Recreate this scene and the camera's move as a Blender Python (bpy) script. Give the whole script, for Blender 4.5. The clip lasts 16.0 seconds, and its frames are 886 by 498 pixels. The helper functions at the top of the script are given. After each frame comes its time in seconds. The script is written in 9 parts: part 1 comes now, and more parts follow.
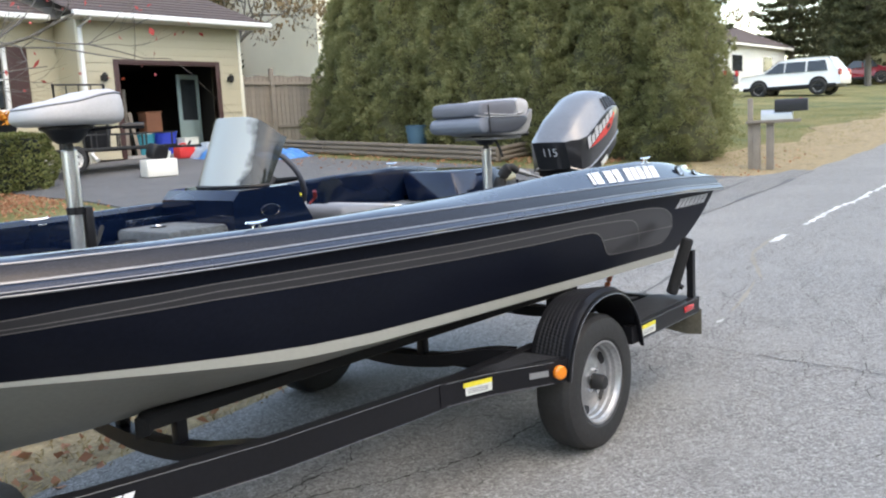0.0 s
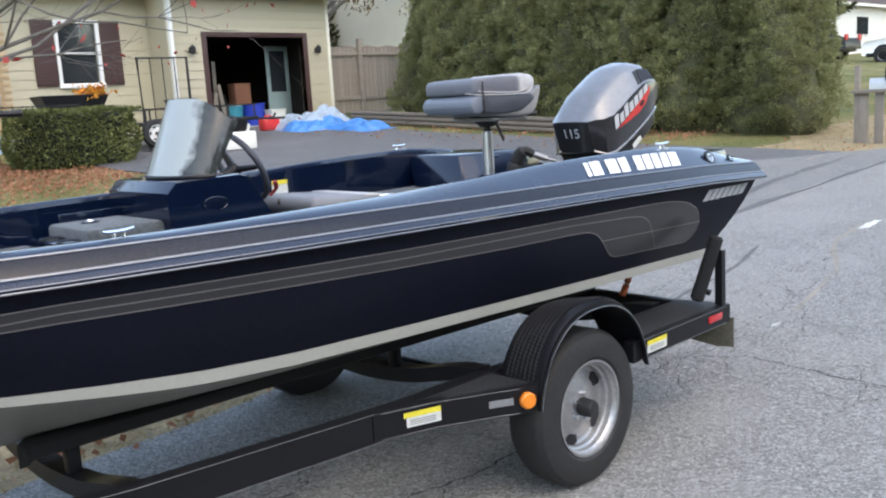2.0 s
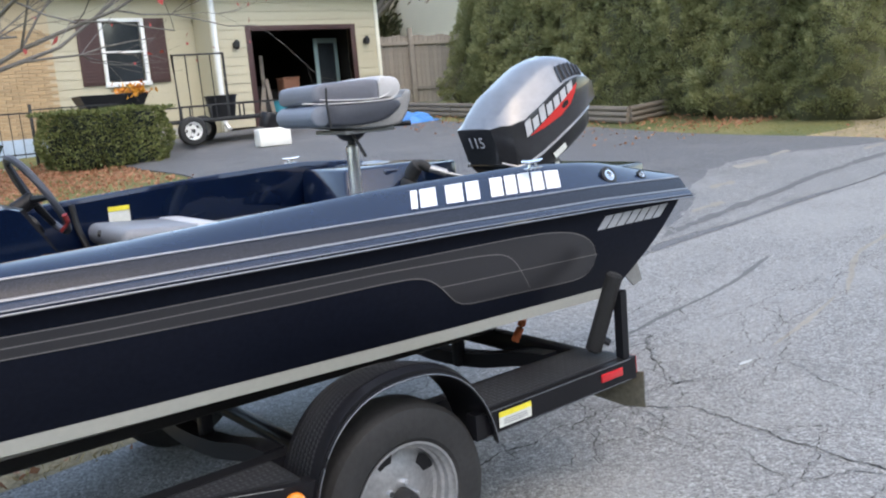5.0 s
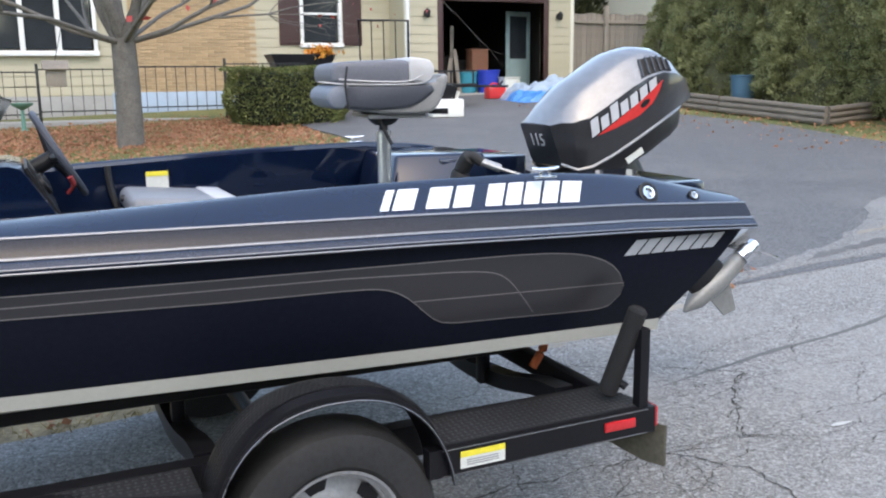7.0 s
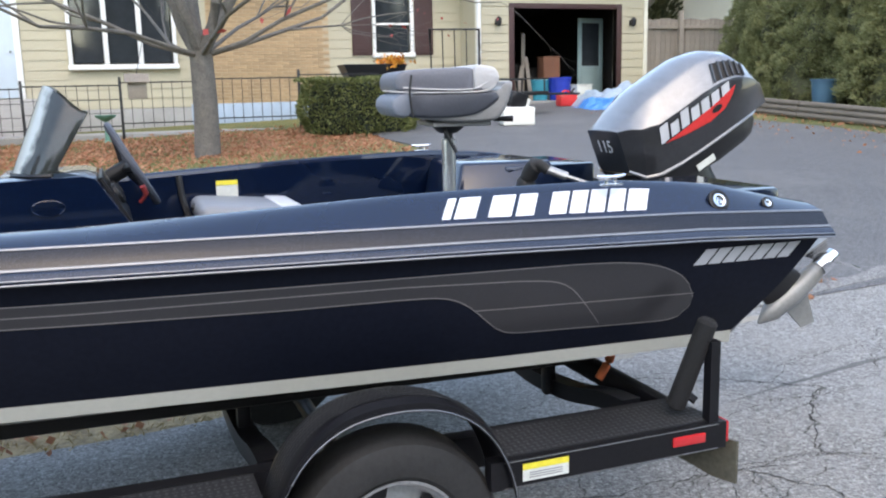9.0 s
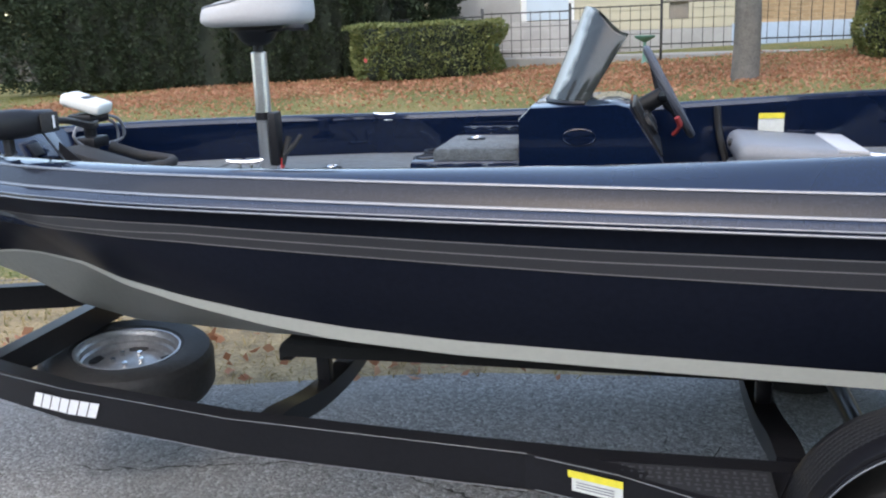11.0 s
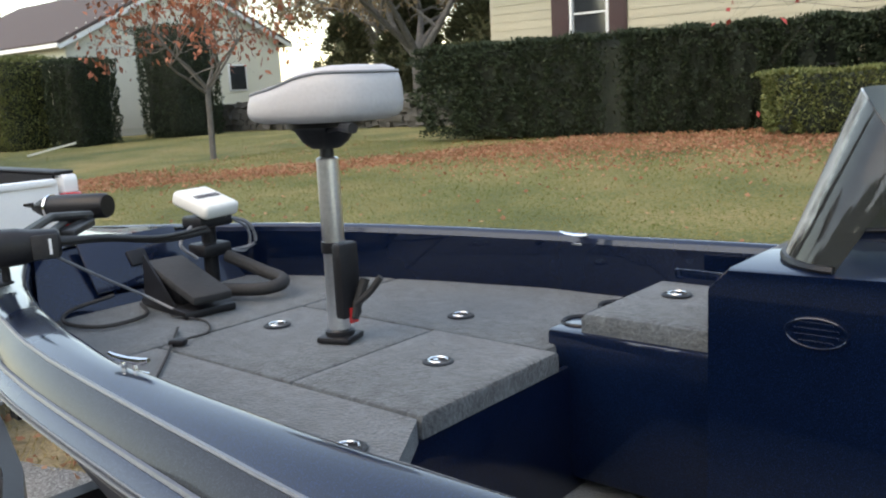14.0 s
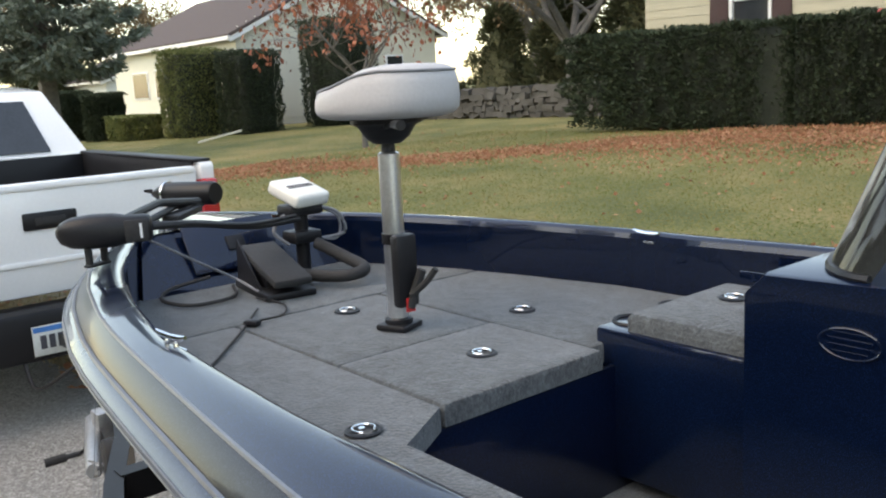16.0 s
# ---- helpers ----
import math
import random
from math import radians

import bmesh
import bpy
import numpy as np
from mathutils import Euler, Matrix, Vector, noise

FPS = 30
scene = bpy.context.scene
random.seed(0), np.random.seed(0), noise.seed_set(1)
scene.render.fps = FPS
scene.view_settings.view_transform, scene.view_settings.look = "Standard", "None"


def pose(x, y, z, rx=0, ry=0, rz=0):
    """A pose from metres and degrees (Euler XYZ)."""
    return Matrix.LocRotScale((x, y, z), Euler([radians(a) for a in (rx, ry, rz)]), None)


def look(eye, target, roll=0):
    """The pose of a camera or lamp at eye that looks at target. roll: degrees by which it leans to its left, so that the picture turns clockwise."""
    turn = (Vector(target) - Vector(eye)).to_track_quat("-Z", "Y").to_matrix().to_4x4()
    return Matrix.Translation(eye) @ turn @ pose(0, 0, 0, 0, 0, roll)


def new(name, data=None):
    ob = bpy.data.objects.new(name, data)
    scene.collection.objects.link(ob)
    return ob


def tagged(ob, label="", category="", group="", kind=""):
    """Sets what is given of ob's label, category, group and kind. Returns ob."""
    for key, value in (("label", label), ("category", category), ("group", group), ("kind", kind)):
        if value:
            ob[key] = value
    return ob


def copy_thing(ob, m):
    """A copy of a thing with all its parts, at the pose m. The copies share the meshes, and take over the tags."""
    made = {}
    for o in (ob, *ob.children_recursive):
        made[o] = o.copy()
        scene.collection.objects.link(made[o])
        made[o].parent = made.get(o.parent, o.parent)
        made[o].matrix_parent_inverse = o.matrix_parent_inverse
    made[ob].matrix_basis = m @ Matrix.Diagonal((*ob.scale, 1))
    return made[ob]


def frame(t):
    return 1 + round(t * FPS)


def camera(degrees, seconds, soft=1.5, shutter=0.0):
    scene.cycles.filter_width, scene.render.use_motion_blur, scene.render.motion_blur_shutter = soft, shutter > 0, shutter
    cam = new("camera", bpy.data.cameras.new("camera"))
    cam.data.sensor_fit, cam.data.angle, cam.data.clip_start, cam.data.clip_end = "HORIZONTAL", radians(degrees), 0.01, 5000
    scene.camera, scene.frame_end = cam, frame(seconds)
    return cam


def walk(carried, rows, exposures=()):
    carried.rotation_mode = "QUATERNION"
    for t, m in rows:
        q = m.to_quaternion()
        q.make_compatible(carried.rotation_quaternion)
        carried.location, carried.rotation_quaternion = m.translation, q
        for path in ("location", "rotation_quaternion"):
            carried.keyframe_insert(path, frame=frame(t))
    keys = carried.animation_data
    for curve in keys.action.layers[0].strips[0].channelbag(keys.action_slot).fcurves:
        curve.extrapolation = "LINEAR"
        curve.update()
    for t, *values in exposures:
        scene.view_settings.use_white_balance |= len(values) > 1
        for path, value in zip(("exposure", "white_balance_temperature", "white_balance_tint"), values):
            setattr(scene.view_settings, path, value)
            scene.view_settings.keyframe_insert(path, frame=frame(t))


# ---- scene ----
cam = camera(53.3, 16.0, soft=2.1)

PATH = [
    (0, (0.301, 0.012, 1.479), (1.846, 1.252, 1.204), -3.1),
    (0.5, (0.496, -0.027, 1.474), (1.958, 1.306, 1.183), -2.6),
    (1, (0.701, -0.11, 1.48), (2.155, 1.22, 1.136), -0.7),
    (1.5, (0.875, -0.107, 1.475), (2.31, 1.24, 1.123), -1.9),
    (2, (1.084, -0.074, 1.5), (2.456, 1.343, 1.17), -3.4),
    (2.5, (1.286, -0.129, 1.493), (2.606, 1.337, 1.166), -2.8),
    (3, (1.49, -0.221, 1.501), (2.773, 1.268, 1.128), -1.0),
    (3.5, (1.685, -0.234, 1.496), (2.984, 1.236, 1.107), -1.8),
    (4, (1.893, -0.179, 1.519), (3.217, 1.275, 1.159), -1.8),
    (4.2, (1.968, -0.185, 1.52), (3.26, 1.3, 1.164), -2.9),
    (6.3, (2.822, -0.21, 1.526), (3.866, 1.46, 1.177), -1.8),
    (6.5, (2.894, -0.215, 1.53), (3.861, 1.499, 1.173), -0.7),
    (7, (3.027, -0.253, 1.534), (3.868, 1.521, 1.154), -0.6),
    (7.5, (3.074, -0.269, 1.531), (3.871, 1.525, 1.15), -1.1),
    (8, (3.064, -0.259, 1.537), (3.9, 1.524, 1.187), -1.5),
    (8.5, (3.064, -0.247, 1.535), (3.86, 1.551, 1.17), -1.9),
    (8.8, (3.05, -0.23, 1.499), (3.815, 1.585, 1.152), -2.0),
    (9, (3.061, -0.241, 1.53), (3.755, 1.601, 1.171), -1.3),
    (9.5, (3.034, -0.244, 1.533), (3.38, 1.689, 1.154), -1.6),
    (10, (3.012, -0.201, 1.533), (3.054, 1.747, 1.082), -2.3),
    (10.2, (3.005, -0.158, 1.529), (2.961, 1.786, 1.062), -2.5),
    (12.3, (3.166, 0.793, 1.57), (2.276, 2.516, 1.081), -1.3),
    (12.5, (3.164, 0.903, 1.586), (2.248, 2.621, 1.126), -1.4),
    (13, (3.233, 1.141, 1.595), (2.12, 2.753, 1.191), -3.6),
    (13.5, (3.347, 1.363, 1.609), (2.101, 2.87, 1.191), -1.7),
    (14, (3.341, 1.493, 1.612), (2.055, 2.981, 1.248), -3.0),
    (14.5, (3.379, 1.581, 1.626), (1.961, 2.944, 1.261), -3.0),
    (15, (3.452, 1.621, 1.625), (1.977, 2.919, 1.25), -2.5),
    (15.5, (3.503, 1.626, 1.622), (1.994, 2.885, 1.252), -3.2),
    (16, (3.535, 1.619, 1.619), (2.008, 2.857, 1.25), -3.1),
]
walk(cam, [(t, look(eye, aim, roll)) for t, eye, aim, roll in PATH],
     [(0, 2.2, 8500, 9), (1.0, 2.1, 8100, 9), (3.5, 2.15, 7900, 9), (7, 2.2, 7900, 9), (8.5, 2.27, 7900, 9), (10, 2.2, 7600, 9), (12.5, 2.22, 8000, 9), (12.9, 1.9, 8100, 9), (13.3, 1.93, 8600, 9), (16, 1.9, 9400, 9)])

# ---- world ----
world = bpy.data.worlds.new("sky")
scene.world = world
world.use_nodes = True
wn = world.node_tree
wn.nodes.clear()
sky = wn.nodes.new("ShaderNodeTexSky")
sky.sky_type = "NISHITA"
sky.sun_disc = False
sky.sun_elevation = radians(54)
sky.sun_rotation = radians(192)
sky.air_density, sky.dust_density, sky.ozone_density = 1.0, 0.9, 1.0
bg = wn.nodes.new("ShaderNodeBackground")
bg.inputs["Strength"].default_value = 0.15
wout = wn.nodes.new("ShaderNodeOutputWorld")
wn.links.new(sky.outputs[0], bg.inputs["Color"])
wn.links.new(bg.outputs[0], wout.inputs["Surface"])

sun_data = bpy.data.lights.new("sun", "SUN")
sun_data.energy, sun_data.angle, sun_data.color = 0.22, radians(80), (1.0, 0.93, 0.84)
sun = new("sun", sun_data)
sun.matrix_basis = look((-2.3, -10.8, 15.2), (0, 0, 0))

# ---- materials ----


def mat(name, col, rough=0.6, metal=0.0, var=0.12, scale=4.0, fine=60.0, bump=0.1, dist=0.004, coat=0.0, dark=None,
        stain=0.0, spec=0.5, sheen=0.0, random=0.0):
    """A surface with broad and fine variation of colour, gloss and relief."""
    m = bpy.data.materials.new(name)
    m.use_nodes = True
    nt = m.node_tree
    p = nt.nodes["Principled BSDF"]
    tc = nt.nodes.new("ShaderNodeTexCoord")
    n1 = nt.nodes.new("ShaderNodeTexNoise")
    n1.inputs["Scale"].default_value, n1.inputs["Detail"].default_value = scale, 5
    n2 = nt.nodes.new("ShaderNodeTexNoise")
    n2.inputs["Scale"].default_value, n2.inputs["Detail"].default_value = fine, 4
    for n in (n1, n2):
        nt.links.new(tc.outputs["Object"], n.inputs["Vector"])
    add = nt.nodes.new("ShaderNodeMath")
    add.operation = "ADD"
    nt.links.new(n1.outputs["Fac"], add.inputs[0])
    nt.links.new(n2.outputs["Fac"], add.inputs[1])
    last = add.outputs[0]
    if random:
        info = nt.nodes.new("ShaderNodeObjectInfo")
        mm = nt.nodes.new("ShaderNodeMath")
        mm.operation, mm.inputs[1].default_value = "MULTIPLY_ADD", random
        nt.links.new(info.outputs["Random"], mm.inputs[0])
        nt.links.new(last, mm.inputs[2])
        last = mm.outputs[0]
    mr = nt.nodes.new("ShaderNodeMapRange")
    mr.inputs["From Min"].default_value, mr.inputs["From Max"].default_value = 0.65, 1.35 + random
    nt.links.new(last, mr.inputs["Value"])
    mix = nt.nodes.new("ShaderNodeMix")
    mix.data_type = "RGBA"
    lo = dark or [c * (1 - var) for c in col]
    hi = [min(1, c * (1 + var)) for c in col]
    mix.inputs["A"].default_value, mix.inputs["B"].default_value = (*lo, 1), (*hi, 1)
    nt.links.new(mr.outputs[0], mix.inputs["Factor"])
    out = mix.outputs["Result"]
    if stain:
        n3 = nt.nodes.new("ShaderNodeTexNoise")
        n3.inputs["Scale"].default_value, n3.inputs["Detail"].default_value = scale * 0.35, 7
        nt.links.new(tc.outputs["Object"], n3.inputs["Vector"])
        r3 = nt.nodes.new("ShaderNodeMapRange")
        r3.inputs["From Min"].default_value, r3.inputs["From Max"].default_value = 0.5, 0.72
        r3.inputs["To Max"].default_value = stain
        nt.links.new(n3.outputs["Fac"], r3.inputs["Value"])
        m3 = nt.nodes.new("ShaderNodeMix")
        m3.data_type = "RGBA"
        m3.inputs["B"].default_value = (*[c * 0.45 for c in col], 1)
        nt.links.new(out, m3.inputs["A"])
        nt.links.new(r3.outputs[0], m3.inputs["Factor"])
        out = m3.outputs["Result"]
    nt.links.new(out, p.inputs["Base Color"])
    rr = nt.nodes.new("ShaderNodeMapRange")
    rr.inputs["To Min"].default_value, rr.inputs["To Max"].default_value = max(0.02, rough * 0.8), min(1, rough * 1.2)
    nt.links.new(n1.outputs["Fac"], rr.inputs["Value"])
    nt.links.new(rr.outputs[0], p.inputs["Roughness"])
    p.inputs["Metallic"].default_value = metal
    p.inputs["Specular IOR Level"].default_value = spec
    p.inputs["Coat Weight"].default_value = coat
    p.inputs["Coat Roughness"].default_value = 0.06
    if sheen:
        p.inputs["Sheen Weight"].default_value = sheen
    if bump:
        b = nt.nodes.new("ShaderNodeBump")
        b.inputs["Strength"].default_value, b.inputs["Distance"].default_value = bump, dist
        nt.links.new(n2.outputs["Fac"], b.inputs["Height"])
        nt.links.new(b.outputs[0], p.inputs["Normal"])
    return m


def leafy(name, lo, hi, rough=0.6, extra=None, thin=0.0, patchy=0.0):
    """Foliage: each leaf or spray has a tone of its own."""
    m = bpy.data.materials.new(name)
    m.use_nodes = True
    nt = m.node_tree
    p = nt.nodes["Principled BSDF"]
    g = nt.nodes.new("ShaderNodeNewGeometry")
    ramp = nt.nodes.new("ShaderNodeValToRGB")
    ramp.color_ramp.elements[0].color, ramp.color_ramp.elements[1].color = (*lo, 1), (*hi, 1)
    for pos, c in extra or []:
        e = ramp.color_ramp.elements.new(pos)
        e.color = (*c, 1)
    tc = nt.nodes.new("ShaderNodeTexCoord")
    n = nt.nodes.new("ShaderNodeTexNoise")
    n.inputs["Scale"].default_value, n.inputs["Detail"].default_value = (0.9, 6) if patchy else (1.3, 2)
    nt.links.new(tc.outputs["Object"], n.inputs["Vector"])
    a = nt.nodes.new("ShaderNodeMath")
    a.operation, a.inputs[1].default_value = "MULTIPLY_ADD", 0.6 - 0.42 * patchy
    s = nt.nodes.new("ShaderNodeMath")
    s.operation, s.inputs[1].default_value = "MULTIPLY", 0.45 + 0.5 * patchy
    nt.links.new(n.outputs["Fac"], s.inputs[0])
    nt.links.new(g.outputs["Random Per Island"], a.inputs[0])
    nt.links.new(s.outputs[0], a.inputs[2])
    nt.links.new(a.outputs[0], ramp.inputs[0])
    nt.links.new(ramp.outputs[0], p.inputs["Base Color"])
    p.inputs["Roughness"].default_value = rough
    p.inputs["Specular IOR Level"].default_value = 0.3
    if thin:
        tr = nt.nodes.new("ShaderNodeBsdfTranslucent")
        nt.links.new(ramp.outputs[0], tr.inputs["Color"])
        ms = nt.nodes.new("ShaderNodeMixShader")
        ms.inputs[0].default_value = thin
        nt.links.new(p.outputs[0], ms.inputs[1])
        nt.links.new(tr.outputs[0], ms.inputs[2])
        nt.links.new(ms.outputs[0], nt.nodes["Material Output"].inputs["Surface"])
    return m


def flake(name, col, glint, rough=0.22, coat=1.0, metal=0.35):
    """Metal-flake gelcoat under a clear coat."""
    m = mat(name, col, rough, 0.0, 0.15, 1.5, 25, 0.0, coat=coat, spec=0.2)
    nt = m.node_tree
    p = nt.nodes["Principled BSDF"]
    v = nt.nodes.new("ShaderNodeTexVoronoi")
    v.inputs["Scale"].default_value = 900
    tc = nt.nodes.new("ShaderNodeTexCoord")
    nt.links.new(tc.outputs["Object"], v.inputs["Vector"])
    r = nt.nodes.new("ShaderNodeMapRange")
    r.inputs["From Min"].default_value, r.inputs["From Max"].default_value = 0.62, 0.95
    nt.links.new(v.outputs["Color"], r.inputs["Value"])
    mix = nt.nodes.new("ShaderNodeMix")
    mix.data_type = "RGBA"
    old = p.inputs["Base Color"].links[0].from_socket
    nt.links.new(old, mix.inputs["A"])
    mix.inputs["B"].default_value = (*glint, 1)
    nt.links.new(r.outputs[0], mix.inputs["Factor"])
    nt.links.new(mix.outputs["Result"], p.inputs["Base Color"])
    p.inputs["Metallic"].default_value = metal
    p.inputs["Coat Roughness"].default_value = 0.04
    return m


def asphalt(name, base, chip, patch):
    """Worn asphalt: small stones, dark gaps between them, broad patches and stains."""
    m = mat(name, base, 0.88, 0.0, 0.22, 0.6, 45, 0.0, 0.004, stain=0.35)
    nt = m.node_tree
    p = nt.nodes["Principled BSDF"]
    tc = nt.nodes.new("ShaderNodeTexCoord")
    out = p.inputs["Base Color"].links[0].from_socket

    def blend(fac, col, out):
        mix = nt.nodes.new("ShaderNodeMix")
        mix.data_type = "RGBA"
        nt.links.new(out, mix.inputs["A"])
        mix.inputs["B"].default_value = (*col, 1)
        nt.links.new(fac, mix.inputs["Factor"])
        return mix.outputs["Result"]

    def spread(value, a, b, top):
        r = nt.nodes.new("ShaderNodeMapRange")
        r.inputs["From Min"].default_value, r.inputs["From Max"].default_value, r.inputs["To Max"].default_value = a, b, top
        nt.links.new(value, r.inputs["Value"])
        return r.outputs[0]

    def cloud(scale, detail, rough=0.6):
        n = nt.nodes.new("ShaderNodeTexNoise")
        n.inputs["Scale"].default_value, n.inputs["Detail"].default_value, n.inputs["Roughness"].default_value = scale, detail, rough
        nt.links.new(tc.outputs["Object"], n.inputs["Vector"])
        return n.outputs["Fac"]

    stones = []
    for scale in (85, 190):
        v = nt.nodes.new("ShaderNodeTexVoronoi")
        v.inputs["Scale"].default_value = scale
        nt.links.new(tc.outputs["Object"], v.inputs["Vector"])
        sep = nt.nodes.new("ShaderNodeSeparateColor")
        nt.links.new(v.outputs["Color"], sep.inputs[0])
        stones.append((v, sep))
    out = blend(spread(stones[0][1].outputs[0], 0.5, 1.0, 0.75), chip, out)
    out = blend(spread(stones[0][1].outputs[1], 0.62, 1.0, 0.7), [c * 0.35 for c in base], out)
    out = blend(spread(stones[1][1].outputs[0], 0.6, 1.0, 0.5), chip, out)
    out = blend(spread(stones[1][1].outputs[1], 0.6, 1.0, 0.6), [c * 0.3 for c in base], out)
    out = blend(spread(cloud(0.9, 8), 0.5, 0.68, 0.5), patch, out)
    out = blend(spread(cloud(2.3, 9, 0.75), 0.56, 0.74, 0.5), [c * 0.5 for c in base], out)
    nt.links.new(out, p.inputs["Base Color"])
    b = nt.nodes.new("ShaderNodeBump")
    b.inputs["Strength"].default_value, b.inputs["Distance"].default_value = 0.7, 0.006
    nt.links.new(stones[0][0].outputs["Distance"], b.inputs["Height"])
    b.invert = True
    nt.links.new(b.outputs[0], p.inputs["Normal"])
    return m


def soil(name):
    """Lawn soil: green and straw grass with bare and leaf-brown patches."""
    m = bpy.data.materials.new(name)
    m.use_nodes = True
    nt = m.node_tree
    p = nt.nodes["Principled BSDF"]
    tc = nt.nodes.new("ShaderNodeTexCoord")
    n1 = nt.nodes.new("ShaderNodeTexNoise")
    n1.inputs["Scale"].default_value, n1.inputs["Detail"].default_value = 0.5, 8
    n2 = nt.nodes.new("ShaderNodeTexNoise")
    n2.inputs["Scale"].default_value, n2.inputs["Detail"].default_value = 26, 8
    add = nt.nodes.new("ShaderNodeMath")
    add.operation = "ADD"
    for n, s in ((n1, 0), (n2, 1)):
        nt.links.new(tc.outputs["Object"], n.inputs["Vector"])
        nt.links.new(n.outputs["Fac"], add.inputs[s])
    ramp = nt.nodes.new("ShaderNodeValToRGB")
    ramp.color_ramp.elements[0].position, ramp.color_ramp.elements[0].color = 0.41, (0.072, 0.088, 0.024, 1)
    ramp.color_ramp.elements[1].position, ramp.color_ramp.elements[1].color = 0.60, (0.25, 0.195, 0.082, 1)
    e = ramp.color_ramp.elements.new(0.5)
    e.color = (0.142, 0.143, 0.044, 1)
    half = nt.nodes.new("ShaderNodeMath")
    half.operation, half.inputs[1].default_value = "MULTIPLY", 0.5
    nt.links.new(add.outputs[0], half.inputs[0])
    nt.links.new(half.outputs[0], ramp.inputs[0])
    nt.links.new(ramp.outputs[0], p.inputs["Base Color"])
    p.inputs["Roughness"].default_value = 0.95
    b = nt.nodes.new("ShaderNodeBump")
    b.inputs["Strength"].default_value, b.inputs["Distance"].default_value = 0.6, 0.03
    nt.links.new(n2.outputs["Fac"], b.inputs["Height"])
    nt.links.new(b.outputs[0], p.inputs["Normal"])
    return m


ROAD = asphalt("road_asphalt", (0.215, 0.21, 0.20), (0.45, 0.443, 0.425), (0.29, 0.284, 0.27))
STRAWSOIL = mat("dry_verge", (0.31, 0.235, 0.13), 0.95, var=0.45, scale=9, fine=38, bump=0.9, dist=0.02, stain=0.4)
DRIVE = asphalt("driveway_asphalt", (0.11, 0.111, 0.114), (0.23, 0.23, 0.23), (0.17, 0.167, 0.162))
APRON = asphalt("apron_asphalt", (0.185, 0.182, 0.175), (0.38, 0.375, 0.36), (0.25, 0.245, 0.235))
SOIL = soil("lawn_soil")
CRACK = mat("crack_dirt", (0.045, 0.042, 0.038), 0.95, var=0.4, scale=12)
TARLINE = mat("old_tar_band", (0.115, 0.113, 0.11), 0.8, var=0.25, scale=6, fine=90, bump=0.4)
SAND = mat("washed_sand", (0.27, 0.245, 0.205), 0.95, var=0.25, scale=7, fine=60, bump=0.4, stain=0.3)
PAINT_LINE = mat("worn_road_paint", (0.62, 0.62, 0.6), 0.8, var=0.3, scale=9, fine=70, stain=0.8)
GRASS = leafy("grass_blades", (0.085, 0.11, 0.03), (0.34, 0.265, 0.115), 0.8, [(0.42, (0.145, 0.168, 0.044)), (0.62, (0.22, 0.20, 0.068))], 0.35, 1.0)
STRAW = leafy("straw_grass", (0.22, 0.165, 0.075), (0.58, 0.46, 0.25), 0.85, [(0.5, (0.42, 0.32, 0.16))], 0.3)
DRYLEAF = leafy("fallen_leaves", (0.25, 0.11, 0.065), (0.56, 0.33, 0.21), 0.75, [(0.5, (0.42, 0.19, 0.11))], 0.3)
REDLEAF = leafy("red_leaves", (0.22, 0.03, 0.03), (0.55, 0.09, 0.08), 0.6)
RUSTLEAF = leafy("rust_leaves", (0.18, 0.05, 0.03), (0.42, 0.16, 0.09), 0.65)
CEDAR = leafy("cedar_sprays", (0.14, 0.15, 0.06), (0.46, 0.45, 0.25), 0.75, [(0.6, (0.29, 0.30, 0.145))], 0.45)
# Core colours of hedge and cedar: shade between the leaves is put into them
YEW_IN = mat("hedge_inner_shade", (0.014, 0.02, 0.011), 0.9, var=0.4, bump=0.6, dist=0.05, fine=12)
CEDAR_IN = mat("cedar_inner_shade", (0.10, 0.10, 0.05), 0.9, var=0.4, bump=0.6, dist=0.05, fine=12)
YEW = leafy("yew_hedge_leaves", (0.014, 0.023, 0.013), (0.058, 0.074, 0.036), 0.65, [(0.6, (0.028, 0.043, 0.021))])
BOXLEAF = leafy("boxwood_leaves", (0.06, 0.08, 0.028), (0.25, 0.25, 0.10), 0.6, [(0.5, (0.13, 0.15, 0.05))])
SPRUCE = leafy("blue_spruce_needles", (0.06, 0.08, 0.06), (0.24, 0.28, 0.23), 0.65, [(0.5, (0.13, 0.16, 0.125))], 0.25)
BROWNTWIG = leafy("bare_twigs", (0.09, 0.065, 0.04), (0.26, 0.19, 0.11), 0.9)
FARGREEN = leafy("far_evergreen", (0.03, 0.045, 0.022), (0.12, 0.13, 0.06), 0.8, [(0.6, (0.075, 0.08, 0.04))])
BARK = mat("grey_bark", (0.13, 0.118, 0.105), 0.95, var=0.35, scale=9, fine=45, bump=0.8, dist=0.02)
GEL_BLUE = flake("navy_flake_gelcoat", (0.0011, 0.0049, 0.0185), (0.0055, 0.025, 0.09), 0.28, 1.0, 0.25)
GEL_SIDE = mat("navy_hull_gelcoat", (0.009, 0.011, 0.019), 0.35, var=0.2, scale=1.2, bump=0.0, coat=0.0, spec=0.07)
GEL_BAND = flake("pewter_flake_gelcoat", (0.0095, 0.0110, 0.0165), (0.042, 0.048, 0.070), 0.3, 0.3, 0.12)
GEL_RAIL = flake("slate_flake_gelcoat", (0.016, 0.021, 0.036), (0.06, 0.074, 0.115), 0.28, 0.8, 0.25)
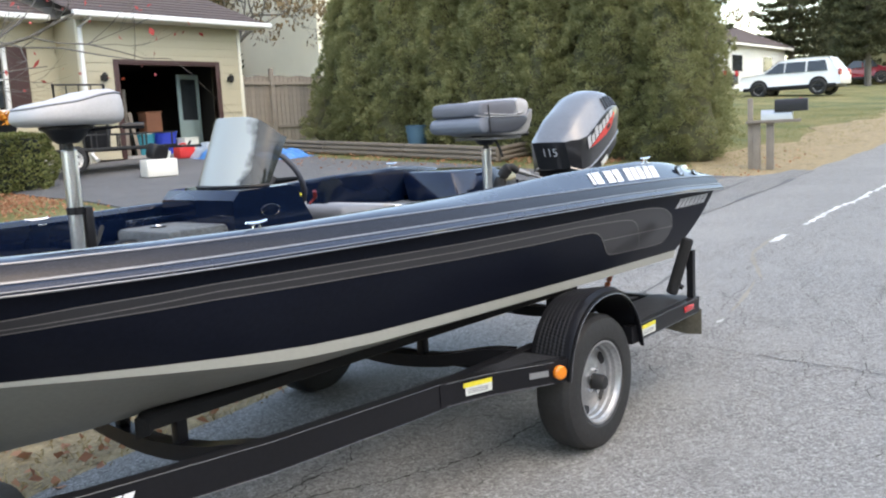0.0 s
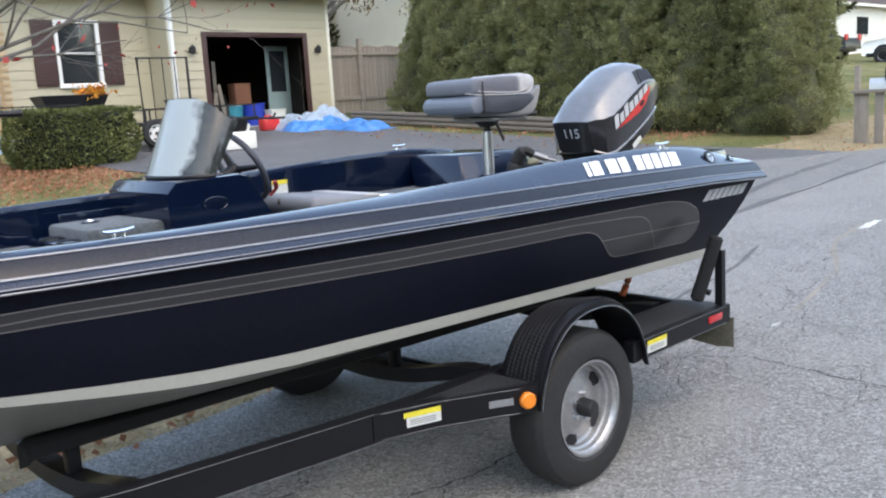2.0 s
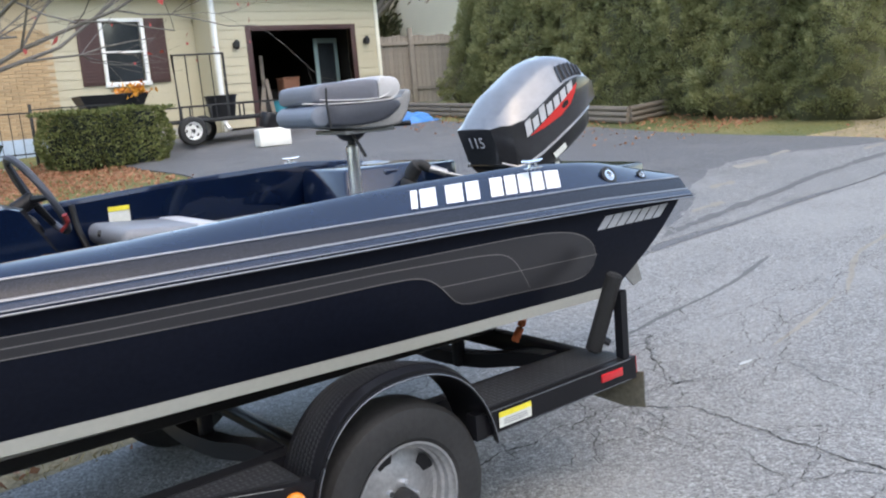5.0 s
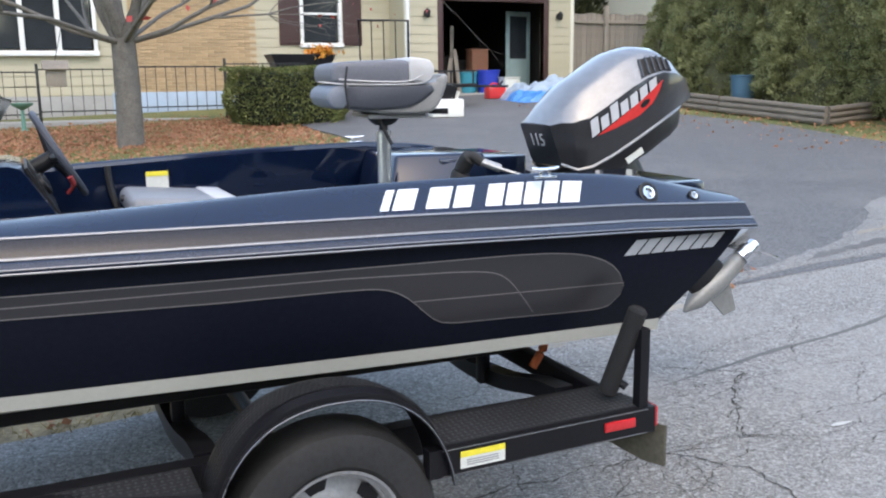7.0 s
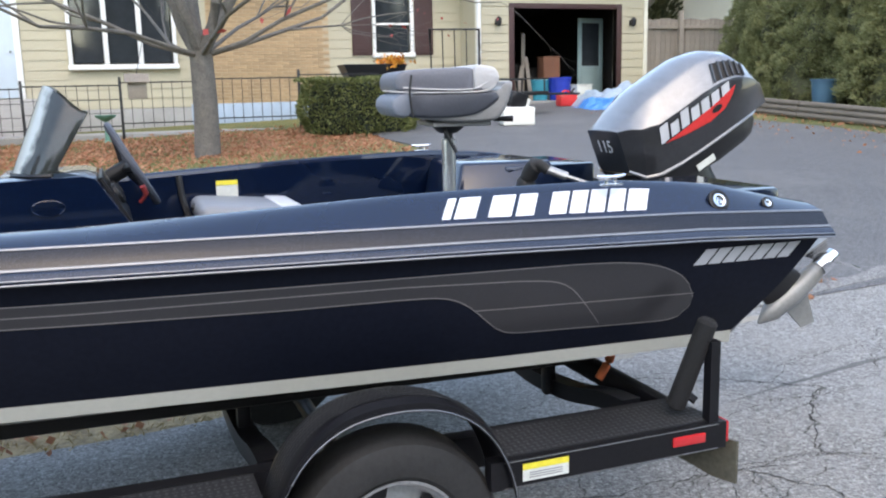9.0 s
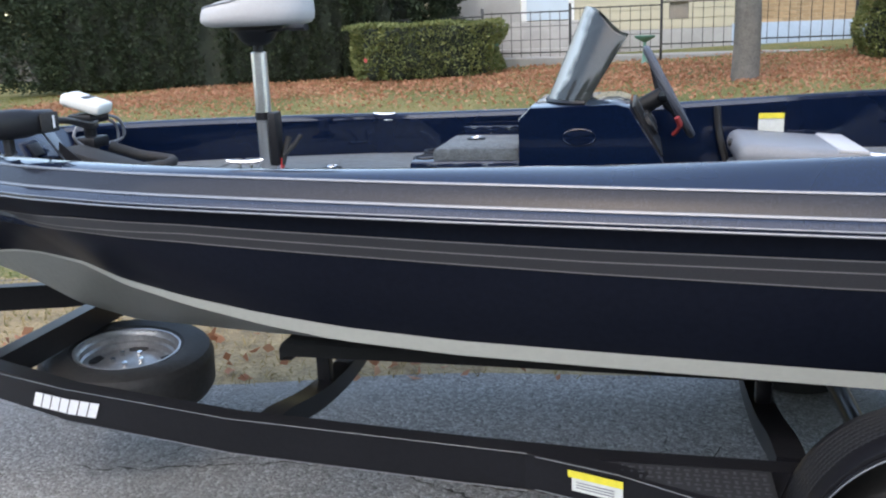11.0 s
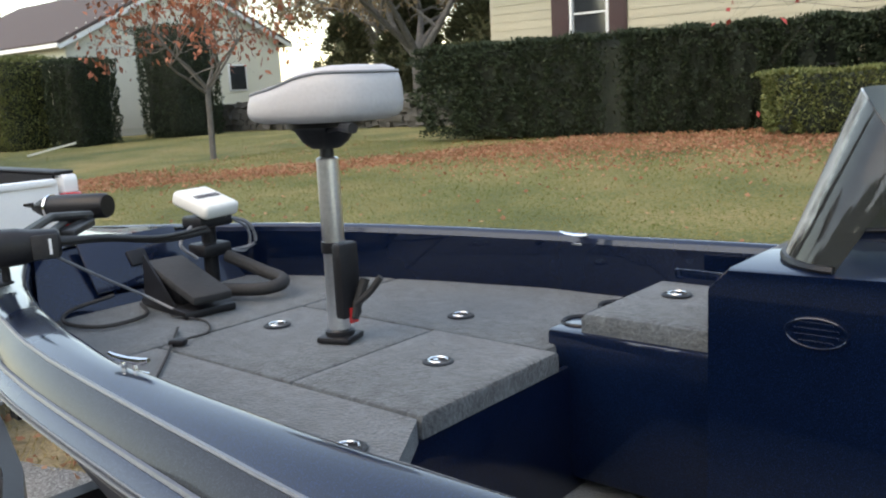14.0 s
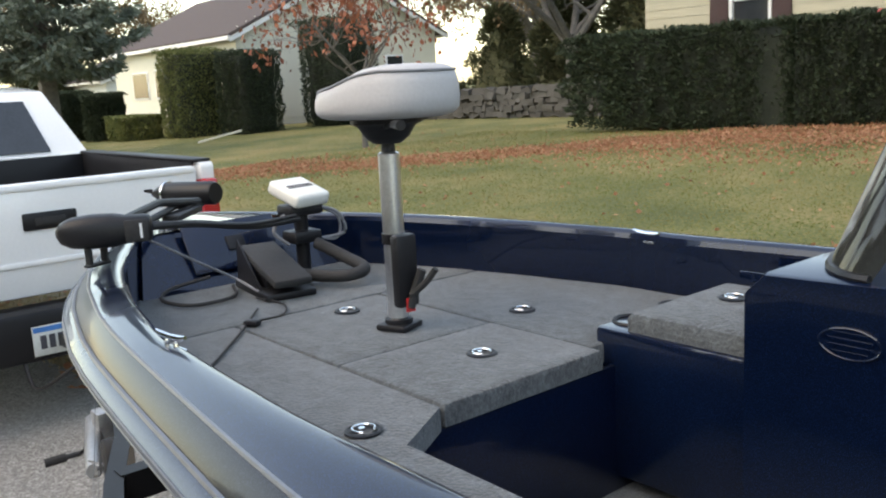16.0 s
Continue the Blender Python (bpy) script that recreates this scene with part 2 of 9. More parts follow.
GEL_WHITE = mat("aged_white_gelcoat", (0.40, 0.40, 0.355), 0.4, var=0.06, scale=2, bump=0.0, coat=0.2)
BOTTOM = mat("pale_hull_bottom", (0.25, 0.255, 0.23), 0.5, var=0.1, scale=2, bump=0.0, stain=0.3)
DECAL = mat("charcoal_decal", (0.030, 0.029, 0.033), 0.4, var=0.15, scale=3, fine=200, bump=0.0, coat=0.3)
PIN = mat("tan_pinstripe", (0.2, 0.19, 0.185), 0.45, bump=0.0)
LETTER = mat("white_vinyl_letters", (0.74, 0.75, 0.76), 0.45, var=0.05, bump=0.0)
LETTER_G = mat("silver_vinyl_letters", (0.5, 0.51, 0.53), 0.4, var=0.05, bump=0.0)
CHROME = mat("polished_steel", (0.75, 0.76, 0.78), 0.14, 1.0, var=0.05, bump=0.0)
ALU = mat("brushed_aluminium", (0.82, 0.82, 0.82), 0.33, 1.0, var=0.12, scale=6, fine=120, bump=0.05)
BEAD = mat("worn_bright_edge", (0.15, 0.155, 0.16), 0.45, 0.6, var=0.2, bump=0.0)
TRIM = mat("silver_trim", (0.21, 0.22, 0.24), 0.4, 0.6, var=0.1, bump=0.0)
CARPET = mat("grey_marine_carpet", (0.080, 0.092, 0.099), 1.0, var=0.55, scale=26, fine=130, bump=1.0, dist=0.005, stain=0.4, sheen=0.2)
CARPET_D = mat("black_bunk_carpet", (0.012, 0.012, 0.013), 1.0, var=0.3, fine=200, bump=0.8)
VINYL_L = mat("pale_grey_vinyl", (0.50, 0.49, 0.49), 0.5, var=0.06, scale=5, fine=120, bump=0.25, dist=0.003, stain=0.12)
VINYL_D = mat("slate_blue_vinyl", (0.055, 0.06, 0.075), 0.5, var=0.15, scale=6, fine=120, bump=0.25, dist=0.003)
VINYL_B = mat("pale_blue_grey_vinyl", (0.17, 0.19, 0.23), 0.5, var=0.08, scale=6, fine=120, bump=0.2, dist=0.003)
VINYL_P = mat("worn_grey_seat_shell", (0.27, 0.265, 0.26), 0.4, var=0.1, scale=5, fine=90, bump=0.15, stain=0.15)
VINYL_M = mat("lilac_grey_vinyl", (0.15, 0.155, 0.18), 0.5, var=0.1, scale=6, fine=120, bump=0.2, dist=0.003)
VINYL_G = mat("mid_grey_vinyl", (0.2, 0.205, 0.22), 0.5, var=0.12, scale=6, fine=120, bump=0.25, dist=0.003)
PLASTIC = mat("black_plastic", (0.010, 0.010, 0.012), 0.42, var=0.2, fine=150, bump=0.15, spec=0.35)
MUD = mat("dusty_olive_rubber", (0.085, 0.08, 0.06), 0.85, var=0.3, scale=9, fine=70, bump=0.3)
RUBBER = mat("black_rubber", (0.022, 0.022, 0.023), 0.75, var=0.25, scale=8, fine=90, bump=0.3, stain=0.0)
TYRE = mat("dusty_tyre_rubber", (0.02, 0.02, 0.0205), 0.65, var=0.35, scale=7, fine=60, bump=0.35)
BLACKPAINT = mat("black_trailer_paint", (0.009, 0.009, 0.011), 0.35, var=0.2, scale=3, fine=80, bump=0.06, coat=0.05, spec=0.22)
TREAD = mat("worn_tread_plate", (0.022, 0.0225, 0.025), 0.5, 0.1, var=0.3, bump=0.1)
STUD = mat("scuffed_tread_studs", (0.075, 0.078, 0.085), 0.38, 0.4, var=0.3, bump=0.05)
GALV = mat("galvanised_rim", (0.43, 0.435, 0.44), 0.42, 0.8, var=0.2, scale=9, fine=70, bump=0.15, stain=0.4)
ORANGE = mat("amber_lens", (0.9, 0.25, 0.02), 0.25, bump=0.0, coat=0.5)
REDLENS = mat("red_lens", (0.5, 0.02, 0.025), 0.2, bump=0.0, coat=0.5)
YELLOW = mat("yellow_sticker", (0.75, 0.65, 0.06), 0.5, bump=0.0)
WHITE = mat("white_plastic", (0.78, 0.77, 0.72), 0.45, var=0.04, bump=0.05)
STICKER = mat("pale_sticker", (0.62, 0.64, 0.6), 0.5, bump=0.0)
INK = mat("dark_print", (0.06, 0.06, 0.07), 0.6, bump=0.0)
COWL = flake("gunmetal_cowl", (0.034, 0.035, 0.039), (0.085, 0.087, 0.095), 0.3, 0.6)
# Pale seam colour; on the cowl top it paints in the sky's reflection
COWL_TOP = flake("pale_seam_and_sky_lit_top", (0.19, 0.194, 0.205), (0.34, 0.345, 0.36), 0.3)
GEARCASE = mat("worn_silver_grey_paint", (0.26, 0.265, 0.26), 0.4, 0.3, var=0.15, scale=7, bump=0.05, stain=0.3)
REDDOOR = mat("dark_red_door_paint", (0.22, 0.025, 0.035), 0.5, var=0.1, bump=0.0)
WHITE_RIM = mat("white_rim_paint", (0.75, 0.75, 0.73), 0.4, var=0.1, bump=0.0)
DULLRED = mat("dull_red_plastic", (0.2, 0.02, 0.02), 0.5, var=0.15, bump=0.0)
RED = mat("red_stripe", (0.62, 0.03, 0.03), 0.35, bump=0.0, coat=0.4)


def clear_sheet(name, tint, haze, front_haze, side):
    """Thin clear plastic: it lets light straight through, mirrors a little and carries a whitish haze, strongest
    forward of side.
    """
    m = bpy.data.materials.new(name)
    m.use_nodes = True
    nt = m.node_tree
    nt.nodes.clear()
    out = nt.nodes.new("ShaderNodeOutputMaterial")
    clear = nt.nodes.new("ShaderNodeBsdfTransparent")
    clear.inputs["Color"].default_value = (*tint, 1)
    gloss = nt.nodes.new("ShaderNodeBsdfGlossy")
    gloss.inputs["Roughness"].default_value = 0.05
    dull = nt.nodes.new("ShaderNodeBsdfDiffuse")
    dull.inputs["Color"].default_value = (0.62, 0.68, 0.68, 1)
    fr = nt.nodes.new("ShaderNodeFresnel")
    fr.inputs["IOR"].default_value = 1.55
    tc = nt.nodes.new("ShaderNodeTexCoord")
    n = nt.nodes.new("ShaderNodeTexNoise")
    n.inputs["Scale"].default_value, n.inputs["Detail"].default_value = 9, 6
    nt.links.new(tc.outputs["Object"], n.inputs["Vector"])
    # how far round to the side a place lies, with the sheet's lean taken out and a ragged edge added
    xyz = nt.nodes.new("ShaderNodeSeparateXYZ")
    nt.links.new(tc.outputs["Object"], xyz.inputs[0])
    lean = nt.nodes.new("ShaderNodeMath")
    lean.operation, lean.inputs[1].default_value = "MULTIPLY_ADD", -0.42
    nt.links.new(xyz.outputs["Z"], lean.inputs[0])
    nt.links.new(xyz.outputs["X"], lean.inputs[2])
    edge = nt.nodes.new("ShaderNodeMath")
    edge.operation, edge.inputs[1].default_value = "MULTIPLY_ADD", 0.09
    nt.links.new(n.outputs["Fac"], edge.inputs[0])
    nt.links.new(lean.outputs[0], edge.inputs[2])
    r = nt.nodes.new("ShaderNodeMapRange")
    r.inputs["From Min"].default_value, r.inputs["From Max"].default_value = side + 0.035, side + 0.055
    r.inputs["To Min"].default_value, r.inputs["To Max"].default_value = front_haze, haze
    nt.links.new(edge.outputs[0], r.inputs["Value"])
    a = nt.nodes.new("ShaderNodeMixShader")
    nt.links.new(r.outputs[0], a.inputs[0])
    nt.links.new(clear.outputs[0], a.inputs[1])
    nt.links.new(dull.outputs[0], a.inputs[2])
    b = nt.nodes.new("ShaderNodeMixShader")
    nt.links.new(fr.outputs[0], b.inputs[0])
    nt.links.new(a.outputs[0], b.inputs[1])
    nt.links.new(gloss.outputs[0], b.inputs[2])
    nt.links.new(b.outputs[0], out.inputs["Surface"])
    return m


PLEXI = clear_sheet("hazed_smoked_plexiglass", (0.24, 0.26, 0.25), 0.04, 0.6, 2.778 - 0.42 * 1.258)
GLASS = mat("dark_window_glass", (0.03, 0.035, 0.04), 0.06, var=0.2, bump=0.0, spec=0.8)
SIDING = mat("cream_siding", (0.46, 0.415, 0.30), 0.6, var=0.06, scale=1.5, fine=40, bump=0.08, random=0.2)
SIDING2 = mat("pale_siding", (0.72, 0.69, 0.58), 0.6, var=0.05, scale=1.5, bump=0.08)
BRICK = mat("tan_brick", (0.43, 0.30, 0.175), 0.85, var=0.3, scale=6, fine=50, bump=0.4, random=0.5)
MORTAR = mat("mortar", (0.5, 0.40, 0.27), 0.95, var=0.12, bump=0.3)
ROOF = mat("brown_shingles", (0.085, 0.062, 0.057), 0.9, var=0.3, scale=5, fine=40, bump=0.6, random=0.4)
WHITEPAINT = mat("white_house_paint", (0.78, 0.78, 0.76), 0.5, var=0.04, bump=0.05)
SHUTTER = mat("maroon_shutter", (0.06, 0.028, 0.026), 0.6, var=0.15, bump=0.1)
# Near-black: puts the shade inside garage, rooms and louvres into the colour
DARK = mat("near_black_shade", (0.02, 0.018, 0.016), 0.9, var=0.3)
CONCRETE = mat("grey_concrete", (0.35, 0.34, 0.32), 0.9, var=0.15, scale=3, bump=0.3, stain=0.3)
BLUEPAINT = mat("pale_blue_paint", (0.36, 0.45, 0.55), 0.7, var=0.1)
WOODGREY = mat("weathered_wood", (0.24, 0.205, 0.17), 0.9, var=0.3, scale=5, fine=50, bump=0.5, random=0.5)
TIMBER = mat("landscape_timber", (0.15, 0.125, 0.10), 0.9, var=0.3, scale=5, fine=50, bump=0.6, random=0.4)
IRON = mat("black_iron", (0.016, 0.016, 0.017), 0.5, bump=0.1)
TARP = mat("blue_tarp", (0.05, 0.22, 0.55), 0.35, var=0.25, scale=3, fine=20, bump=0.5, dist=0.02)
TARP2 = mat("grey_tarp_side", (0.3, 0.37, 0.44), 0.4, var=0.2, bump=0.4)
CARWHITE = mat("white_car_paint", (0.84, 0.84, 0.83), 0.25, var=0.03, bump=0.0, coat=0.8)
CARGREY = mat("dark_car_paint", (0.04, 0.045, 0.055), 0.25, bump=0.0, coat=0.8)
CARRED = mat("maroon_car_paint", (0.22, 0.02, 0.03), 0.25, bump=0.0, coat=0.8)
BOXGREY = mat("galvanised_mailbox", (0.5, 0.52, 0.54), 0.4, 0.6, var=0.12, bump=0.1)
STONE = mat("fieldstone", (0.085, 0.08, 0.072), 0.9, var=0.3, scale=5, bump=0.5, random=0.5)
RUSTBOX = mat("rust_brown_card", (0.28, 0.12, 0.07), 0.8)
STRAP = mat("orange_strap", (0.45, 0.10, 0.03), 0.7)
TEALPAINT = mat("pale_teal_paint", (0.27, 0.36, 0.35), 0.6, var=0.1)
DOORBLUE = mat("pale_blue_door", (0.52, 0.60, 0.66), 0.5, var=0.04, bump=0.05)

# ---- helpers of the scene ----
CY = 2.855  # the boat's centre line


def smooth_step(u, w):
    return 0.5 * (u + math.sqrt(u * u + w * w)) - 0.5 * w


def ground_z(x, y):
    """The lie of the land: it rises from the road towards the house and along the road."""
    up = 0.05 * (smooth_step(y - 4.2, 1.0) - smooth_step(y - 20, 2.0)) * min(1.15, max(0.7, 1 + 0.03 * x))
    return up + 0.04 * (smooth_step(x - 5.5, 2.0) - smooth_step(x - 60, 5) - 2.45) + 0.008 * max(-40, min(0, x))


def finish(me, bm=None, angle=35):
    if bm:
        bmesh.ops.recalc_face_normals(bm, faces=bm.faces)
        bm.to_mesh(me)
        bm.free()
    if len(me.polygons):
        me.polygons.foreach_set("use_smooth", [True] * len(me.polygons))
        me.set_sharp_from_angle(angle=radians(angle))
    return me


def part(name, bm, material, parent=None, label="", kind="", angle=35):
    """Links a bmesh as one mesh object, under a thing or a part where one is given (its shape is in the parent's own space)."""
    me = finish(bpy.data.meshes.new(name), bm, angle)
    me.materials.append(material)
    ob = new(name, me)
    ob.parent = parent
    return tagged(ob, label, kind=kind)


def thing(name, m=None, label="", category="", group="", kind=""):
    ob = new(name)
    ob.empty_display_size = 0.1
    if m is not None:
        ob.matrix_basis = m
    return tagged(ob, label, category, group, kind)


def under(parent, name, me, m, material=None):
    """A piece that shares its mesh with others."""
    ob = new(name, me)
    ob.parent = parent
    ob.matrix_basis = m
    return ob


def box(bm, x0, x1, y0, y1, z0, z1, bev=0.0, m=None, seg=2):
    r = bmesh.ops.create_cube(bm, size=1.0)
    vs = r["verts"]
    for v in vs:
        v.co = Vector((x0 if v.co.x < 0 else x1, y0 if v.co.y < 0 else y1, z0 if v.co.z < 0 else z1))
    if bev:
        es = list({e for v in vs for e in v.link_edges})
        out = bmesh.ops.bevel(bm, geom=es, offset=bev, segments=seg, affect="EDGES", profile=0.5)
        vs = list({v for f in out["faces"] for v in f.verts} | {v for v in vs if v.is_valid})
    if m is not None:
        bmesh.ops.transform(bm, matrix=m, verts=vs)
    return bm


def bbox(*a, **k):
    return box(bmesh.new(), *a, **k)


def ring(p, d, r, seg, up=None):
    d = Vector(d).normalized()
    a = d.cross(Vector(up) if up else (Vector((0, 0, 1)) if abs(d.z) < 0.9 else Vector((1, 0, 0)))).normalized()
    b = a.cross(d)
    return [Vector(p) + r * (math.cos(2 * math.pi * i / seg) * a + math.sin(2 * math.pi * i / seg) * b) for i in range(seg)]


def loft(bm, rings, closed=True, caps=True):
    rows = [[bm.verts.new(p) for p in r] for r in rings]
    n = len(rows[0])
    for a, b in zip(rows, rows[1:]):
        for i in range(n if closed else n - 1):
            j = (i + 1) % n
            try:
                bm.faces.new((a[i], a[j], b[j], b[i]))
            except ValueError:
                pass
    if caps and closed:
        for r in (rows[0], rows[-1]):
            try:
                bm.faces.new(r)
            except ValueError:
                pass
    return bm


def tube(bm, pts, r, seg=8, caps=True):
    """A round bar along a line of points; r may be a list."""
    pts = [Vector(p) for p in pts]
    rs = r if isinstance(r, (list, tuple)) else [r] * len(pts)
    rings = []
    for i, p in enumerate(pts):
        d = (pts[min(i + 1, len(pts) - 1)] - pts[max(i - 1, 0)])
        rings.append(ring(p, d, rs[i], seg))
    return loft(bm, rings, True, caps)


def curve_pts(pts, n=8):
    """A smooth line through points."""
    pts = [Vector(p) for p in pts]
    q = [2 * pts[0] - pts[1], *pts, 2 * pts[-1] - pts[-2]]
    out = []
    for i in range(1, len(q) - 2):
        a, b, c, d = q[i - 1:i + 3]
        for k in range(n):
            t = k / n
            out.append(0.5 * ((2 * b) + (c - a) * t + (2 * a - 5 * b + 4 * c - d) * t * t + (3 * b - a - 3 * c + d) * t ** 3))
    return out + [pts[-1]]


def cyl(bm, p0, p1, r0, r1=None, seg=20):
    p0, p1 = Vector(p0), Vector(p1)
    d = p1 - p0
    return loft(bm, [ring(p0, d, r0, seg), ring(p1, d, r0 if r1 is None else r1, seg)])


def lathe(bm, profile, seg=32, m=None, hollow=False):
    """A turned shape: pairs of radius and height about z; hollow: its last ring joins its first."""
    rings = [[Vector((r * math.cos(2 * math.pi * i / seg), r * math.sin(2 * math.pi * i / seg), z)) for i in range(seg)] for r, z in profile]
    if m is not None:
        rings = [[m @ p for p in r] for r in rings]
    if hollow:
        loft(bm, rings + rings[:1], True, False)
        bmesh.ops.remove_doubles(bm, verts=bm.verts, dist=1e-5)
        return bm
    return loft(bm, rings)


def slab(bm, pts, n, thick):
    """A flat plate: an outline of points pushed along n."""
    n = Vector(n).normalized() * thick
    return loft(bm, [[Vector(p) for p in pts], [Vector(p) + n for p in pts]])


def table(xs, ys):
    return lambda x: float(np.interp(x, xs, ys))


def quads(name, verts, material, n=4):
    """A mesh of loose little faces from an array of their corners."""
    me = bpy.data.meshes.new(name)
    k = len(verts)
    me.vertices.add(k)
    me.vertices.foreach_set("co", np.asarray(verts, dtype=np.float32).ravel())
    me.loops.add(k)
    me.loops.foreach_set("vertex_index", np.arange(k, dtype=np.int32))
    me.polygons.add(k // n)
    me.polygons.foreach_set("loop_start", np.arange(0, k, n, dtype=np.int32))
    me.update(calc_edges=True)
    me.materials.append(material)
    return me


def unit(a):
    return a / (np.linalg.norm(a, axis=1, keepdims=True) + 1e-9)


def leaves(rng, pos, way, length, width, jitter=0.5):
    """Diamond leaves at places, pointing along way, with a random roll; four corners each."""
    n = len(pos)
    d = unit(way + jitter * rng.normal(size=(n, 3)))
    s = unit(np.cross(d, rng.normal(size=(n, 3))))
    k = unit(np.cross(d, s)) * 0.12
    L = (length * rng.uniform(0.6, 1.3, n))[:, None]
    W = (width * rng.uniform(0.6, 1.3, n))[:, None]
    v = np.stack([pos, pos + d * L * 0.5 + s * W * 0.5 + k * L, pos + d * L, pos + d * L * 0.5 - s * W * 0.5 + k * L], 1)
    return v.reshape(-1, 3)

# ---- the boat ----
RAIL_W = table([0.36, 0.39, 0.46, 0.6, 0.8, 0.95, 1.1, 1.25, 1.42, 1.69, 1.875, 2.06, 2.25, 2.6, 3.0, 3.5, 4.0, 4.5, 5.17],
               [0.0, 0.10, 0.185, 0.275, 0.382, 0.458, 0.532, 0.597, 0.655, 0.722, 0.754, 0.778, 0.800, 0.838, 0.872, 0.902, 0.93, 0.952, 0.968])
RAIL_Z = table([0.36, 1.0, 1.8, 3.0, 4.0, 4.7, 5.17], [1.13, 1.13, 1.12, 1.108, 1.095, 1.078, 1.055])
CAP_IN = table([0.4, 1.4, 1.85, 1.98, 2.04, 2.10, 2.5, 3.0, 4.0, 4.6, 5.17], [0.118, 0.122, 0.114, 0.104, 0.104, 0.116, 0.132, 0.175, 0.165, 0.15, 0.13])
CAP_UP = table([0.4, 2.2, 3.0, 3.8, 4.45, 4.8, 5.17], [0.076, 0.080, 0.098, 0.142, 0.165, 0.148, 0.085])
CHINE_U = [(x - 0.70) / 4.24 for x in (0.70, 0.9, 1.05, 1.3, 1.55, 1.8, 2.05, 2.3, 2.6, 3.0, 3.4, 4.1, 4.94)]
CHINE_W = table(CHINE_U, [0, 0.10, 0.175, 0.30, 0.462, 0.552, 0.606, 0.634, 0.653, 0.680, 0.712, 0.765, 0.79])
CHINE_Z = table(CHINE_U, [0.785, 0.818, 0.832, 0.838, 0.830, 0.81, 0.787, 0.764, 0.746, 0.739, 0.736, 0.732, 0.722])
KEEL_Z = table([0, 0.03, 0.064, 0.12, 0.25, 0.5, 1], [0.735, 0.665, 0.595, 0.535, 0.50, 0.49, 0.48])


def plan_point(u, off):
    """A place on the rail's plan line, moved inwards by off."""
    x = 0.36 + 4.81 * u
    e = 0.004
    d = Vector((2 * e * 4.81, RAIL_W(x + e * 4.81) - RAIL_W(x - e * 4.81), 0))
    if u <= 0.0:
        d = Vector((0, 1, 0))
    d.normalize()
    n = Vector((d.y, -d.x, 0))
    p = Vector((x, RAIL_W(x), 0)) + n * off
    return Vector((p.x, max(0.0, p.y), 0))


US = [(i / 64) ** 1.6 for i in range(65)]


def strip_of(bm, fa, fb=None, lines=None, side=1):
    """A skin between lines that run from bow to stern, on one side of the centre line."""
    lines = lines or [fa, fb]
    rows = []
    for u in US:
        row = []
        for f in lines:
            p = f(u)
            row.append(Vector((p[0], CY - side * p[1], p[2])))
        rows.append(row)
    return loft(bm, rows, closed=False, caps=False)


def both(bm, lines):
    for s in (1, -1):
        strip_of(bm, None, None, lines, s)
    bmesh.ops.remove_doubles(bm, verts=bm.verts, dist=0.0004)
    return bm


def rail_line(off, dz):
    def f(u):
        p = plan_point(u, off)
        return (p.x, p.y, RAIL_Z(0.36 + 4.81 * u) + dz)
    return f


def cap_line(k, dz=0.0, out=0.0):
    """A line on the gunwale cap, k = 0 at the band, 1 at the inner lip."""
    def f(u):
        x = 0.36 + 4.81 * u
        p = plan_point(u, 0.05 + (CAP_IN(x) - 0.05) * k + out)
        full = float(np.interp(x, [2.4, 3.7], [2.6, 1.2]))  # a rounded shoulder forward, a plain slope aft
        return (p.x, p.y, RAIL_Z(x) + 0.066 + (CAP_UP(x) - 0.066) * (1 - (1 - min(1, k)) ** full) + dz)
    return f


def liner_low(u):
    x = 0.36 + 4.81 * u
    p = plan_point(u, CAP_IN(x) + 0.013)
    if 2.30 < x < 3.78:
        return (p.x, min(p.y, CHINE_W((x - 0.70) / 4.24) * 0.94), 0.73)
    return (p.x, p.y, 0.985)


def chine_line(k, dz=0.0):
    return lambda u: (0.70 + 4.24 * u, CHINE_W(u) * k, CHINE_Z(u) + dz * min(1, 0.17 + 3.2 * max(0, u - 0.1)))


def keel_line(u):
    return (0.78 + 4.12 * u, 0.0, KEEL_Z(u))


def side_line(v, push=0.0):
    """A line on the hull's side, v = 0 at the chine, 1 at the rail; push moves it out of the side."""
    top, low = rail_line(0.035, 0.0), chine_line(1.0)

    def f(u):
        a, b = low(u), top(u)
        bow = 0.02 * math.sin(math.pi * v) * min(1, u * 4)
        return (a[0] + (b[0] - a[0]) * v, a[1] + (b[1] - a[1]) * v + bow + push, a[2] + (b[2] - a[2]) * v)
    return f


boat = thing("bass_boat", None, "navy metal-flake bass boat resting on its trailer", "boat")
part("hull_side", both(bmesh.new(), [side_line(v / 6) for v in range(7)]), GEL_SIDE, boat, "glossy blue-black hull sides")
part("chine_stripe", both(bmesh.new(), [chine_line(1.0), chine_line(0.99, -0.042), chine_line(0.955, -0.047)]), GEL_WHITE, boat, "off-white chine stripe")
part("hull_bottom", both(bmesh.new(), [chine_line(0.955, -0.047), lambda u: (0.74 + 4.18 * u, CHINE_W(u) * 0.5, 0.5 * (CHINE_Z(u) - 0.045 + KEEL_Z(u)) - 0.012), keel_line]), BOTTOM, boat, "pale grey V-shaped bottom")
part("rub_rail", both(bmesh.new(), [rail_line(0.035, -0.006), rail_line(-0.006, -0.014), rail_line(-0.016, -0.008), rail_line(-0.015, 0.0), rail_line(-0.004, 0.012), rail_line(0.006, 0.0185), rail_line(0.012, 0.02)]), GEL_RAIL, boat, "slate metal-flake rub rail")
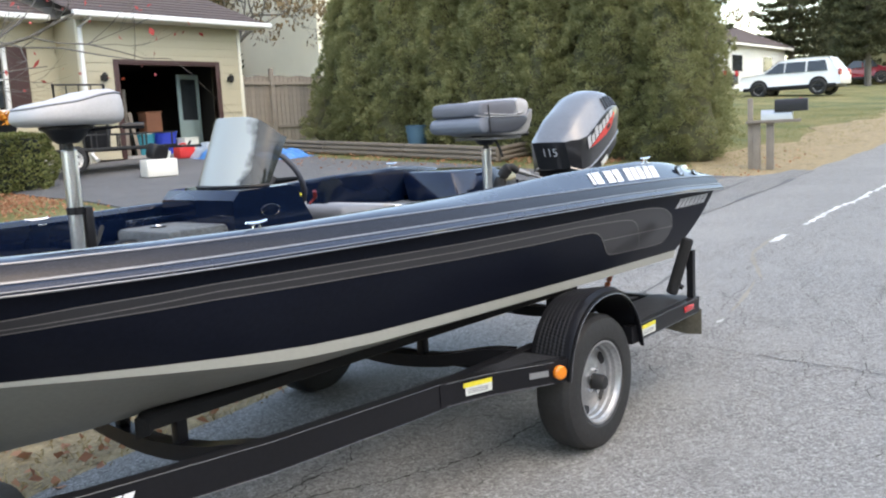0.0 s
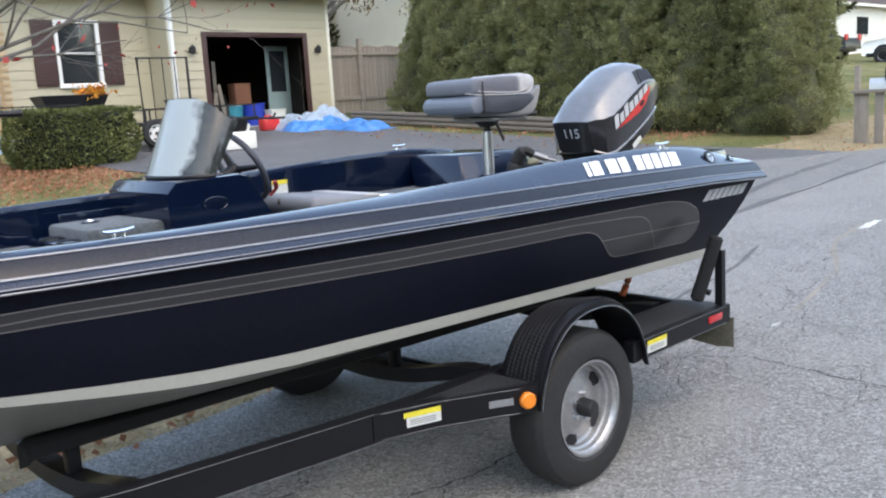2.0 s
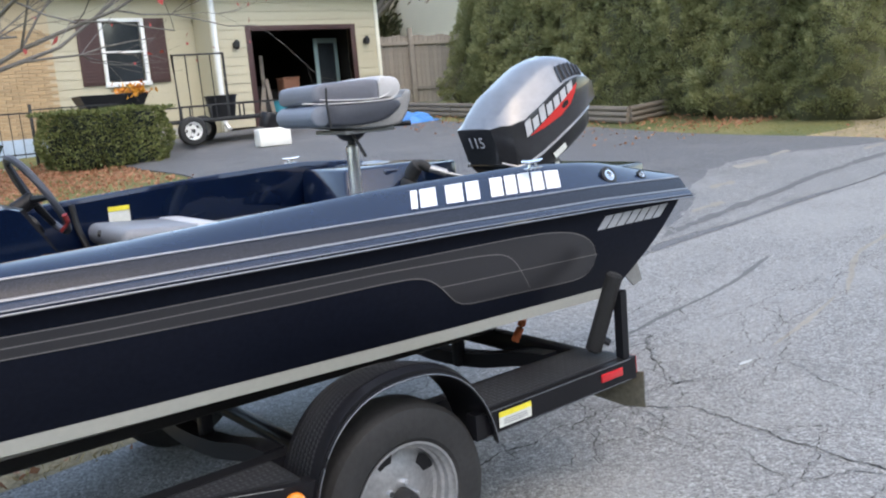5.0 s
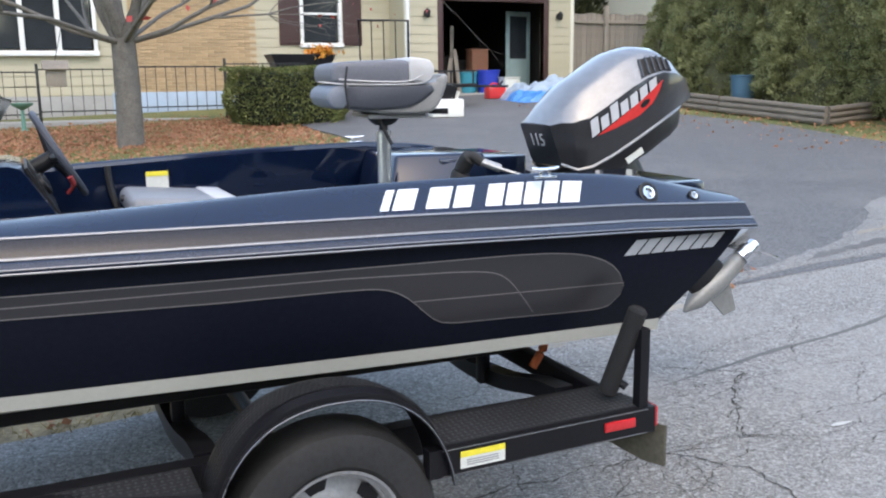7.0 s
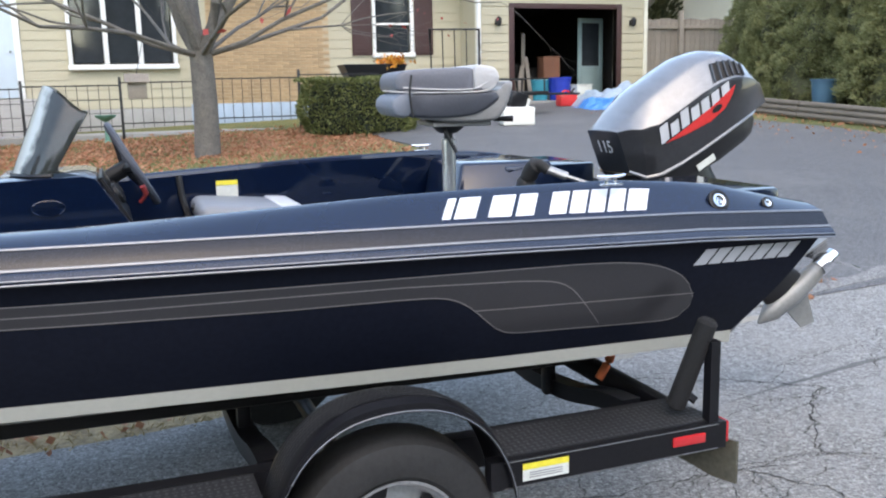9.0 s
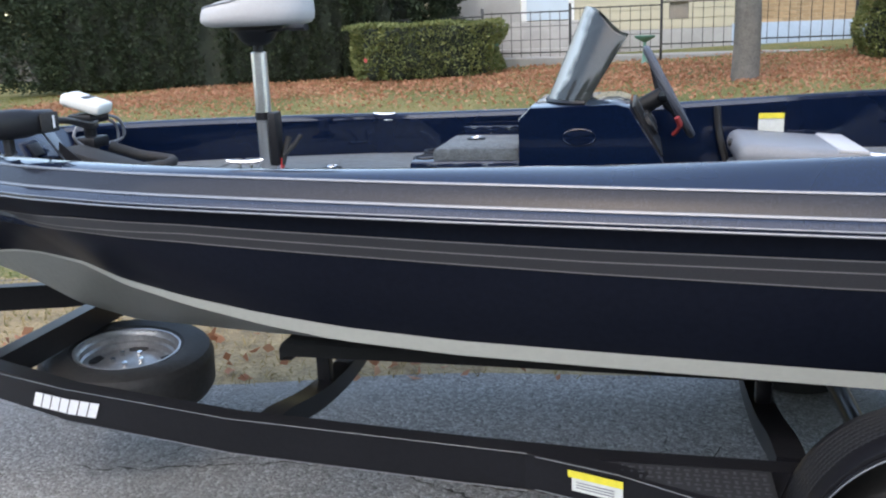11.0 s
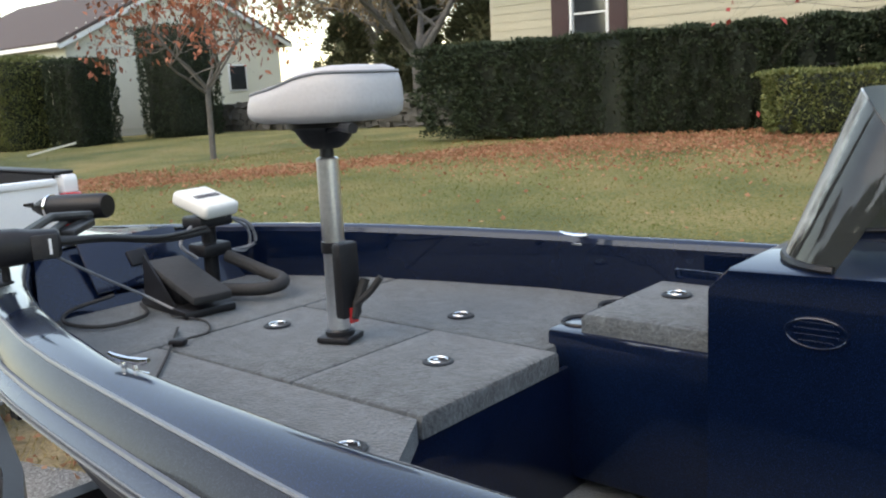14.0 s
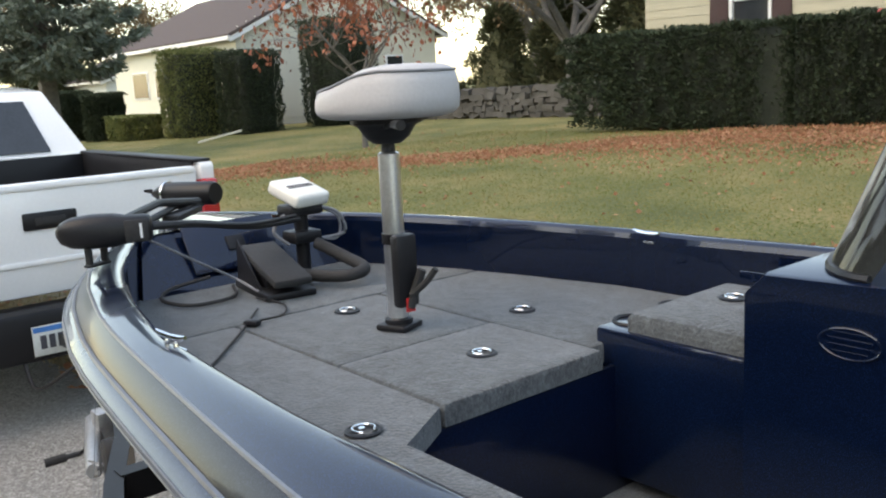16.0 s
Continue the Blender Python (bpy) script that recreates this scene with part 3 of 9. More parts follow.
part("gunwale_band", both(bmesh.new(), [rail_line(0.012, 0.02), rail_line(0.02, 0.034), rail_line(0.04, 0.058), rail_line(0.05, 0.066)]), GEL_BAND, boat, "pewter metal-flake band under the gunwale")
part("gunwale_cap", both(bmesh.new(), [cap_line(k) for k in (0, 0.07, 0.15, 0.25, 0.36, 0.5, 0.62, 0.75, 0.92)] + [cap_line(1.0, -0.002), cap_line(1.0, -0.008, 0.008), cap_line(1.0, -0.022, 0.012)]), GEL_BLUE, boat, "navy metal-flake gunwale cap")
part("inner_liner", both(bmesh.new(), [cap_line(1.0, -0.022, 0.012), cap_line(1.0, -0.09, 0.012), liner_low]), GEL_BLUE, boat, "navy inner wall of the cockpit")
for dz, off, r in ((-0.009, -0.0165, 0.003), (0.001, -0.0155, 0.002), (0.065, 0.0485, 0.0045), (0.020, 0.010, 0.0055)):
    for s in (1, -1):
        f = rail_line(off, dz)
        pts = [Vector((f(u)[0], CY - s * f(u)[1], f(u)[2])) for u in US]
        part("trim_line", tube(bmesh.new(), pts, r, 6), TRIM, boat, "bright trim line along the rail")


def closing(bm, u, lines):
    """A cross panel that closes the hull's end."""
    a = [f(u) for f in lines]
    pts = [Vector((p[0], CY - p[1], p[2])) for p in a] + [Vector((p[0], CY + p[1], p[2])) for p in reversed(a)]
    vs = [bm.verts.new(p) for p in pts]
    bm.faces.new(vs)
    return bm


part("transom", closing(bmesh.new(), 1.0, [keel_line, chine_line(0.955, -0.047), chine_line(1.0), side_line(0.5), rail_line(0.035, 0.0), rail_line(0.0, 0.006), cap_line(0.0), cap_line(0.5), cap_line(1.0), lambda u: (5.12, 0.36, 1.11), lambda u: (5.08, 0.34, 0.93)]), GEL_SIDE, boat)


def inner_w(x):
    return max(0.02, RAIL_W(x) - CAP_IN(x) - 0.012)


def deck_plate(name, x0, x1, ylo, yhi, z, thick, material, parent, label="", n=10, round_edge=0.008):
    """A carpeted deck panel; ylo and yhi are functions of x or numbers, counted from the centre line towards starboard."""
    fl = ylo if callable(ylo) else (lambda x: ylo)
    fh = yhi if callable(yhi) else (lambda x: yhi)
    xs = [x0 + (x1 - x0) * i / n for i in range(n + 1)]
    pts = [(x, CY + fl(x)) for x in xs] + [(x, CY + fh(x)) for x in reversed(xs)]
    cx, cy = (x0 + x1) / 2, sum(p[1] for p in pts) / len(pts)
    bm = bmesh.new()

    def shrink(p, d):
        v = Vector((p[0] - cx, p[1] - cy))
        v -= Vector((math.copysign(min(d, abs(v.x)), v.x), math.copysign(min(d, abs(v.y)), v.y)))
        return v
    rings = []
    for d, dz in ((0, -thick), (0, -round_edge), (round_edge * 0.35, -round_edge * 0.3), (round_edge, 0)):
        rings.append([Vector((cx + shrink(p, d).x, cy + shrink(p, d).y, z + dz)) for p in pts])
    loft(bm, rings)
    return part(name, bm, material, parent, label)


port, star = (lambda x: -inner_w(x)), (lambda x: inner_w(x))
front_deck = part("front_deck", bbox(0.9, 0.95, CY - 0.2, CY + 0.2, 0.95, 1.0), CARPET, boat, "raised front casting deck in grey carpet")
deck_plate("carpet_panel", 0.98, 1.50, port, star, 1.04, 0.03, CARPET, front_deck)
deck_plate("rod_locker_lid", 1.506, 3.70, port, lambda x: -0.285 if x < 2.33 else -0.43, 1.04, 0.05, CARPET, front_deck, "long carpeted rod locker lid", 24)
deck_plate("hatch_lid", 1.506, 1.977, -0.279, 0.16, 1.04, 0.03, CARPET, front_deck)
deck_plate("hatch_lid", 1.983, 2.335, -0.279, 0.16, 1.042, 0.045, CARPET, front_deck)
deck_plate("hatch_lid", 1.506, 2.30, 0.166, star, 1.04, 0.045, CARPET, front_deck)
bm = bmesh.new()
box(bm, 2.315, 2.33, CY - 0.43, CY + 0.50, 0.70, 0.995, 0.004)
part("deck_front_wall", bm, GEL_BLUE, boat, "navy bulkhead under the front deck")
part("rod_locker_wall", bbox(2.33, 3.75, CY - 0.45, CY - 0.435, 0.685, 0.995, 0.004), GEL_BLUE, boat)
deck_plate("cockpit_floor", 2.3, 3.80, -0.46, 0.46, 0.70, 0.02, CARPET, boat, "grey carpeted cockpit floor")
rear_deck = deck_plate("rear_deck", 3.76, 4.62, port, star, 1.035, 0.05, CARPET, boat, "raised rear casting deck in grey carpet")
part("rear_deck_wall", bbox(3.75, 3.765, CY - 0.62, CY + 0.62, 0.685, 0.985, 0.004), GEL_BLUE, boat)
# bow cap and its locker front
bm = bmesh.new()
rows = []
for i in range(15):
    x = 0.47 + 0.42 * i / 14
    w = max(0.01, RAIL_W(x) - 0.11)
    rows.append([Vector((x, CY + w * (k / 6 - 1), RAIL_Z(x) + 0.072 + 0.012 * (1 - (k / 6 - 1) ** 2))) for k in range(13)])
loft(bm, rows, False, False)
part("bow_cap", bm, GEL_BLUE, boat, "navy bow cap")
bm = bmesh.new()
slab(bm, [(0.885, CY - 0.27, 1.205), (0.885, CY + 0.27, 1.205), (1.03, CY + 0.34, 1.035), (1.03, CY - 0.34, 1.035)], (-1, 0, -0.3), 0.02)
locker = part("bow_locker_front", bm, GEL_BLUE, boat, "sloped navy locker front at the bow")
slope = pose(0.955, CY, 1.15, 0, 56, 0)
part("locker_door", bbox(-0.085, 0.085, -0.16, 0.16, 0.0, 0.01, 0.004, slope), GEL_BLUE, locker)
part("pull", bbox(-0.025, 0.025, -0.03, 0.03, 0.008, 0.018, 0.004, slope), PLASTIC, locker)
# aft deck with the motor well
for s in (1, -1):
    bm = bmesh.new()
    box(bm, 4.66, 5.10, min(CY + s * 0.36, CY + s * 0.81), max(CY + s * 0.36, CY + s * 0.81), 0.95, 1.19, 0.015)
    part("aft_corner_deck", bm, GEL_BLUE, boat)
part("motor_well", bbox(4.62, 5.06, CY - 0.37, CY + 0.37, 0.88, 0.93, 0.01), PLASTIC, boat, "dark motor well")
bm = bmesh.new()
slab(bm, [(4.40, CY + 0.30, 1.036), (4.88, CY + 0.30, 1.036), (4.88, CY + 0.36, 1.21), (4.48, CY + 0.42, 1.21)], (0, 1, 0), 0.40)
bmesh.ops.bevel(bm, geom=list(bm.edges), offset=0.015, segments=2, affect="EDGES", profile=0.5)
part("battery_cover", bm, GEL_BLUE, boat, "navy moulded cover beside the motor well")


def recessed_ring(x, y, z, parent):
    """A chrome flush pull in a dark dish."""
    o = part("hatch_pull", lathe(bmesh.new(), [(0.001, 0.001), (0.034, 0.001), (0.034, 0.0035), (0.029, 0.005), (0.024, 0.0025), (0.001, 0.002)], 20, pose(x, y, z)), PLASTIC, parent)
    bm = bmesh.new()
    pts = [(x + 0.02 * math.cos(a), y + 0.02 * math.sin(a), z + 0.006) for a in [math.radians(20 + 16 * k) for k in range(20)]]
    tube(bm, pts, 0.0024, 6)
    cyl(bm, (x - 0.006, y, z + 0.002), (x - 0.006, y, z + 0.006), 0.006, seg=10)
    part("pull_ring", bm, CHROME, o, "chrome ring pull")


for x, y in ((1.615, 2.84), (1.965, 3.14), (2.159, 2.826), (2.33, 2.40), (4.1, 3.25)):
    recessed_ring(x, y, 1.041 if x < 4 else 1.037, front_deck if x < 4 else rear_deck)


def cleat(m):
    """A two-legged mooring cleat."""
    bm = bmesh.new()
    for s in (-1, 1):
        tube(bm, curve_pts([(s * 0.022, 0, 0), (s * 0.02, 0, 0.022), (s * 0.03, 0, 0.03)], 4), 0.0065, 8)
    tube(bm, [(-0.066, 0, 0.036), (-0.045, 0, 0.031), (0, 0, 0.029), (0.045, 0, 0.031), (0.066, 0, 0.036)], [0.0055, 0.008, 0.008, 0.008, 0.0055], 8)
    box(bm, -0.05, 0.05, -0.014, 0.014, -0.006, 0.003, 0.002)
    o = part("cleat", bm, CHROME, boat, "chrome mooring cleat")
    o.matrix_basis = m
    return o


for x, y in ((2.08, 2.18), (2.06, 3.535), (4.43, 1.99), (4.45, 3.715)):
    cleat(pose(x, y - (0.012 if (x < 3 and y > CY) else 0), (-0.02 if (x < 3 and y > CY) else 0) + RAIL_Z(x) + CAP_UP(x) - 0.006, 0, 0, 8 * (1 if y < CY else -1) if x < 3 else 0) @ Matrix.Scale(0.72, 4))


def on_side(u_x, z):
    """The hull side's half width at a length and height on the port side."""
    u = (u_x - 0.6) / 4.45
    for _ in range(12):
        lo, hi = chine_line(1.0)(u), rail_line(0.035, 0)(u)
        v = (z - lo[2]) / (hi[2] - lo[2])
        p = side_line(v)(u)
        u += (u_x - p[0]) / 4.5
    return p[1]


def side_patch(name, fn_lo, fn_hi, x0, x1, n, push, material, parent, label=""):
    """A decal on both hull sides between two lines of height over length."""
    for s in (1, -1):
        bm = bmesh.new()
        rows = []
        for i in range(n + 1):
            x = x0 + (x1 - x0) * i / n
            a, b = fn_lo(x), fn_hi(x)
            rows.append([Vector((x, CY - s * (on_side(x, z) + push), z)) for z in (a + (b - a) * k / 4 for k in range(5))])
        loft(bm, rows, False, False)
        part(name, bm, material, parent, label)


top_line = table([1.0, 1.5, 1.9, 2.94, 3.47, 4.12, 4.31, 4.43, 4.51, 4.57, 4.62, 4.66, 4.69, 4.715, 4.73], [1.02, 1.05, 1.055, 1.033, 1.027, 1.022, 1.02, 1.015, 1.006, 0.994, 0.977, 0.957, 0.934, 0.903, 0.872])
low_line = table([1.0, 1.5, 1.9, 2.93, 3.47, 3.78, 3.88, 3.93, 3.97, 4.013, 4.066, 4.09, 4.12, 4.16, 4.31, 4.51, 4.65, 4.69, 4.715, 4.73], [0.985, 1.005, 1.005, 0.973, 0.961, 0.96, 0.957, 0.947, 0.929, 0.894, 0.845, 0.828, 0.817, 0.813, 0.808, 0.80, 0.796, 0.801, 0.813, 0.845])
mid_line = table([1.0, 1.9, 2.94, 3.78, 4.12, 4.2, 4.25, 4.29, 4.33, 4.38, 4.42], [1.002, 1.03, 1.003, 0.997, 0.985, 0.979, 0.970, 0.953, 0.914, 0.858, 0.812])
side_patch("side_decal", low_line, top_line, 1.0, 4.73, 120, 0.0015, DECAL, boat, "charcoal graphic stripe on the hull side")
for fn, x0, x1 in ((top_line, 1.0, 4.73), (low_line, 1.0, 4.73), (mid_line, 1.0, 4.415), (lambda x: 0.903 - 0.023 * (x - 4.005), 4.005, 4.728)):
    side_patch("pinstripe", lambda x: fn(x) - 0.0018, lambda x: fn(x) + 0.0018, x0, x1, 120, 0.003, PIN, boat)


def slanted_mark(bm, x, w, z0, z1, lean, surf):
    """One bold slanted mark, drawn as bars."""
    def q(a, b, c, d):
        rows = []
        for k in range(7):
            f = c + (d - c) * k / 6
            rows.append([surf(x + (a + (b - a) * j / 3) * w + lean * f * (z1 - z0), z0 + (z1 - z0) * f) for j in range(4)])
        loft(bm, rows, False, False)
    q(0, 0.84, 0, 1)


def side_surf(s, push):
    return lambda x, z: Vector((x, CY - s * (on_side(x, z) + push), z))


def cap_surf(s):
    def f(x, v):
        u = (x - 0.36) / 4.81
        p = cap_line(0.10 + 0.56 * v, 0.0035)(u)
        return Vector((x, CY - s * p[1], p[2]))
    return f


for s in (1, -1):
    bm = bmesh.new()
    for i, k in enumerate((2, 1, 0, 2, 2, 3, 1)):
        slanted_mark(bm, 4.70 + 0.051 * i, 0.052, 0.981, 1.030, 0.75, side_surf(s, 0.003))
    part("side_lettering", bm, LETTER_G, boat, "silver slanted lettering bars near the stern")
    bm = bmesh.new()
    for x, k in ((3.90, 0.03), (3.935, 0.075), (4.035, 0.083), (4.118, 0.066), (4.22, 0.064), (4.284, 0.06), (4.344, 0.062), (4.406, 0.062), (4.468, 0.08)):
        slanted_mark(bm, x, k, 0.0, 1.0, 0.045, cap_surf(s))
    part("cap_lettering", bm, LETTER, boat, "bold white slanted lettering bars on the gunwale")
# rod holder and bilge outlet in the stern quarter
for s in (1, -1):
    f = cap_surf(s)
    for x, r in ((4.80, 0.036), (4.98, 0.02)):
        c = f(x, 0.35)
        m = Matrix.Translation(c) @ Euler((radians(62 * s), 0, 0)).to_matrix().to_4x4()
        o = part("rod_holder" if r > 0.03 else "vent_plug", lathe(bmesh.new(), [(r * 0.6, -0.02), (r * 0.6, 0.004), (r * 0.75, 0.008), (r, 0.006), (r, -0.004)], 20, m), PLASTIC, boat)
        part("insert", lathe(bmesh.new(), [(r * 0.45, 0.0), (r * 0.45, 0.007), (r * 0.6, 0.0075), (r * 0.6, 0.0)], 18, m), CHROME, o)

# console, storage box and windshield
bm = bmesh.new()
yz = [(2.66, 0.775), (2.66, 1.215), (2.70, 1.255), (2.98, 1.262), (3.02, 1.25), (3.13, 1.07), (3.09, 1.03), (3.04, 0.775)]
rings = []
for y, k in ((3.03, 0.012), (3.042, 0.0), (3.53, 0.0), (3.542, 0.012)):
    cx, cz = 2.85, 0.95
    rings.append([Vector((cx + (x - cx) * (1 - k), y, cz + (z - cz) * (1 - k))) for x, z in yz])
loft(bm, rings)
console = part("console", bm, GEL_BLUE, boat, "navy moulded steering console")
bm = bmesh.new()
slab(bm, [(3.028, 3.06, 1.245), (3.028, 3.51, 1.245), (3.118, 3.51, 1.082), (3.118, 3.06, 1.082)], (0.87, 0, 0.48), 0.012)
dash = part("dashboard", bm, PLASTIC, console, "black dash panel")
for y, r in ((3.14, 0.04), (3.3, 0.045), (3.44, 0.04)):
    part("gauge", lathe(bmesh.new(), [(0.001, 0), (r, 0), (r, 0.012), (r * 0.85, 0.014), (r * 0.8, 0.009), (0.001, 0.009)], 20, Matrix.Translation((3.083, y, 1.18)) @ Euler((0, radians(61), 0)).to_matrix().to_4x4()), PLASTIC, dash)
m = pose(2.86, 3.029, 1.155, 90, 0, 0) @ Matrix.Diagonal((1.0, 0.5, 1, 1))
part("console_vent", lathe(bmesh.new(), [(0.05, 0.0), (0.056, 0.001), (0.057, 0.003), (0.053, 0.004), (0.05, 0.002), (0.001, 0.001)], 28, m), GEL_BLUE, console)
for k in range(4):
    hw = 0.042 - 0.012 * abs(k - 1.5) / 1.5
    part("vent_slat", bbox(2.86 - hw, 2.86 + hw, 3.0255, 3.0285, 1.137 + 0.011 * k, 1.141 + 0.011 * k), GEL_BLUE, console)
bm = bmesh.new()
rings = []
for i in range(17):
    a = math.pi * i / 16
    y = 3.27 - 0.22 * math.cos(a)
    x = 2.875 - 0.14 * math.sin(a)
    top = 1.57 - 0.10 * abs(math.cos(a)) ** 5
    rings.append([Vector((x, y, 1.258)), Vector((x + 0.13, y, top)), Vector((x + 0.134, y, top)), Vector((x + 0.005, y, 1.258))])
loft(bm, rings)
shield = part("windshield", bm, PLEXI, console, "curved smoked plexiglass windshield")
shield.visible_shadow = False
bm = bmesh.new()
pts0 = [Vector((2.88 - 0.142 * math.sin(math.pi * i / 16), 3.27 - 0.224 * math.cos(math.pi * i / 16), 1.264)) for i in range(17)]
tube(bm, pts0, 0.008, 6)
part("windshield_gasket", bm, PLASTIC, console)

storage = part("storage_box", bbox(2.275, 2.665, 3.06, 3.43, 0.735, 1.075, 0.012), GEL_BLUE, boat, "navy storage box with two drink holders")
deck_plate("padded_lid", 2.36, 2.655, 0.215, 0.58, 1.118, 0.045, CARPET, storage, "carpeted box lid", 4, 0.015)
recessed_ring(2.47, 3.30, 1.119, storage)
for y in (3.14, 3.30):
    part("drink_holder", lathe(bmesh.new(), [(0.038, 1.0), (0.038, 1.077), (0.044, 1.081), (0.047, 1.077), (0.047, 1.07)], 22, pose(2.318, y, 0)), PLASTIC, storage)
bm = bmesh.new()
box(bm, 2.40, 2.66, 3.43, 3.436, 1.07, 1.15, 0.002)
part("side_tray", bm, GEL_BLUE, storage)

# steering wheel
bm = bmesh.new()
wheel_m = pose(3.105, 3.30, 1.25, 0, 62, 0)
pts = [wheel_m @ Vector((0.165 * math.cos(a), 0.165 * math.sin(a), 0.05)) for a in [2 * math.pi * k / 32 for k in range(33)]]
tube(bm, pts, 0.014, 8, False)
swheel = part("steering_wheel", bm, VINYL_D, boat, "dark grey steering wheel")
bm = bmesh.new()
for a in (0.5, 2.64, 4.71):
    tube(bm, [wheel_m @ Vector((0.16 * math.cos(a), 0.16 * math.sin(a), 0.05)), wheel_m @ Vector((0, 0, 0.02))], [0.01, 0.018], 6)
cyl(bm, wheel_m @ Vector((0, 0, -0.05)), wheel_m @ Vector((0, 0, 0.03)), 0.03)
part("wheel_spokes", bm, PLASTIC, swheel)
bm = bmesh.new()
tube(bm, curve_pts([(3.16, 3.10, 1.15), (3.18, 3.08, 1.18), (3.17, 3.07, 1.21)]), [0.007] * 8 + [0.010] * 9, 10)
part("throttle_handle", bm, DULLRED, boat, "dull red throttle handle")

# driver's seat, folded
driver = thing("driver_seat", None, "grey vinyl helm seat folded down in the cockpit", "seat")
part("seat_cushion", bbox(3.36, 3.74, 3.08, 3.52, 0.94, 1.02, 0.035, None, 3), VINYL_G, driver)
part("folded_backrest", bbox(-0.2, 0.2, -0.22, 0.22, 0.0, 0.085, 0.035, pose(3.56, 3.30, 1.02, 0, 5, 0), 3), VINYL_G, driver, "backrest folded flat over the cushion")
part("pale_panel", bbox(0.1, 0.195, -0.21, 0.21, 0.072, 0.09, 0.008, pose(3.56, 3.30, 1.02, 0, 5, 0)), VINYL_L, driver)
part("seat_box", bbox(3.40, 3.74, 3.14, 3.40, 0.70, 0.94, 0.02), GEL_BLUE, driver)
bm = bmesh.new()
tube(bm, curve_pts([(3.37, 3.50, 0.98), (3.34, 3.53, 1.10), (3.33, 3.54, 1.20)]), 0.013, 8)
part("belt_strap", bm, IRON, driver)
notice = thing("safety_sticker", None, "yellow and white notice stuck to the cockpit wall", "sticker")
y_s = CY + inner_w(3.53) - 0.012
part("sheet", bbox(3.48, 3.57, y_s, y_s + 0.003, 1.075, 1.165), STICKER, notice)
part("yellow_band", bbox(3.48, 3.57, y_s - 0.002, y_s, 1.147, 1.167), YELLOW, notice)


def pedestal(m, deck, top, label, group):
    """A boat seat on a pole; z counts from the deck."""
    t = thing("pedestal_seat", m, label, "seat", group)
    h = top - deck
    part("base_plate", bbox(-0.042, 0.042, -0.042, 0.042, 0.0, 0.016, 0.006, pose(0, 0, 0, 0, 0, 20)), PLASTIC, t)
    part("base_collar", lathe(bmesh.new(), [(0.001, 0.01), (0.034, 0.01), (0.034, 0.026), (0.028, 0.03), (0.001, 0.03)], 24), PLASTIC, t)
    part("pole", lathe(bmesh.new(), [(0.001, 0.012), (0.0255, 0.012), (0.0255, h - 0.004), (0.021, h), (0.001, h)], 24), ALU, t, "brushed aluminium pole")
    part("spindle", cyl(bmesh.new(), (0, 0, h - 0.002), (0, 0, h + 0.035), 0.016), IRON, t)
    part("swivel", lathe(bmesh.new(), [(0.001, h + 0.02), (0.032, h + 0.02), (0.052, h + 0.035), (0.068, h + 0.06), (0.085, h + 0.068), (0.085, h + 0.078), (0.001, h + 0.078)], 26), PLASTIC, t, "black swivel mount")
    bm = bmesh.new()
    tube(bm, [(0.05, -0.04, h + 0.06), (0.15, -0.09, h + 0.07)], 0.005, 6)
    tube(bm, [(0.15, -0.09, h + 0.07), (0.215, -0.12, h + 0.07)], [0.009, 0.011], 8)
    part("swivel_lever", bm, PLASTIC, t)
    return t, h + 0.078


front_seat, z0 = pedestal(pose(1.852, 2.835, 1.041), 1.041, 1.468, "pale grey vinyl butt seat on an aluminium pedestal", "pedestal seats")


def butt_seat(a, k, z):
    """A place on the butt seat: round it by a, k in from its rim, z up its height; it is low in front and high behind."""
    ca, sa = math.cos(a), math.sin(a)
    x = 0.176 * math.copysign(abs(ca) ** 0.72, ca) * k
    y = 0.138 * math.copysign(abs(sa) ** 0.72, sa) * (1 - 0.08 * ca) * k
    rise = float(np.interp(x, [-0.176, -0.13, -0.03, 0.05, 0.11, 0.176], [0.56, 0.66, 0.80, 1.02, 1.10, 1.07]))
    return Vector((x + 0.012, y, z0 + 0.002 + z * (0.55 + 0.45 * rise if z < 0.04 else rise)))


bm = bmesh.new()
prof = [(0.0, 0.80), (0.006, 0.92), (0.018, 0.985), (0.04, 1.0), (0.07, 0.985), (0.088, 0.955), (0.093, 0.93), (0.099, 0.90), (0.106, 0.78), (0.109, 0.55), (0.109, 0.3), (0.107, 0.08)]
loft(bm, [[butt_seat(2 * math.pi * i / 48, k, z) for i in range(48)] for z, k in prof])
cush = part("seat_cushion", bm, VINYL_L, front_seat, "", angle=70)
part("piping", tube(bmesh.new(), [butt_seat(2 * math.pi * i / 48, 0.945, 0.0935) for i in range(49)], 0.0035, 6, False), VINYL_G, cush)
bm = bmesh.new()
tube(bm, [(0.0, 0, 0.21), (0, 0, 0.235)], 0.029, 20)
box(bm, 0.02, 0.05, -0.03, 0.03, 0.06, 0.235, 0.008)
grip = part("pliers_holster", bm, PLASTIC, front_seat, "black tool holster strapped to the pole")
bm = bmesh.new()
tube(bm, curve_pts([(0.05, 0.0, 0.06), (0.058, 0.01, 0.10), (0.07, 0.025, 0.15)]), 0.011, 8)
tube(bm, curve_pts([(0.055, 0.0, 0.09), (0.085, 0.02, 0.12), (0.11, 0.035, 0.155)]), 0.008, 8)
part("pliers", bm, RUBBER, grip)
part("red_tag", bbox(0.048, 0.053, -0.012, 0.012, 0.05, 0.085), RED, grip)

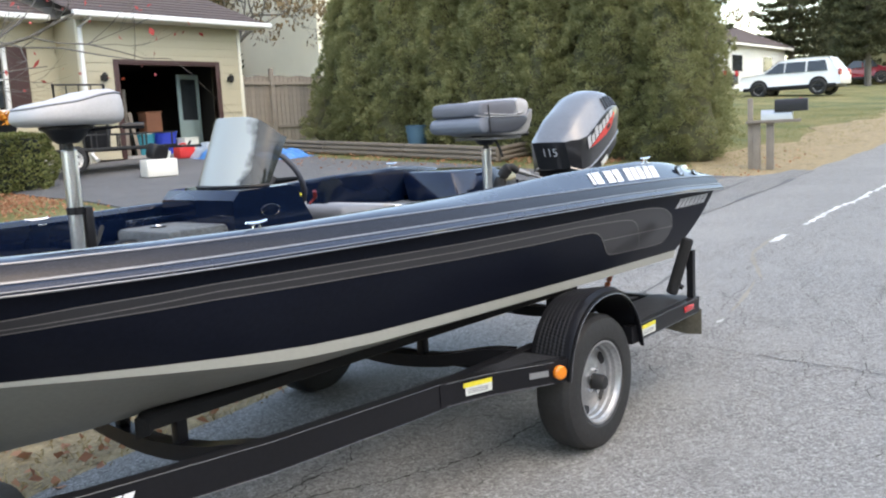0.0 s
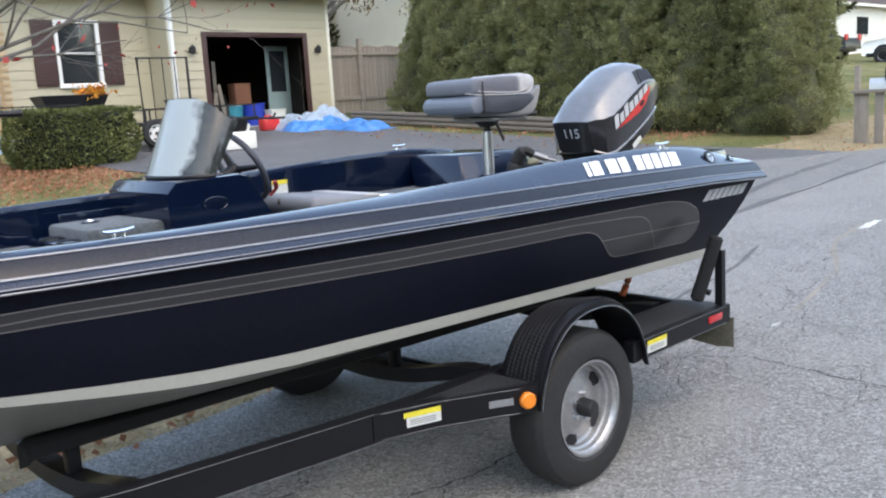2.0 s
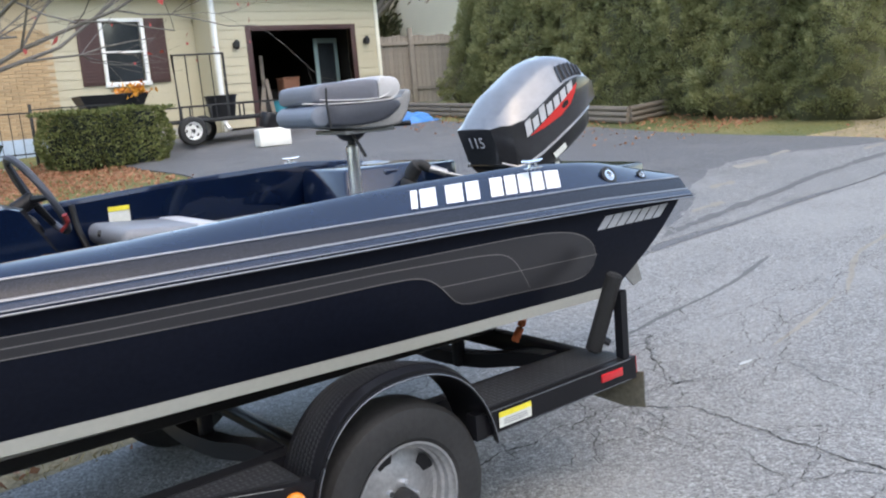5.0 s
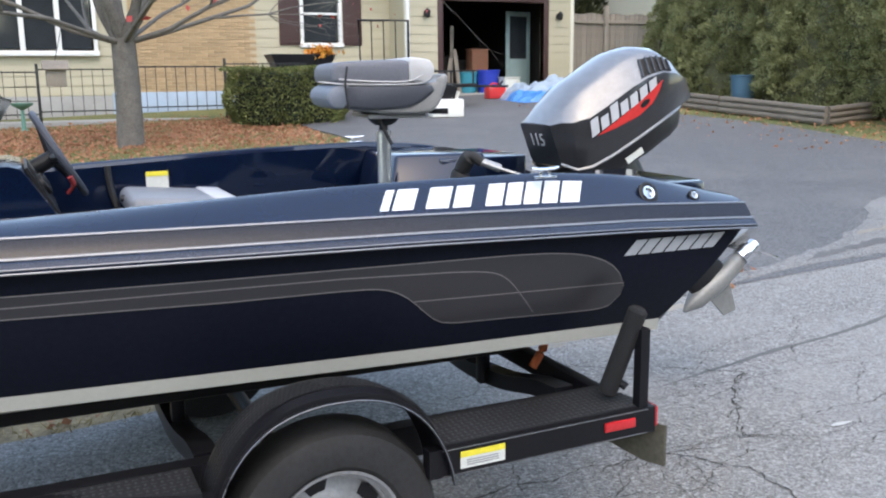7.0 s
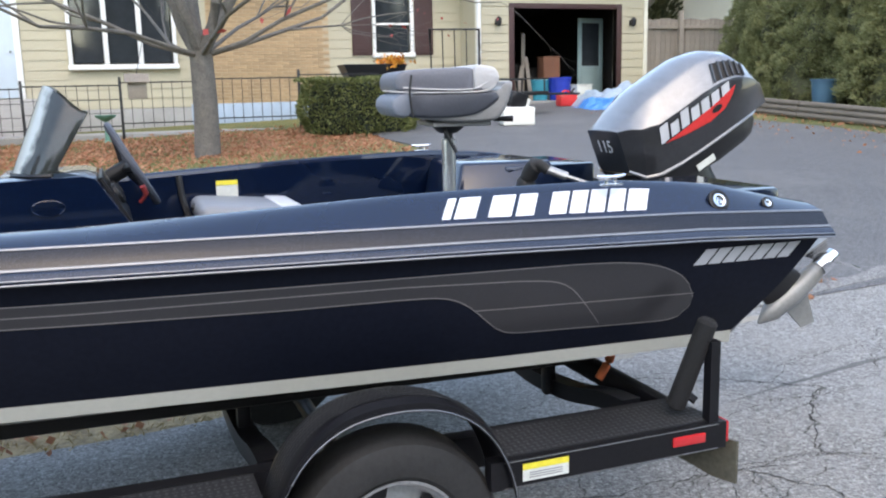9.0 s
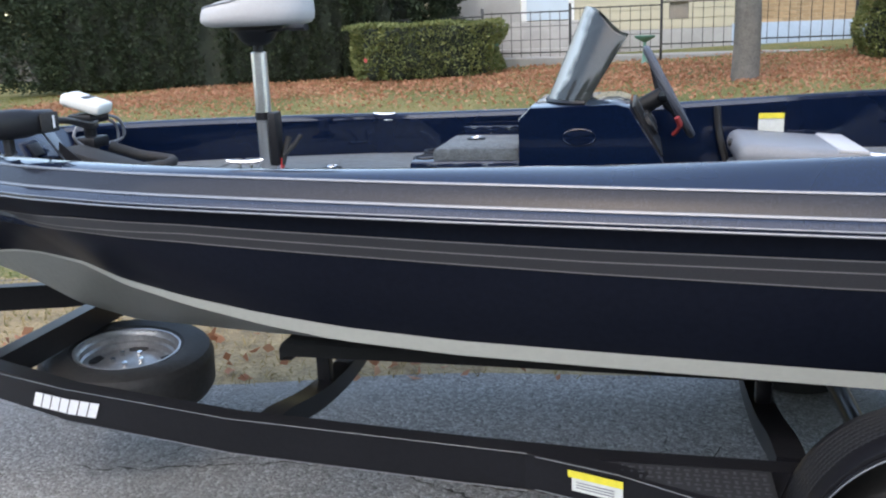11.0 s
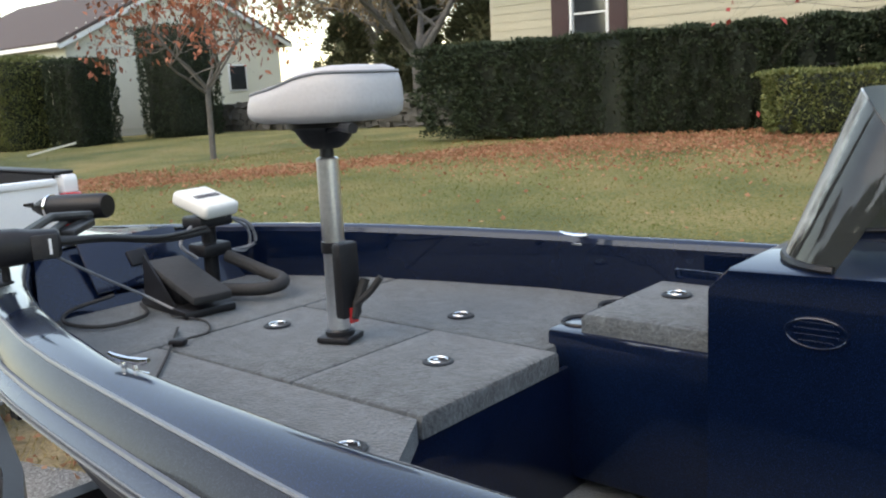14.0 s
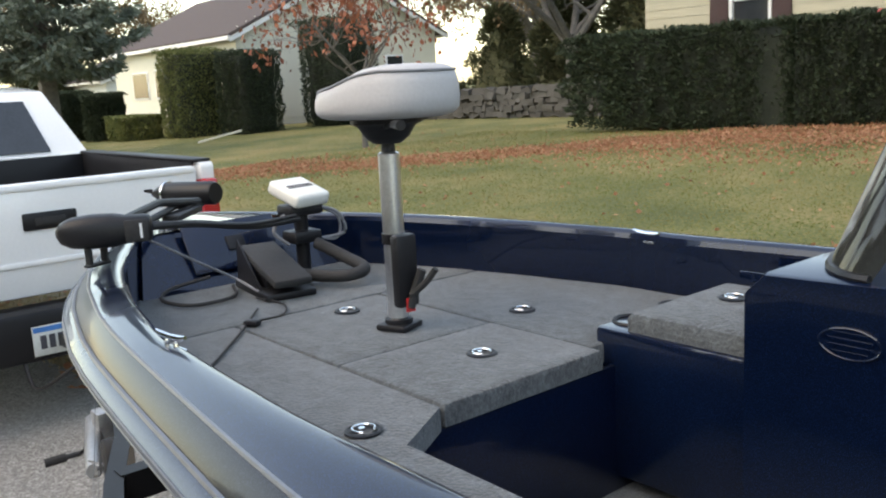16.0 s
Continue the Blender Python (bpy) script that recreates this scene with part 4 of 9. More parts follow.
rear_seat, z0 = pedestal(pose(4.255, 2.845, 1.036), 1.036, 1.345, "slate blue and grey folding seat on a short aluminium pedestal", "pedestal seats")
rear_seat.matrix_basis = pose(4.255, 2.845, 1.036, 0, 0, -8)
z0 -= 0.012


def cushion(sx, sy, sz, dent=0.0, n=36):
    bm = bmesh.new()
    rings = []
    for z, k in ((0, 0.82), (0.1, 0.95), (0.3, 1.0), (0.65, 1.0), (0.88, 0.955), (0.98, 0.86), (1.0, 0.6), (1 - dent, 0.2)):
        r = []
        for i in range(n):
            a = 2 * math.pi * i / n
            ca, sa = math.cos(a), math.sin(a)
            r.append(Vector((sx * k * math.copysign(abs(ca) ** 0.55, ca), sy * k * math.copysign(abs(sa) ** 0.55, sa), z * sz)))
        rings.append(r)
    return loft(bm, rings)


def moved(bm, m):
    bmesh.ops.transform(bm, matrix=m, verts=bm.verts)
    return bm


def pod(profile, half, n=4):
    """A padded piece: a rounded side outline swept across, drawn in towards both ends."""
    pts = curve_pts(profile + profile[:1], n)[:-1]
    cx, cz = sum(p[0] for p in profile) / len(profile), sum(p[1] for p in profile) / len(profile)
    rings = []
    for w, k in ((-1.0, 0.80), (-0.985, 0.91), (-0.94, 0.975), (-0.85, 1.0), (-0.3, 1.01), (0.3, 1.01), (0.85, 1.0), (0.94, 0.975), (0.985, 0.91), (1.0, 0.80)):
        rings.append([Vector((0.88 * (cx + (p.x - cx) * k) + 0.025, half * w, cz + (p.y - cz) * k)) for p in pts])
    return loft(bmesh.new(), rings)


part("seat_shell", pod([(-0.20, 0.405), (-0.10, 0.378), (0.10, 0.374), (0.155, 0.40), (0.185, 0.45), (0.20, 0.505), (0.175, 0.512), (0.13, 0.485), (-0.15, 0.46)], 0.18), VINYL_P, rear_seat, "worn pale grey plastic seat shell", angle=70)
part("seat_plate", bbox(-0.09, 0.125, -0.15, 0.15, 0.358, 0.374, 0.004), VINYL_P, rear_seat)
part("seat_cushion", pod([(-0.25, 0.40), (-0.12, 0.39), (0.04, 0.40), (0.13, 0.445), (0.135, 0.468), (0.09, 0.478), (-0.18, 0.477), (-0.25, 0.47)], 0.192), VINYL_D, rear_seat, "dark slate seat cushion", angle=70)
part("front_lip", pod([(-0.305, 0.43), (-0.285, 0.402), (-0.24, 0.396), (-0.205, 0.425), (-0.195, 0.46), (-0.215, 0.482), (-0.265, 0.478), (-0.298, 0.458)], 0.19), VINYL_B, rear_seat, "pale blue-grey rolled front lip", angle=70)
part("folded_backrest", pod([(-0.285, 0.51), (-0.265, 0.484), (-0.12, 0.482), (0.015, 0.482), (0.036, 0.50), (0.036, 0.545), (0.01, 0.563), (-0.12, 0.562), (-0.25, 0.555), (-0.28, 0.538)], 0.19), VINYL_M, rear_seat, "folded backrest in lilac-grey vinyl", angle=70)
part("pale_bolster", pod([(0.03, 0.485), (0.10, 0.484), (0.128, 0.50), (0.138, 0.53), (0.12, 0.56), (0.075, 0.569), (0.032, 0.565)], 0.192), VINYL_L, rear_seat, "pale grey end bolster", angle=70)
for x0, x1, z in ((-0.27, 0.13, 0.481), (-0.20, 0.10, 0.49)):
    part("piping", tube(bmesh.new(), curve_pts([(x0, -0.188, z + 0.008), (x0 + 0.1, -0.193, z), (x1 - 0.06, -0.193, z - 0.002), (x1, -0.19, z + 0.02)], 5), 0.003, 6), VINYL_L, rear_seat)
bm = bmesh.new()
tube(bm, curve_pts([(-0.17, -0.20, z0 + 0.02), (-0.18, -0.205, z0 + 0.1), (-0.17, -0.19, z0 + 0.165)]), 0.004, 6)
part("bungee", bm, RUBBER, rear_seat)
bm = bmesh.new()
tube(bm, curve_pts([(-0.05, -0.1, z0), (-0.03, -0.12, z0 - 0.05), (0.0, -0.12, z0 - 0.11)]), 0.007, 6)
part("hanging_strap", bm, RUBBER, rear_seat)

# ---- outboard motor, tilted up on the transom ----
motor = thing("outboard_motor", pose(5.08, CY - 0.0, 0.99), "gunmetal outboard motor tilted up on the transom", "outboard motor")
# the cowl's outline, seen from the side
outline_low = [(-0.10, 0.19), (-0.06, 0.168), (0.0, 0.18), (0.09, 0.218), (0.18, 0.264), (0.26, 0.307), (0.33, 0.346), (0.39, 0.378), (0.45, 0.402), (0.50, 0.42)]
outline_top = [(-0.165, 0.36), (-0.10, 0.435), (-0.03, 0.508), (0.08, 0.578), (0.17, 0.632), (0.26, 0.662), (0.34, 0.662), (0.42, 0.622), (0.495, 0.56), (0.56, 0.455)]
cowl_wide = [0.115, 0.172, 0.188, 0.190, 0.190, 0.188, 0.184, 0.172, 0.145, 0.10]
cowl_crease = [0.97, 0.74, 0.62, 0.62, 0.63, 0.65, 0.67, 0.72, 0.82, 0.95]


def cowl_point(i, v, w):
    """A place on the cowl: i along it from front to back, v up the section (0.64 at the crease), w across in half widths."""
    ks = range(10)
    lo = Vector((np.interp(i, ks, [p[0] for p in outline_low]), 0, np.interp(i, ks, [p[1] for p in outline_low])))
    hi = Vector((np.interp(i, ks, [p[0] for p in outline_top]), 0, np.interp(i, ks, [p[1] for p in outline_top])))
    vc = float(np.interp(i, ks, cowl_crease))
    p = lo.lerp(hi, v / 0.64 * vc if v < 0.64 else vc + (v - 0.64) / 0.36 * (1 - vc))
    p.y = w * float(np.interp(i, ks, cowl_wide))
    return p


# the section's corners: belly, flank, crease, shoulder, crown
FLANK = [(0.0, 0.0), (0.0, 0.8), (0.03, 0.95), (0.08, 1.0), (0.6, 1.0), (0.64, 0.985)]
TOP = [(0.64, 0.985), (0.66, 0.965), (0.90, 0.70), (0.94, 0.62), (0.985, 0.4), (1.005, 0.2), (1.01, 0.0)]
steps_i = [k / 2 for k in range(19)]
bm = bmesh.new()
for s in (-1, 1):
    loft(bm, [[cowl_point(i, v, s * w) for v, w in FLANK] for i in steps_i], False, False)
bmesh.ops.remove_doubles(bm, verts=bm.verts, dist=0.0005)
for i in (0, 9):
    vs = [bm.verts.new(cowl_point(i, v, w)) for v, w in FLANK] + [bm.verts.new(cowl_point(i, v, -w)) for v, w in reversed(FLANK)]
    bm.faces.new(vs)
cowl = part("cowl", bm, COWL, motor, "gunmetal metallic cowl", angle=32)
bm = bmesh.new()
for s in (-1, 1):
    loft(bm, [[cowl_point(i, v, s * w) for v, w in TOP] for i in steps_i], False, False)
bmesh.ops.remove_doubles(bm, verts=bm.verts, dist=0.0005)
for i in (0, 9):
    vs = [bm.verts.new(cowl_point(i, v, w)) for v, w in TOP] + [bm.verts.new(cowl_point(i, v, -w)) for v, w in reversed(TOP[:-1])]
    bm.faces.new(vs)
# same gunmetal as the flanks, lightened where its facets mirror the sky
part("cowl_top", bm, COWL_TOP, cowl, "top of the cowl, gunmetal lightened for the sky's reflection", angle=32)
# the dark pan under the cowl
bm = bmesh.new()
rings = []
for i, drop in ((0.4, 0.01), (1.5, 0.05), (3, 0.075), (5, 0.085), (7, 0.085), (8, 0.075), (8.8, 0.05)):
    a = [cowl_point(i, 0.0, w) for w in (-0.9, 0.9)]
    d = Vector((0.35, 0, -0.94)) * drop
    b = [cowl_point(i, 0.0, w) + d for w in (0.8, -0.8)]
    rings.append([a[0], a[1], a[1] + d * 0.7, b[0], b[1], a[0] + d * 0.7])
loft(bm, rings)
part("lower_pan", bm, PLASTIC, motor, "dark pan under the cowl", angle=40)
# latch seam, lettering shapes and red wedge on both flanks
for s in (-1, 1):
    y = s * 0.192
    part("cowl_seam", tube(bmesh.new(), [cowl_point(i, 0.035, s * 0.985) for i in steps_i], 0.007, 6), COWL_TOP, cowl, "pale seam round the cowl's foot")
    lean = Vector((0.857, 0, 0.515))
    up = Vector((-0.40, 0, 0.92))
    o = Vector((-0.012, y, 0.306))

    def pt(a, b, dy=0.0):
        q = o + lean * a + up * b
        q.y = y + s * dy
        return q

    def glyph_bar(bm, a, w, b0, b1):
        slab(bm, [pt(a + 0.25 * b0, b0), pt(a + w + 0.25 * b0, b0), pt(a + w + 0.25 * b1, b1), pt(a + 0.25 * b1, b1)], (0, s, 0), 0.002)
    bm = bmesh.new()
    for k in range(7):
        a = 0.0 + 0.054 * k
        h = 0.062 if k in (0, 2) else 0.046
        glyph_bar(bm, a, 0.040, 0.0, h)
    part("side_lettering", bm, LETTER_G, cowl, "silver lettering bars")
    bm = bmesh.new()
    slab(bm, [pt(0.02, -0.006), pt(0.12, -0.028), pt(0.24, -0.046), pt(0.32, -0.038), pt(0.37, -0.012), pt(0.40, 0.016), pt(0.26, 0.0), pt(0.12, -0.005)], (0, s, 0), 0.003)
    wedge = part("red_wedge", bm, RED, cowl, "red wedge stripe")
    c = pt(0.285, -0.018)
    part("oval_badge", slab(bmesh.new(), [c + lean * (0.026 * math.cos(q)) + up * (0.012 * math.sin(q)) + Vector((0, 0.002 * s, 0)) for q in [2 * math.pi * k / 18 for k in range(18)]], (0, s, 0), 0.003), PLASTIC, wedge)
    # louvres in the shoulder facet; a near-black sheet paints the shade between them
    bm = bmesh.new()
    lift = Vector((0, 0.0025 * s, 0.0025))
    loft(bm, [[cowl_point(i, v, s * w) + lift for v, w in ((0.665, 0.955), (0.86, 0.74))] for i in (4.7, 5.1, 5.5, 5.9, 6.3, 6.6)], False, False)
    part("louvre_shade", bm, DARK, cowl)
    for k in range(6):
        i = 4.72 + 0.365 * k
        p, q = cowl_point(i, 0.665, s * 0.955), cowl_point(i + 0.06, 0.86, s * 0.74)
        part("louvre", tube(bmesh.new(), [p + 1.6 * lift, q + 1.6 * lift], 0.006, 6), COWL, cowl)
    part("spec_plate", bbox(-0.045, 0.045, -0.002, 0.002, -0.013, 0.013, 0.0, pose(0.21, s * 0.176, 0.225, 0, -29, 0)), STICKER, cowl)
fc = bpy.data.curves.new("horsepower", "FONT")
fc.body, fc.size, fc.extrude = "115", 0.075, 0.001
fc.materials.append(LETTER_G)
txt = new("horsepower_number", fc)
txt.parent = cowl
txt.matrix_basis = pose(-0.138, 0.06, 0.27, 110, 0, -90)
# clamp bracket, leg, gearcase and propeller
part("clamp_bracket", bbox(-0.10, 0.10, -0.12, 0.12, -0.16, 0.16, 0.02, pose(0.08, 0, 0.04, 0, -12, 0)), PLASTIC, motor)
bm = bmesh.new()
rings = []
for x, z, sx, sy in ((0.16, 0.19, 0.17, 0.11), (0.27, 0.08, 0.13, 0.085), (0.45, -0.13, 0.10, 0.06), (0.68, -0.30, 0.10, 0.035), (0.80, -0.40, 0.11, 0.03)):
    d = Vector((0.75, 0, 0.66))
    rings.append([Vector((x, 0, z)) + d * (sx * math.cos(2 * math.pi * k / 18)) + Vector((0, sy * math.sin(2 * math.pi * k / 18), 0)) for k in range(18)])
loft(bm, rings)
part("leg", bm, PLASTIC, motor, "dark drive leg", angle=50)
bm = bmesh.new()
ax = Vector((0.83, 0, 0.56)).normalized()
c = Vector((0.82, 0, -0.42))
tube(bm, [c - ax * 0.2, c - ax * 0.12, c + ax * 0.02, c + ax * 0.16, c + ax * 0.2], [0.008, 0.045, 0.055, 0.045, 0.03], 18)
slab(bm, [c - ax * 0.06 + Vector((0, -0.006, 0)), c + ax * 0.1 + Vector((0, -0.006, 0)), c + Vector((0.15, -0.004, -0.14)), c + Vector((0.08, -0.004, -0.16))], (0, 1, 0), 0.012)
slab(bm, [c + Vector((-0.2, -0.08, 0.09)), c + Vector((0.12, -0.09, 0.26)), c + Vector((0.12, 0.09, 0.26)), c + Vector((-0.2, 0.08, 0.09))], (-0.5, 0, 0.8), 0.008)
part("gearcase", bm, GEARCASE, motor, "worn silver-grey gearcase with its skeg")
hub = c + ax * 0.22
prop = part("propeller", tube(bmesh.new(), [hub - ax * 0.03, hub + ax * 0.08], [0.045, 0.035], 16), CHROME, motor, "bright steel propeller")
for k in range(3):
    a = 2 * math.pi * k / 3 + 0.5
    e1 = ax.cross(Vector((0, 1, 0))).normalized()
    rad = math.cos(a) * e1 + math.sin(a) * Vector((0, 1, 0))
    tan = ax.cross(rad)
    bm = bmesh.new()
    rows = []
    for r, half, tw in ((0.035, 0.035, 0.9), (0.09, 0.075, 0.7), (0.14, 0.08, 0.55), (0.175, 0.05, 0.45), (0.19, 0.015, 0.4)):
        d = (tan * math.cos(tw) + ax * math.sin(tw)) * half
        p = hub + ax * 0.03 + rad * r
        rows.append([p - d + ax * 0.002, p + ax * 0.01, p + d + ax * 0.002, p - ax * 0.0])
    loft(bm, rows)
    part("blade", bm, CHROME, prop)
for k in range(3):
    part("control_cable", tube(bmesh.new(), curve_pts([(4.66, CY + 0.12 + 0.03 * k, 0.98), (4.72, CY + 0.1, 1.08 + 0.02 * k), (4.86, CY + 0.03 * k, 1.11), (5.0, CY + 0.02 * k, 1.10)]), 0.008, 8), RUBBER, boat, "black control cable of the motor")
bm = bmesh.new()
tube(bm, [(4.72, CY + 0.12, 1.20), (4.80, CY + 0.07, 1.165)], 0.018, 10)
tube(bm, [(4.80, CY + 0.07, 1.165), (4.95, CY, 1.11)], 0.008, 8)
part("steering_ram", bm, GALV, boat, "bright steering ram by the motor well")
part("rigging_boot", tube(bmesh.new(), curve_pts([(4.66, CY + 0.2, 1.04), (4.68, CY + 0.19, 1.15), (4.70, CY + 0.14, 1.215), (4.735, CY + 0.11, 1.19)]), [0.04] * 8 + [0.034] * 8 + [0.022] * 9, 12), RUBBER, boat, "black rubber rigging boot")

# ---- trolling motor, pedal and depth finder at the bow ----
troll = thing("trolling_motor", None, "black bow-mount trolling motor stowed across the bow", "trolling motor")
bm = bmesh.new()
a, b = Vector((1.255, 2.245, 1.302)), Vector((1.345, 2.44, 1.30))
ax = (b - a).normalized()
rings = []
for t, h, w in ((-0.005, 0.01, 0.01), (0.006, 0.026, 0.03), (0.03, 0.038, 0.042), (0.08, 0.043, 0.047), (0.13, 0.042, 0.045), (0.16, 0.036, 0.04), (0.215, 0.034, 0.037), (0.222, 0.026, 0.03)):
    side = ax.cross(Vector((0, 0, 1))).normalized()
    rings.append([a + ax * t + side * (w * math.copysign(abs(math.cos(q)) ** 0.7, math.cos(q))) + Vector((0, 0, h * math.copysign(abs(math.sin(q)) ** 0.7, math.sin(q)))) for q in [2 * math.pi * k / 20 for k in range(20)]])
loft(bm, rings)
head = part("control_head", bm, PLASTIC, troll, "black plastic control head", angle=50)
m = Matrix.Translation(a + ax * 0.185 + Vector((0.042, -0.016, 0.0))) @ Euler((0, 0, math.atan2(ax.y, ax.x))).to_matrix().to_4x4()
part("badge_frame", bbox(-0.028, 0.028, -0.004, 0.004, -0.028, 0.028, 0.004, m), RUBBER, head)
part("badge_bars", bbox(0.008, 0.014, -0.006, 0.0, -0.018, 0.018, 0, m), LETTER, head)
bm = bmesh.new()
tube(bm, curve_pts([b + Vector((-0.02, -0.02, 0)), (1.30, 2.58, 1.285), (1.24, 2.78, 1.245), (1.12, 3.0, 1.225)]), 0.0105, 10)
tube(bm, curve_pts([b + Vector((-0.03, -0.02, 0.01)), (1.31, 2.56, 1.29), (1.26, 2.76, 1.255), (1.14, 2.98, 1.24)]), 0.006, 8)
part("shaft", bm, IRON, troll)
bm = bmesh.new()
c0, c1 = Vector((0.45, 2.85, 1.282)), Vector((0.665, 2.943, 1.286))
d = (c1 - c0).normalized()
tube(bm, [c0 - d * 0.06, c0 - d * 0.03, c0, c0 + d * 0.05, c1 - d * 0.01, c1], [0.010, 0.025, 0.037, 0.041, 0.041, 0.036], 20)
low_unit = part("lower_unit", bm, PLASTIC, troll, "black cylindrical drive unit")
bm = bmesh.new()
tube(bm, [c0 + d * 0.01, c0 + d * 0.02], 0.0435, 20)
part("steel_band", bm, CHROME, low_unit)
bm = bmesh.new()
for s in (-1, 1):
    slab(bm, [c0 - d * 0.05 + Vector((0, s * 0.01, 0)), c0 - d * 0.04 + Vector((-0.01, s * 0.045, 0.01)), c0 - d * 0.02 + Vector((0.02, s * 0.04, 0.015))], (0.3, 0, 1), 0.008)
part("propeller", bm, PLASTIC, low_unit)
bm = bmesh.new()
box(bm, -0.12, 0.12, -0.028, 0.028, -0.03, -0.008, 0.006, pose(0.80, 2.76, 1.268, 0, 0, -42))
tube(bm, [(0.70, 2.86, 1.27), (0.86, 2.66, 1.30), (1.18, 2.42, 1.30)], 0.013, 8)
tube(bm, [(0.62, 2.91, 1.25), (0.75, 2.76, 1.27), (1.1, 2.5, 1.27)], 0.011, 8)
part("mount_bracket", bm, IRON, troll, "dark metal stowing bracket")
bm = bmesh.new()
for q in (-0.025, 0.025):
    box(bm, -0.009, 0.009, q - 0.006, q + 0.006, -0.03, 0.02, 0.003, pose(1.29, 2.32, 1.25, 0, 0, 25))
box(bm, -0.012, 0.012, -0.035, 0.035, -0.036, -0.028, 0.003, pose(1.29, 2.32, 1.25, 0, 0, 25))
part("rest", bm, RUBBER, troll)
bm = bmesh.new()
tube(bm, curve_pts([(1.32, 2.42, 1.28), (1.25, 2.6, 1.17), (1.2, 2.72, 1.10), (1.28, 2.76, 1.06)]), 0.004, 6)
part("steering_cable", bm, VINYL_G, troll)
pedal = thing("foot_pedal", pose(1.22, 2.84, 1.041, 0, 0, -8), "black trolling motor foot pedal on the front deck", "foot pedal")
part("pedal_base", bbox(-0.13, 0.15, -0.075, 0.075, 0.0, 0.022, 0.006), PLASTIC, pedal)
part("treadle", bbox(-0.15, 0.15, -0.058, 0.058, 0.0, 0.026, 0.009, pose(0.02, 0, 0.07, 0, 13, 0)), RUBBER, pedal, "tilted ribbed treadle")
part("pivot_block", bbox(-0.05, 0.06, -0.045, 0.045, 0.02, 0.085, 0.008), PLASTIC, pedal)
part("side_cheek", slab(bmesh.new(), [(-0.12, -0.062, 0.02), (0.08, -0.062, 0.02), (-0.10, -0.062, 0.15)], (0, -1, 0), 0.006), PLASTIC, pedal)
bm = bmesh.new()
tube(bm, curve_pts([(-0.05, 0.08, 0.03), (0.06, 0.13, 0.032), (0.13, 0.19, 0.036), (0.11, 0.25, 0.045), (-0.02, 0.25, 0.06), (-0.12, 0.2, 0.1)]), 0.019, 12)
part("loom", bm, RUBBER, pedal, "thick black corrugated cable loom")
cord = thing("power_cord", None, "thin black power cord lying loose on the deck", "cord")
bm = bmesh.new()
tube(bm, curve_pts([(1.05, 2.72, 1.08), (1.03, 2.60, 1.06), (1.12, 2.54, 1.052), (1.24, 2.58, 1.05), (1.24, 2.70, 1.052), (1.12, 2.76, 1.055)]), 0.0055, 6)
tube(bm, curve_pts([(1.30, 2.74, 1.048), (1.42, 2.76, 1.046), (1.52, 2.70, 1.046), (1.53, 2.62, 1.048)]), 0.003, 6)
part("cable", bm, RUBBER, cord)
part("plug", bbox(-0.02, 0.02, -0.014, 0.014, 0.0, 0.016, 0.005, pose(1.545, 2.60, 1.042, 0, 0, 30)), PLASTIC, cord)
bm = bmesh.new()
tube(bm, curve_pts([(1.93, 2.245, 1.075), (1.86, 2.31, 1.047), (1.62, 2.52, 1.046), (1.42, 2.68, 1.048)], 4), 0.0034, 6)
part("tie_cord", bm, RUBBER, cord)
finder = thing("depth_finder", pose(1.065, 3.04, 1.04, 0, 0, 0), "off-white depth finder under its cover on a bow bracket", "depth finder")
m = pose(0, 0, 0.258, 0, 20, 12) @ Matrix.Diagonal((0.86, 0.84, 0.9, 1))
part("cover", bbox(-0.085, 0.085, -0.085, 0.085, -0.022, 0.028, 0.016, m, 3), WHITE, finder, "off-white plastic cover")
bm = bmesh.new()
for k in range(10):
    box(bm, 0.0 - 0.012, 0.012, -0.06 + 0.0122 * k, -0.0515 + 0.0122 * k, 0.0285, 0.0295, 0, m)
part("lettering", bm, INK, finder, "dark lettering bars")
bm = bmesh.new()
box(bm, -0.05, 0.05, -0.06, 0.06, 0.19, 0.225, 0.01)
tube(bm, [(0, 0, 0.0), (0, 0, 0.2)], 0.022, 12)
box(bm, -0.045, 0.045, -0.05, 0.05, 0.10, 0.14, 0.01)
part("swivel_bracket", bm, PLASTIC, finder)
bm = bmesh.new()
tube(bm, curve_pts([(0.03, 0.02, 0.22), (0.06, 0.1, 0.19), (0.05, 0.13, 0.12), (0.0, 0.06, 0.1)]), 0.006, 6)
tube(bm, curve_pts([(0.0, 0.04, 0.22), (0.03, 0.12, 0.17), (0.03, 0.11, 0.1), (0.0, 0.02, 0.12)]), 0.005, 6)
tube(bm, curve_pts([(0.0, -0.04, 0.21), (0.0, -0.1, 0.15), (0.02, -0.06, 0.10)]), 0.006, 6)
part("wiring", bm, VINYL_G, finder, "looped grey wiring")
rod = thing("fishing_rod", None, "fishing rod lying on the rear deck edge", "fishing rod")
part("rod_blank", tube(bmesh.new(), [(3.45, 3.30, 1.085), (4.05, 2.95, 1.07)], [0.011, 0.007], 8), ALU, rod)
part("grip", tube(bmesh.new(), [(3.36, 3.35, 1.09), (3.47, 3.29, 1.085)], 0.014, 8), IRON, rod)

# ---- the trailer ----
trailer = thing("boat_trailer", None, "black painted single-axle bass boat trailer", "trailer")


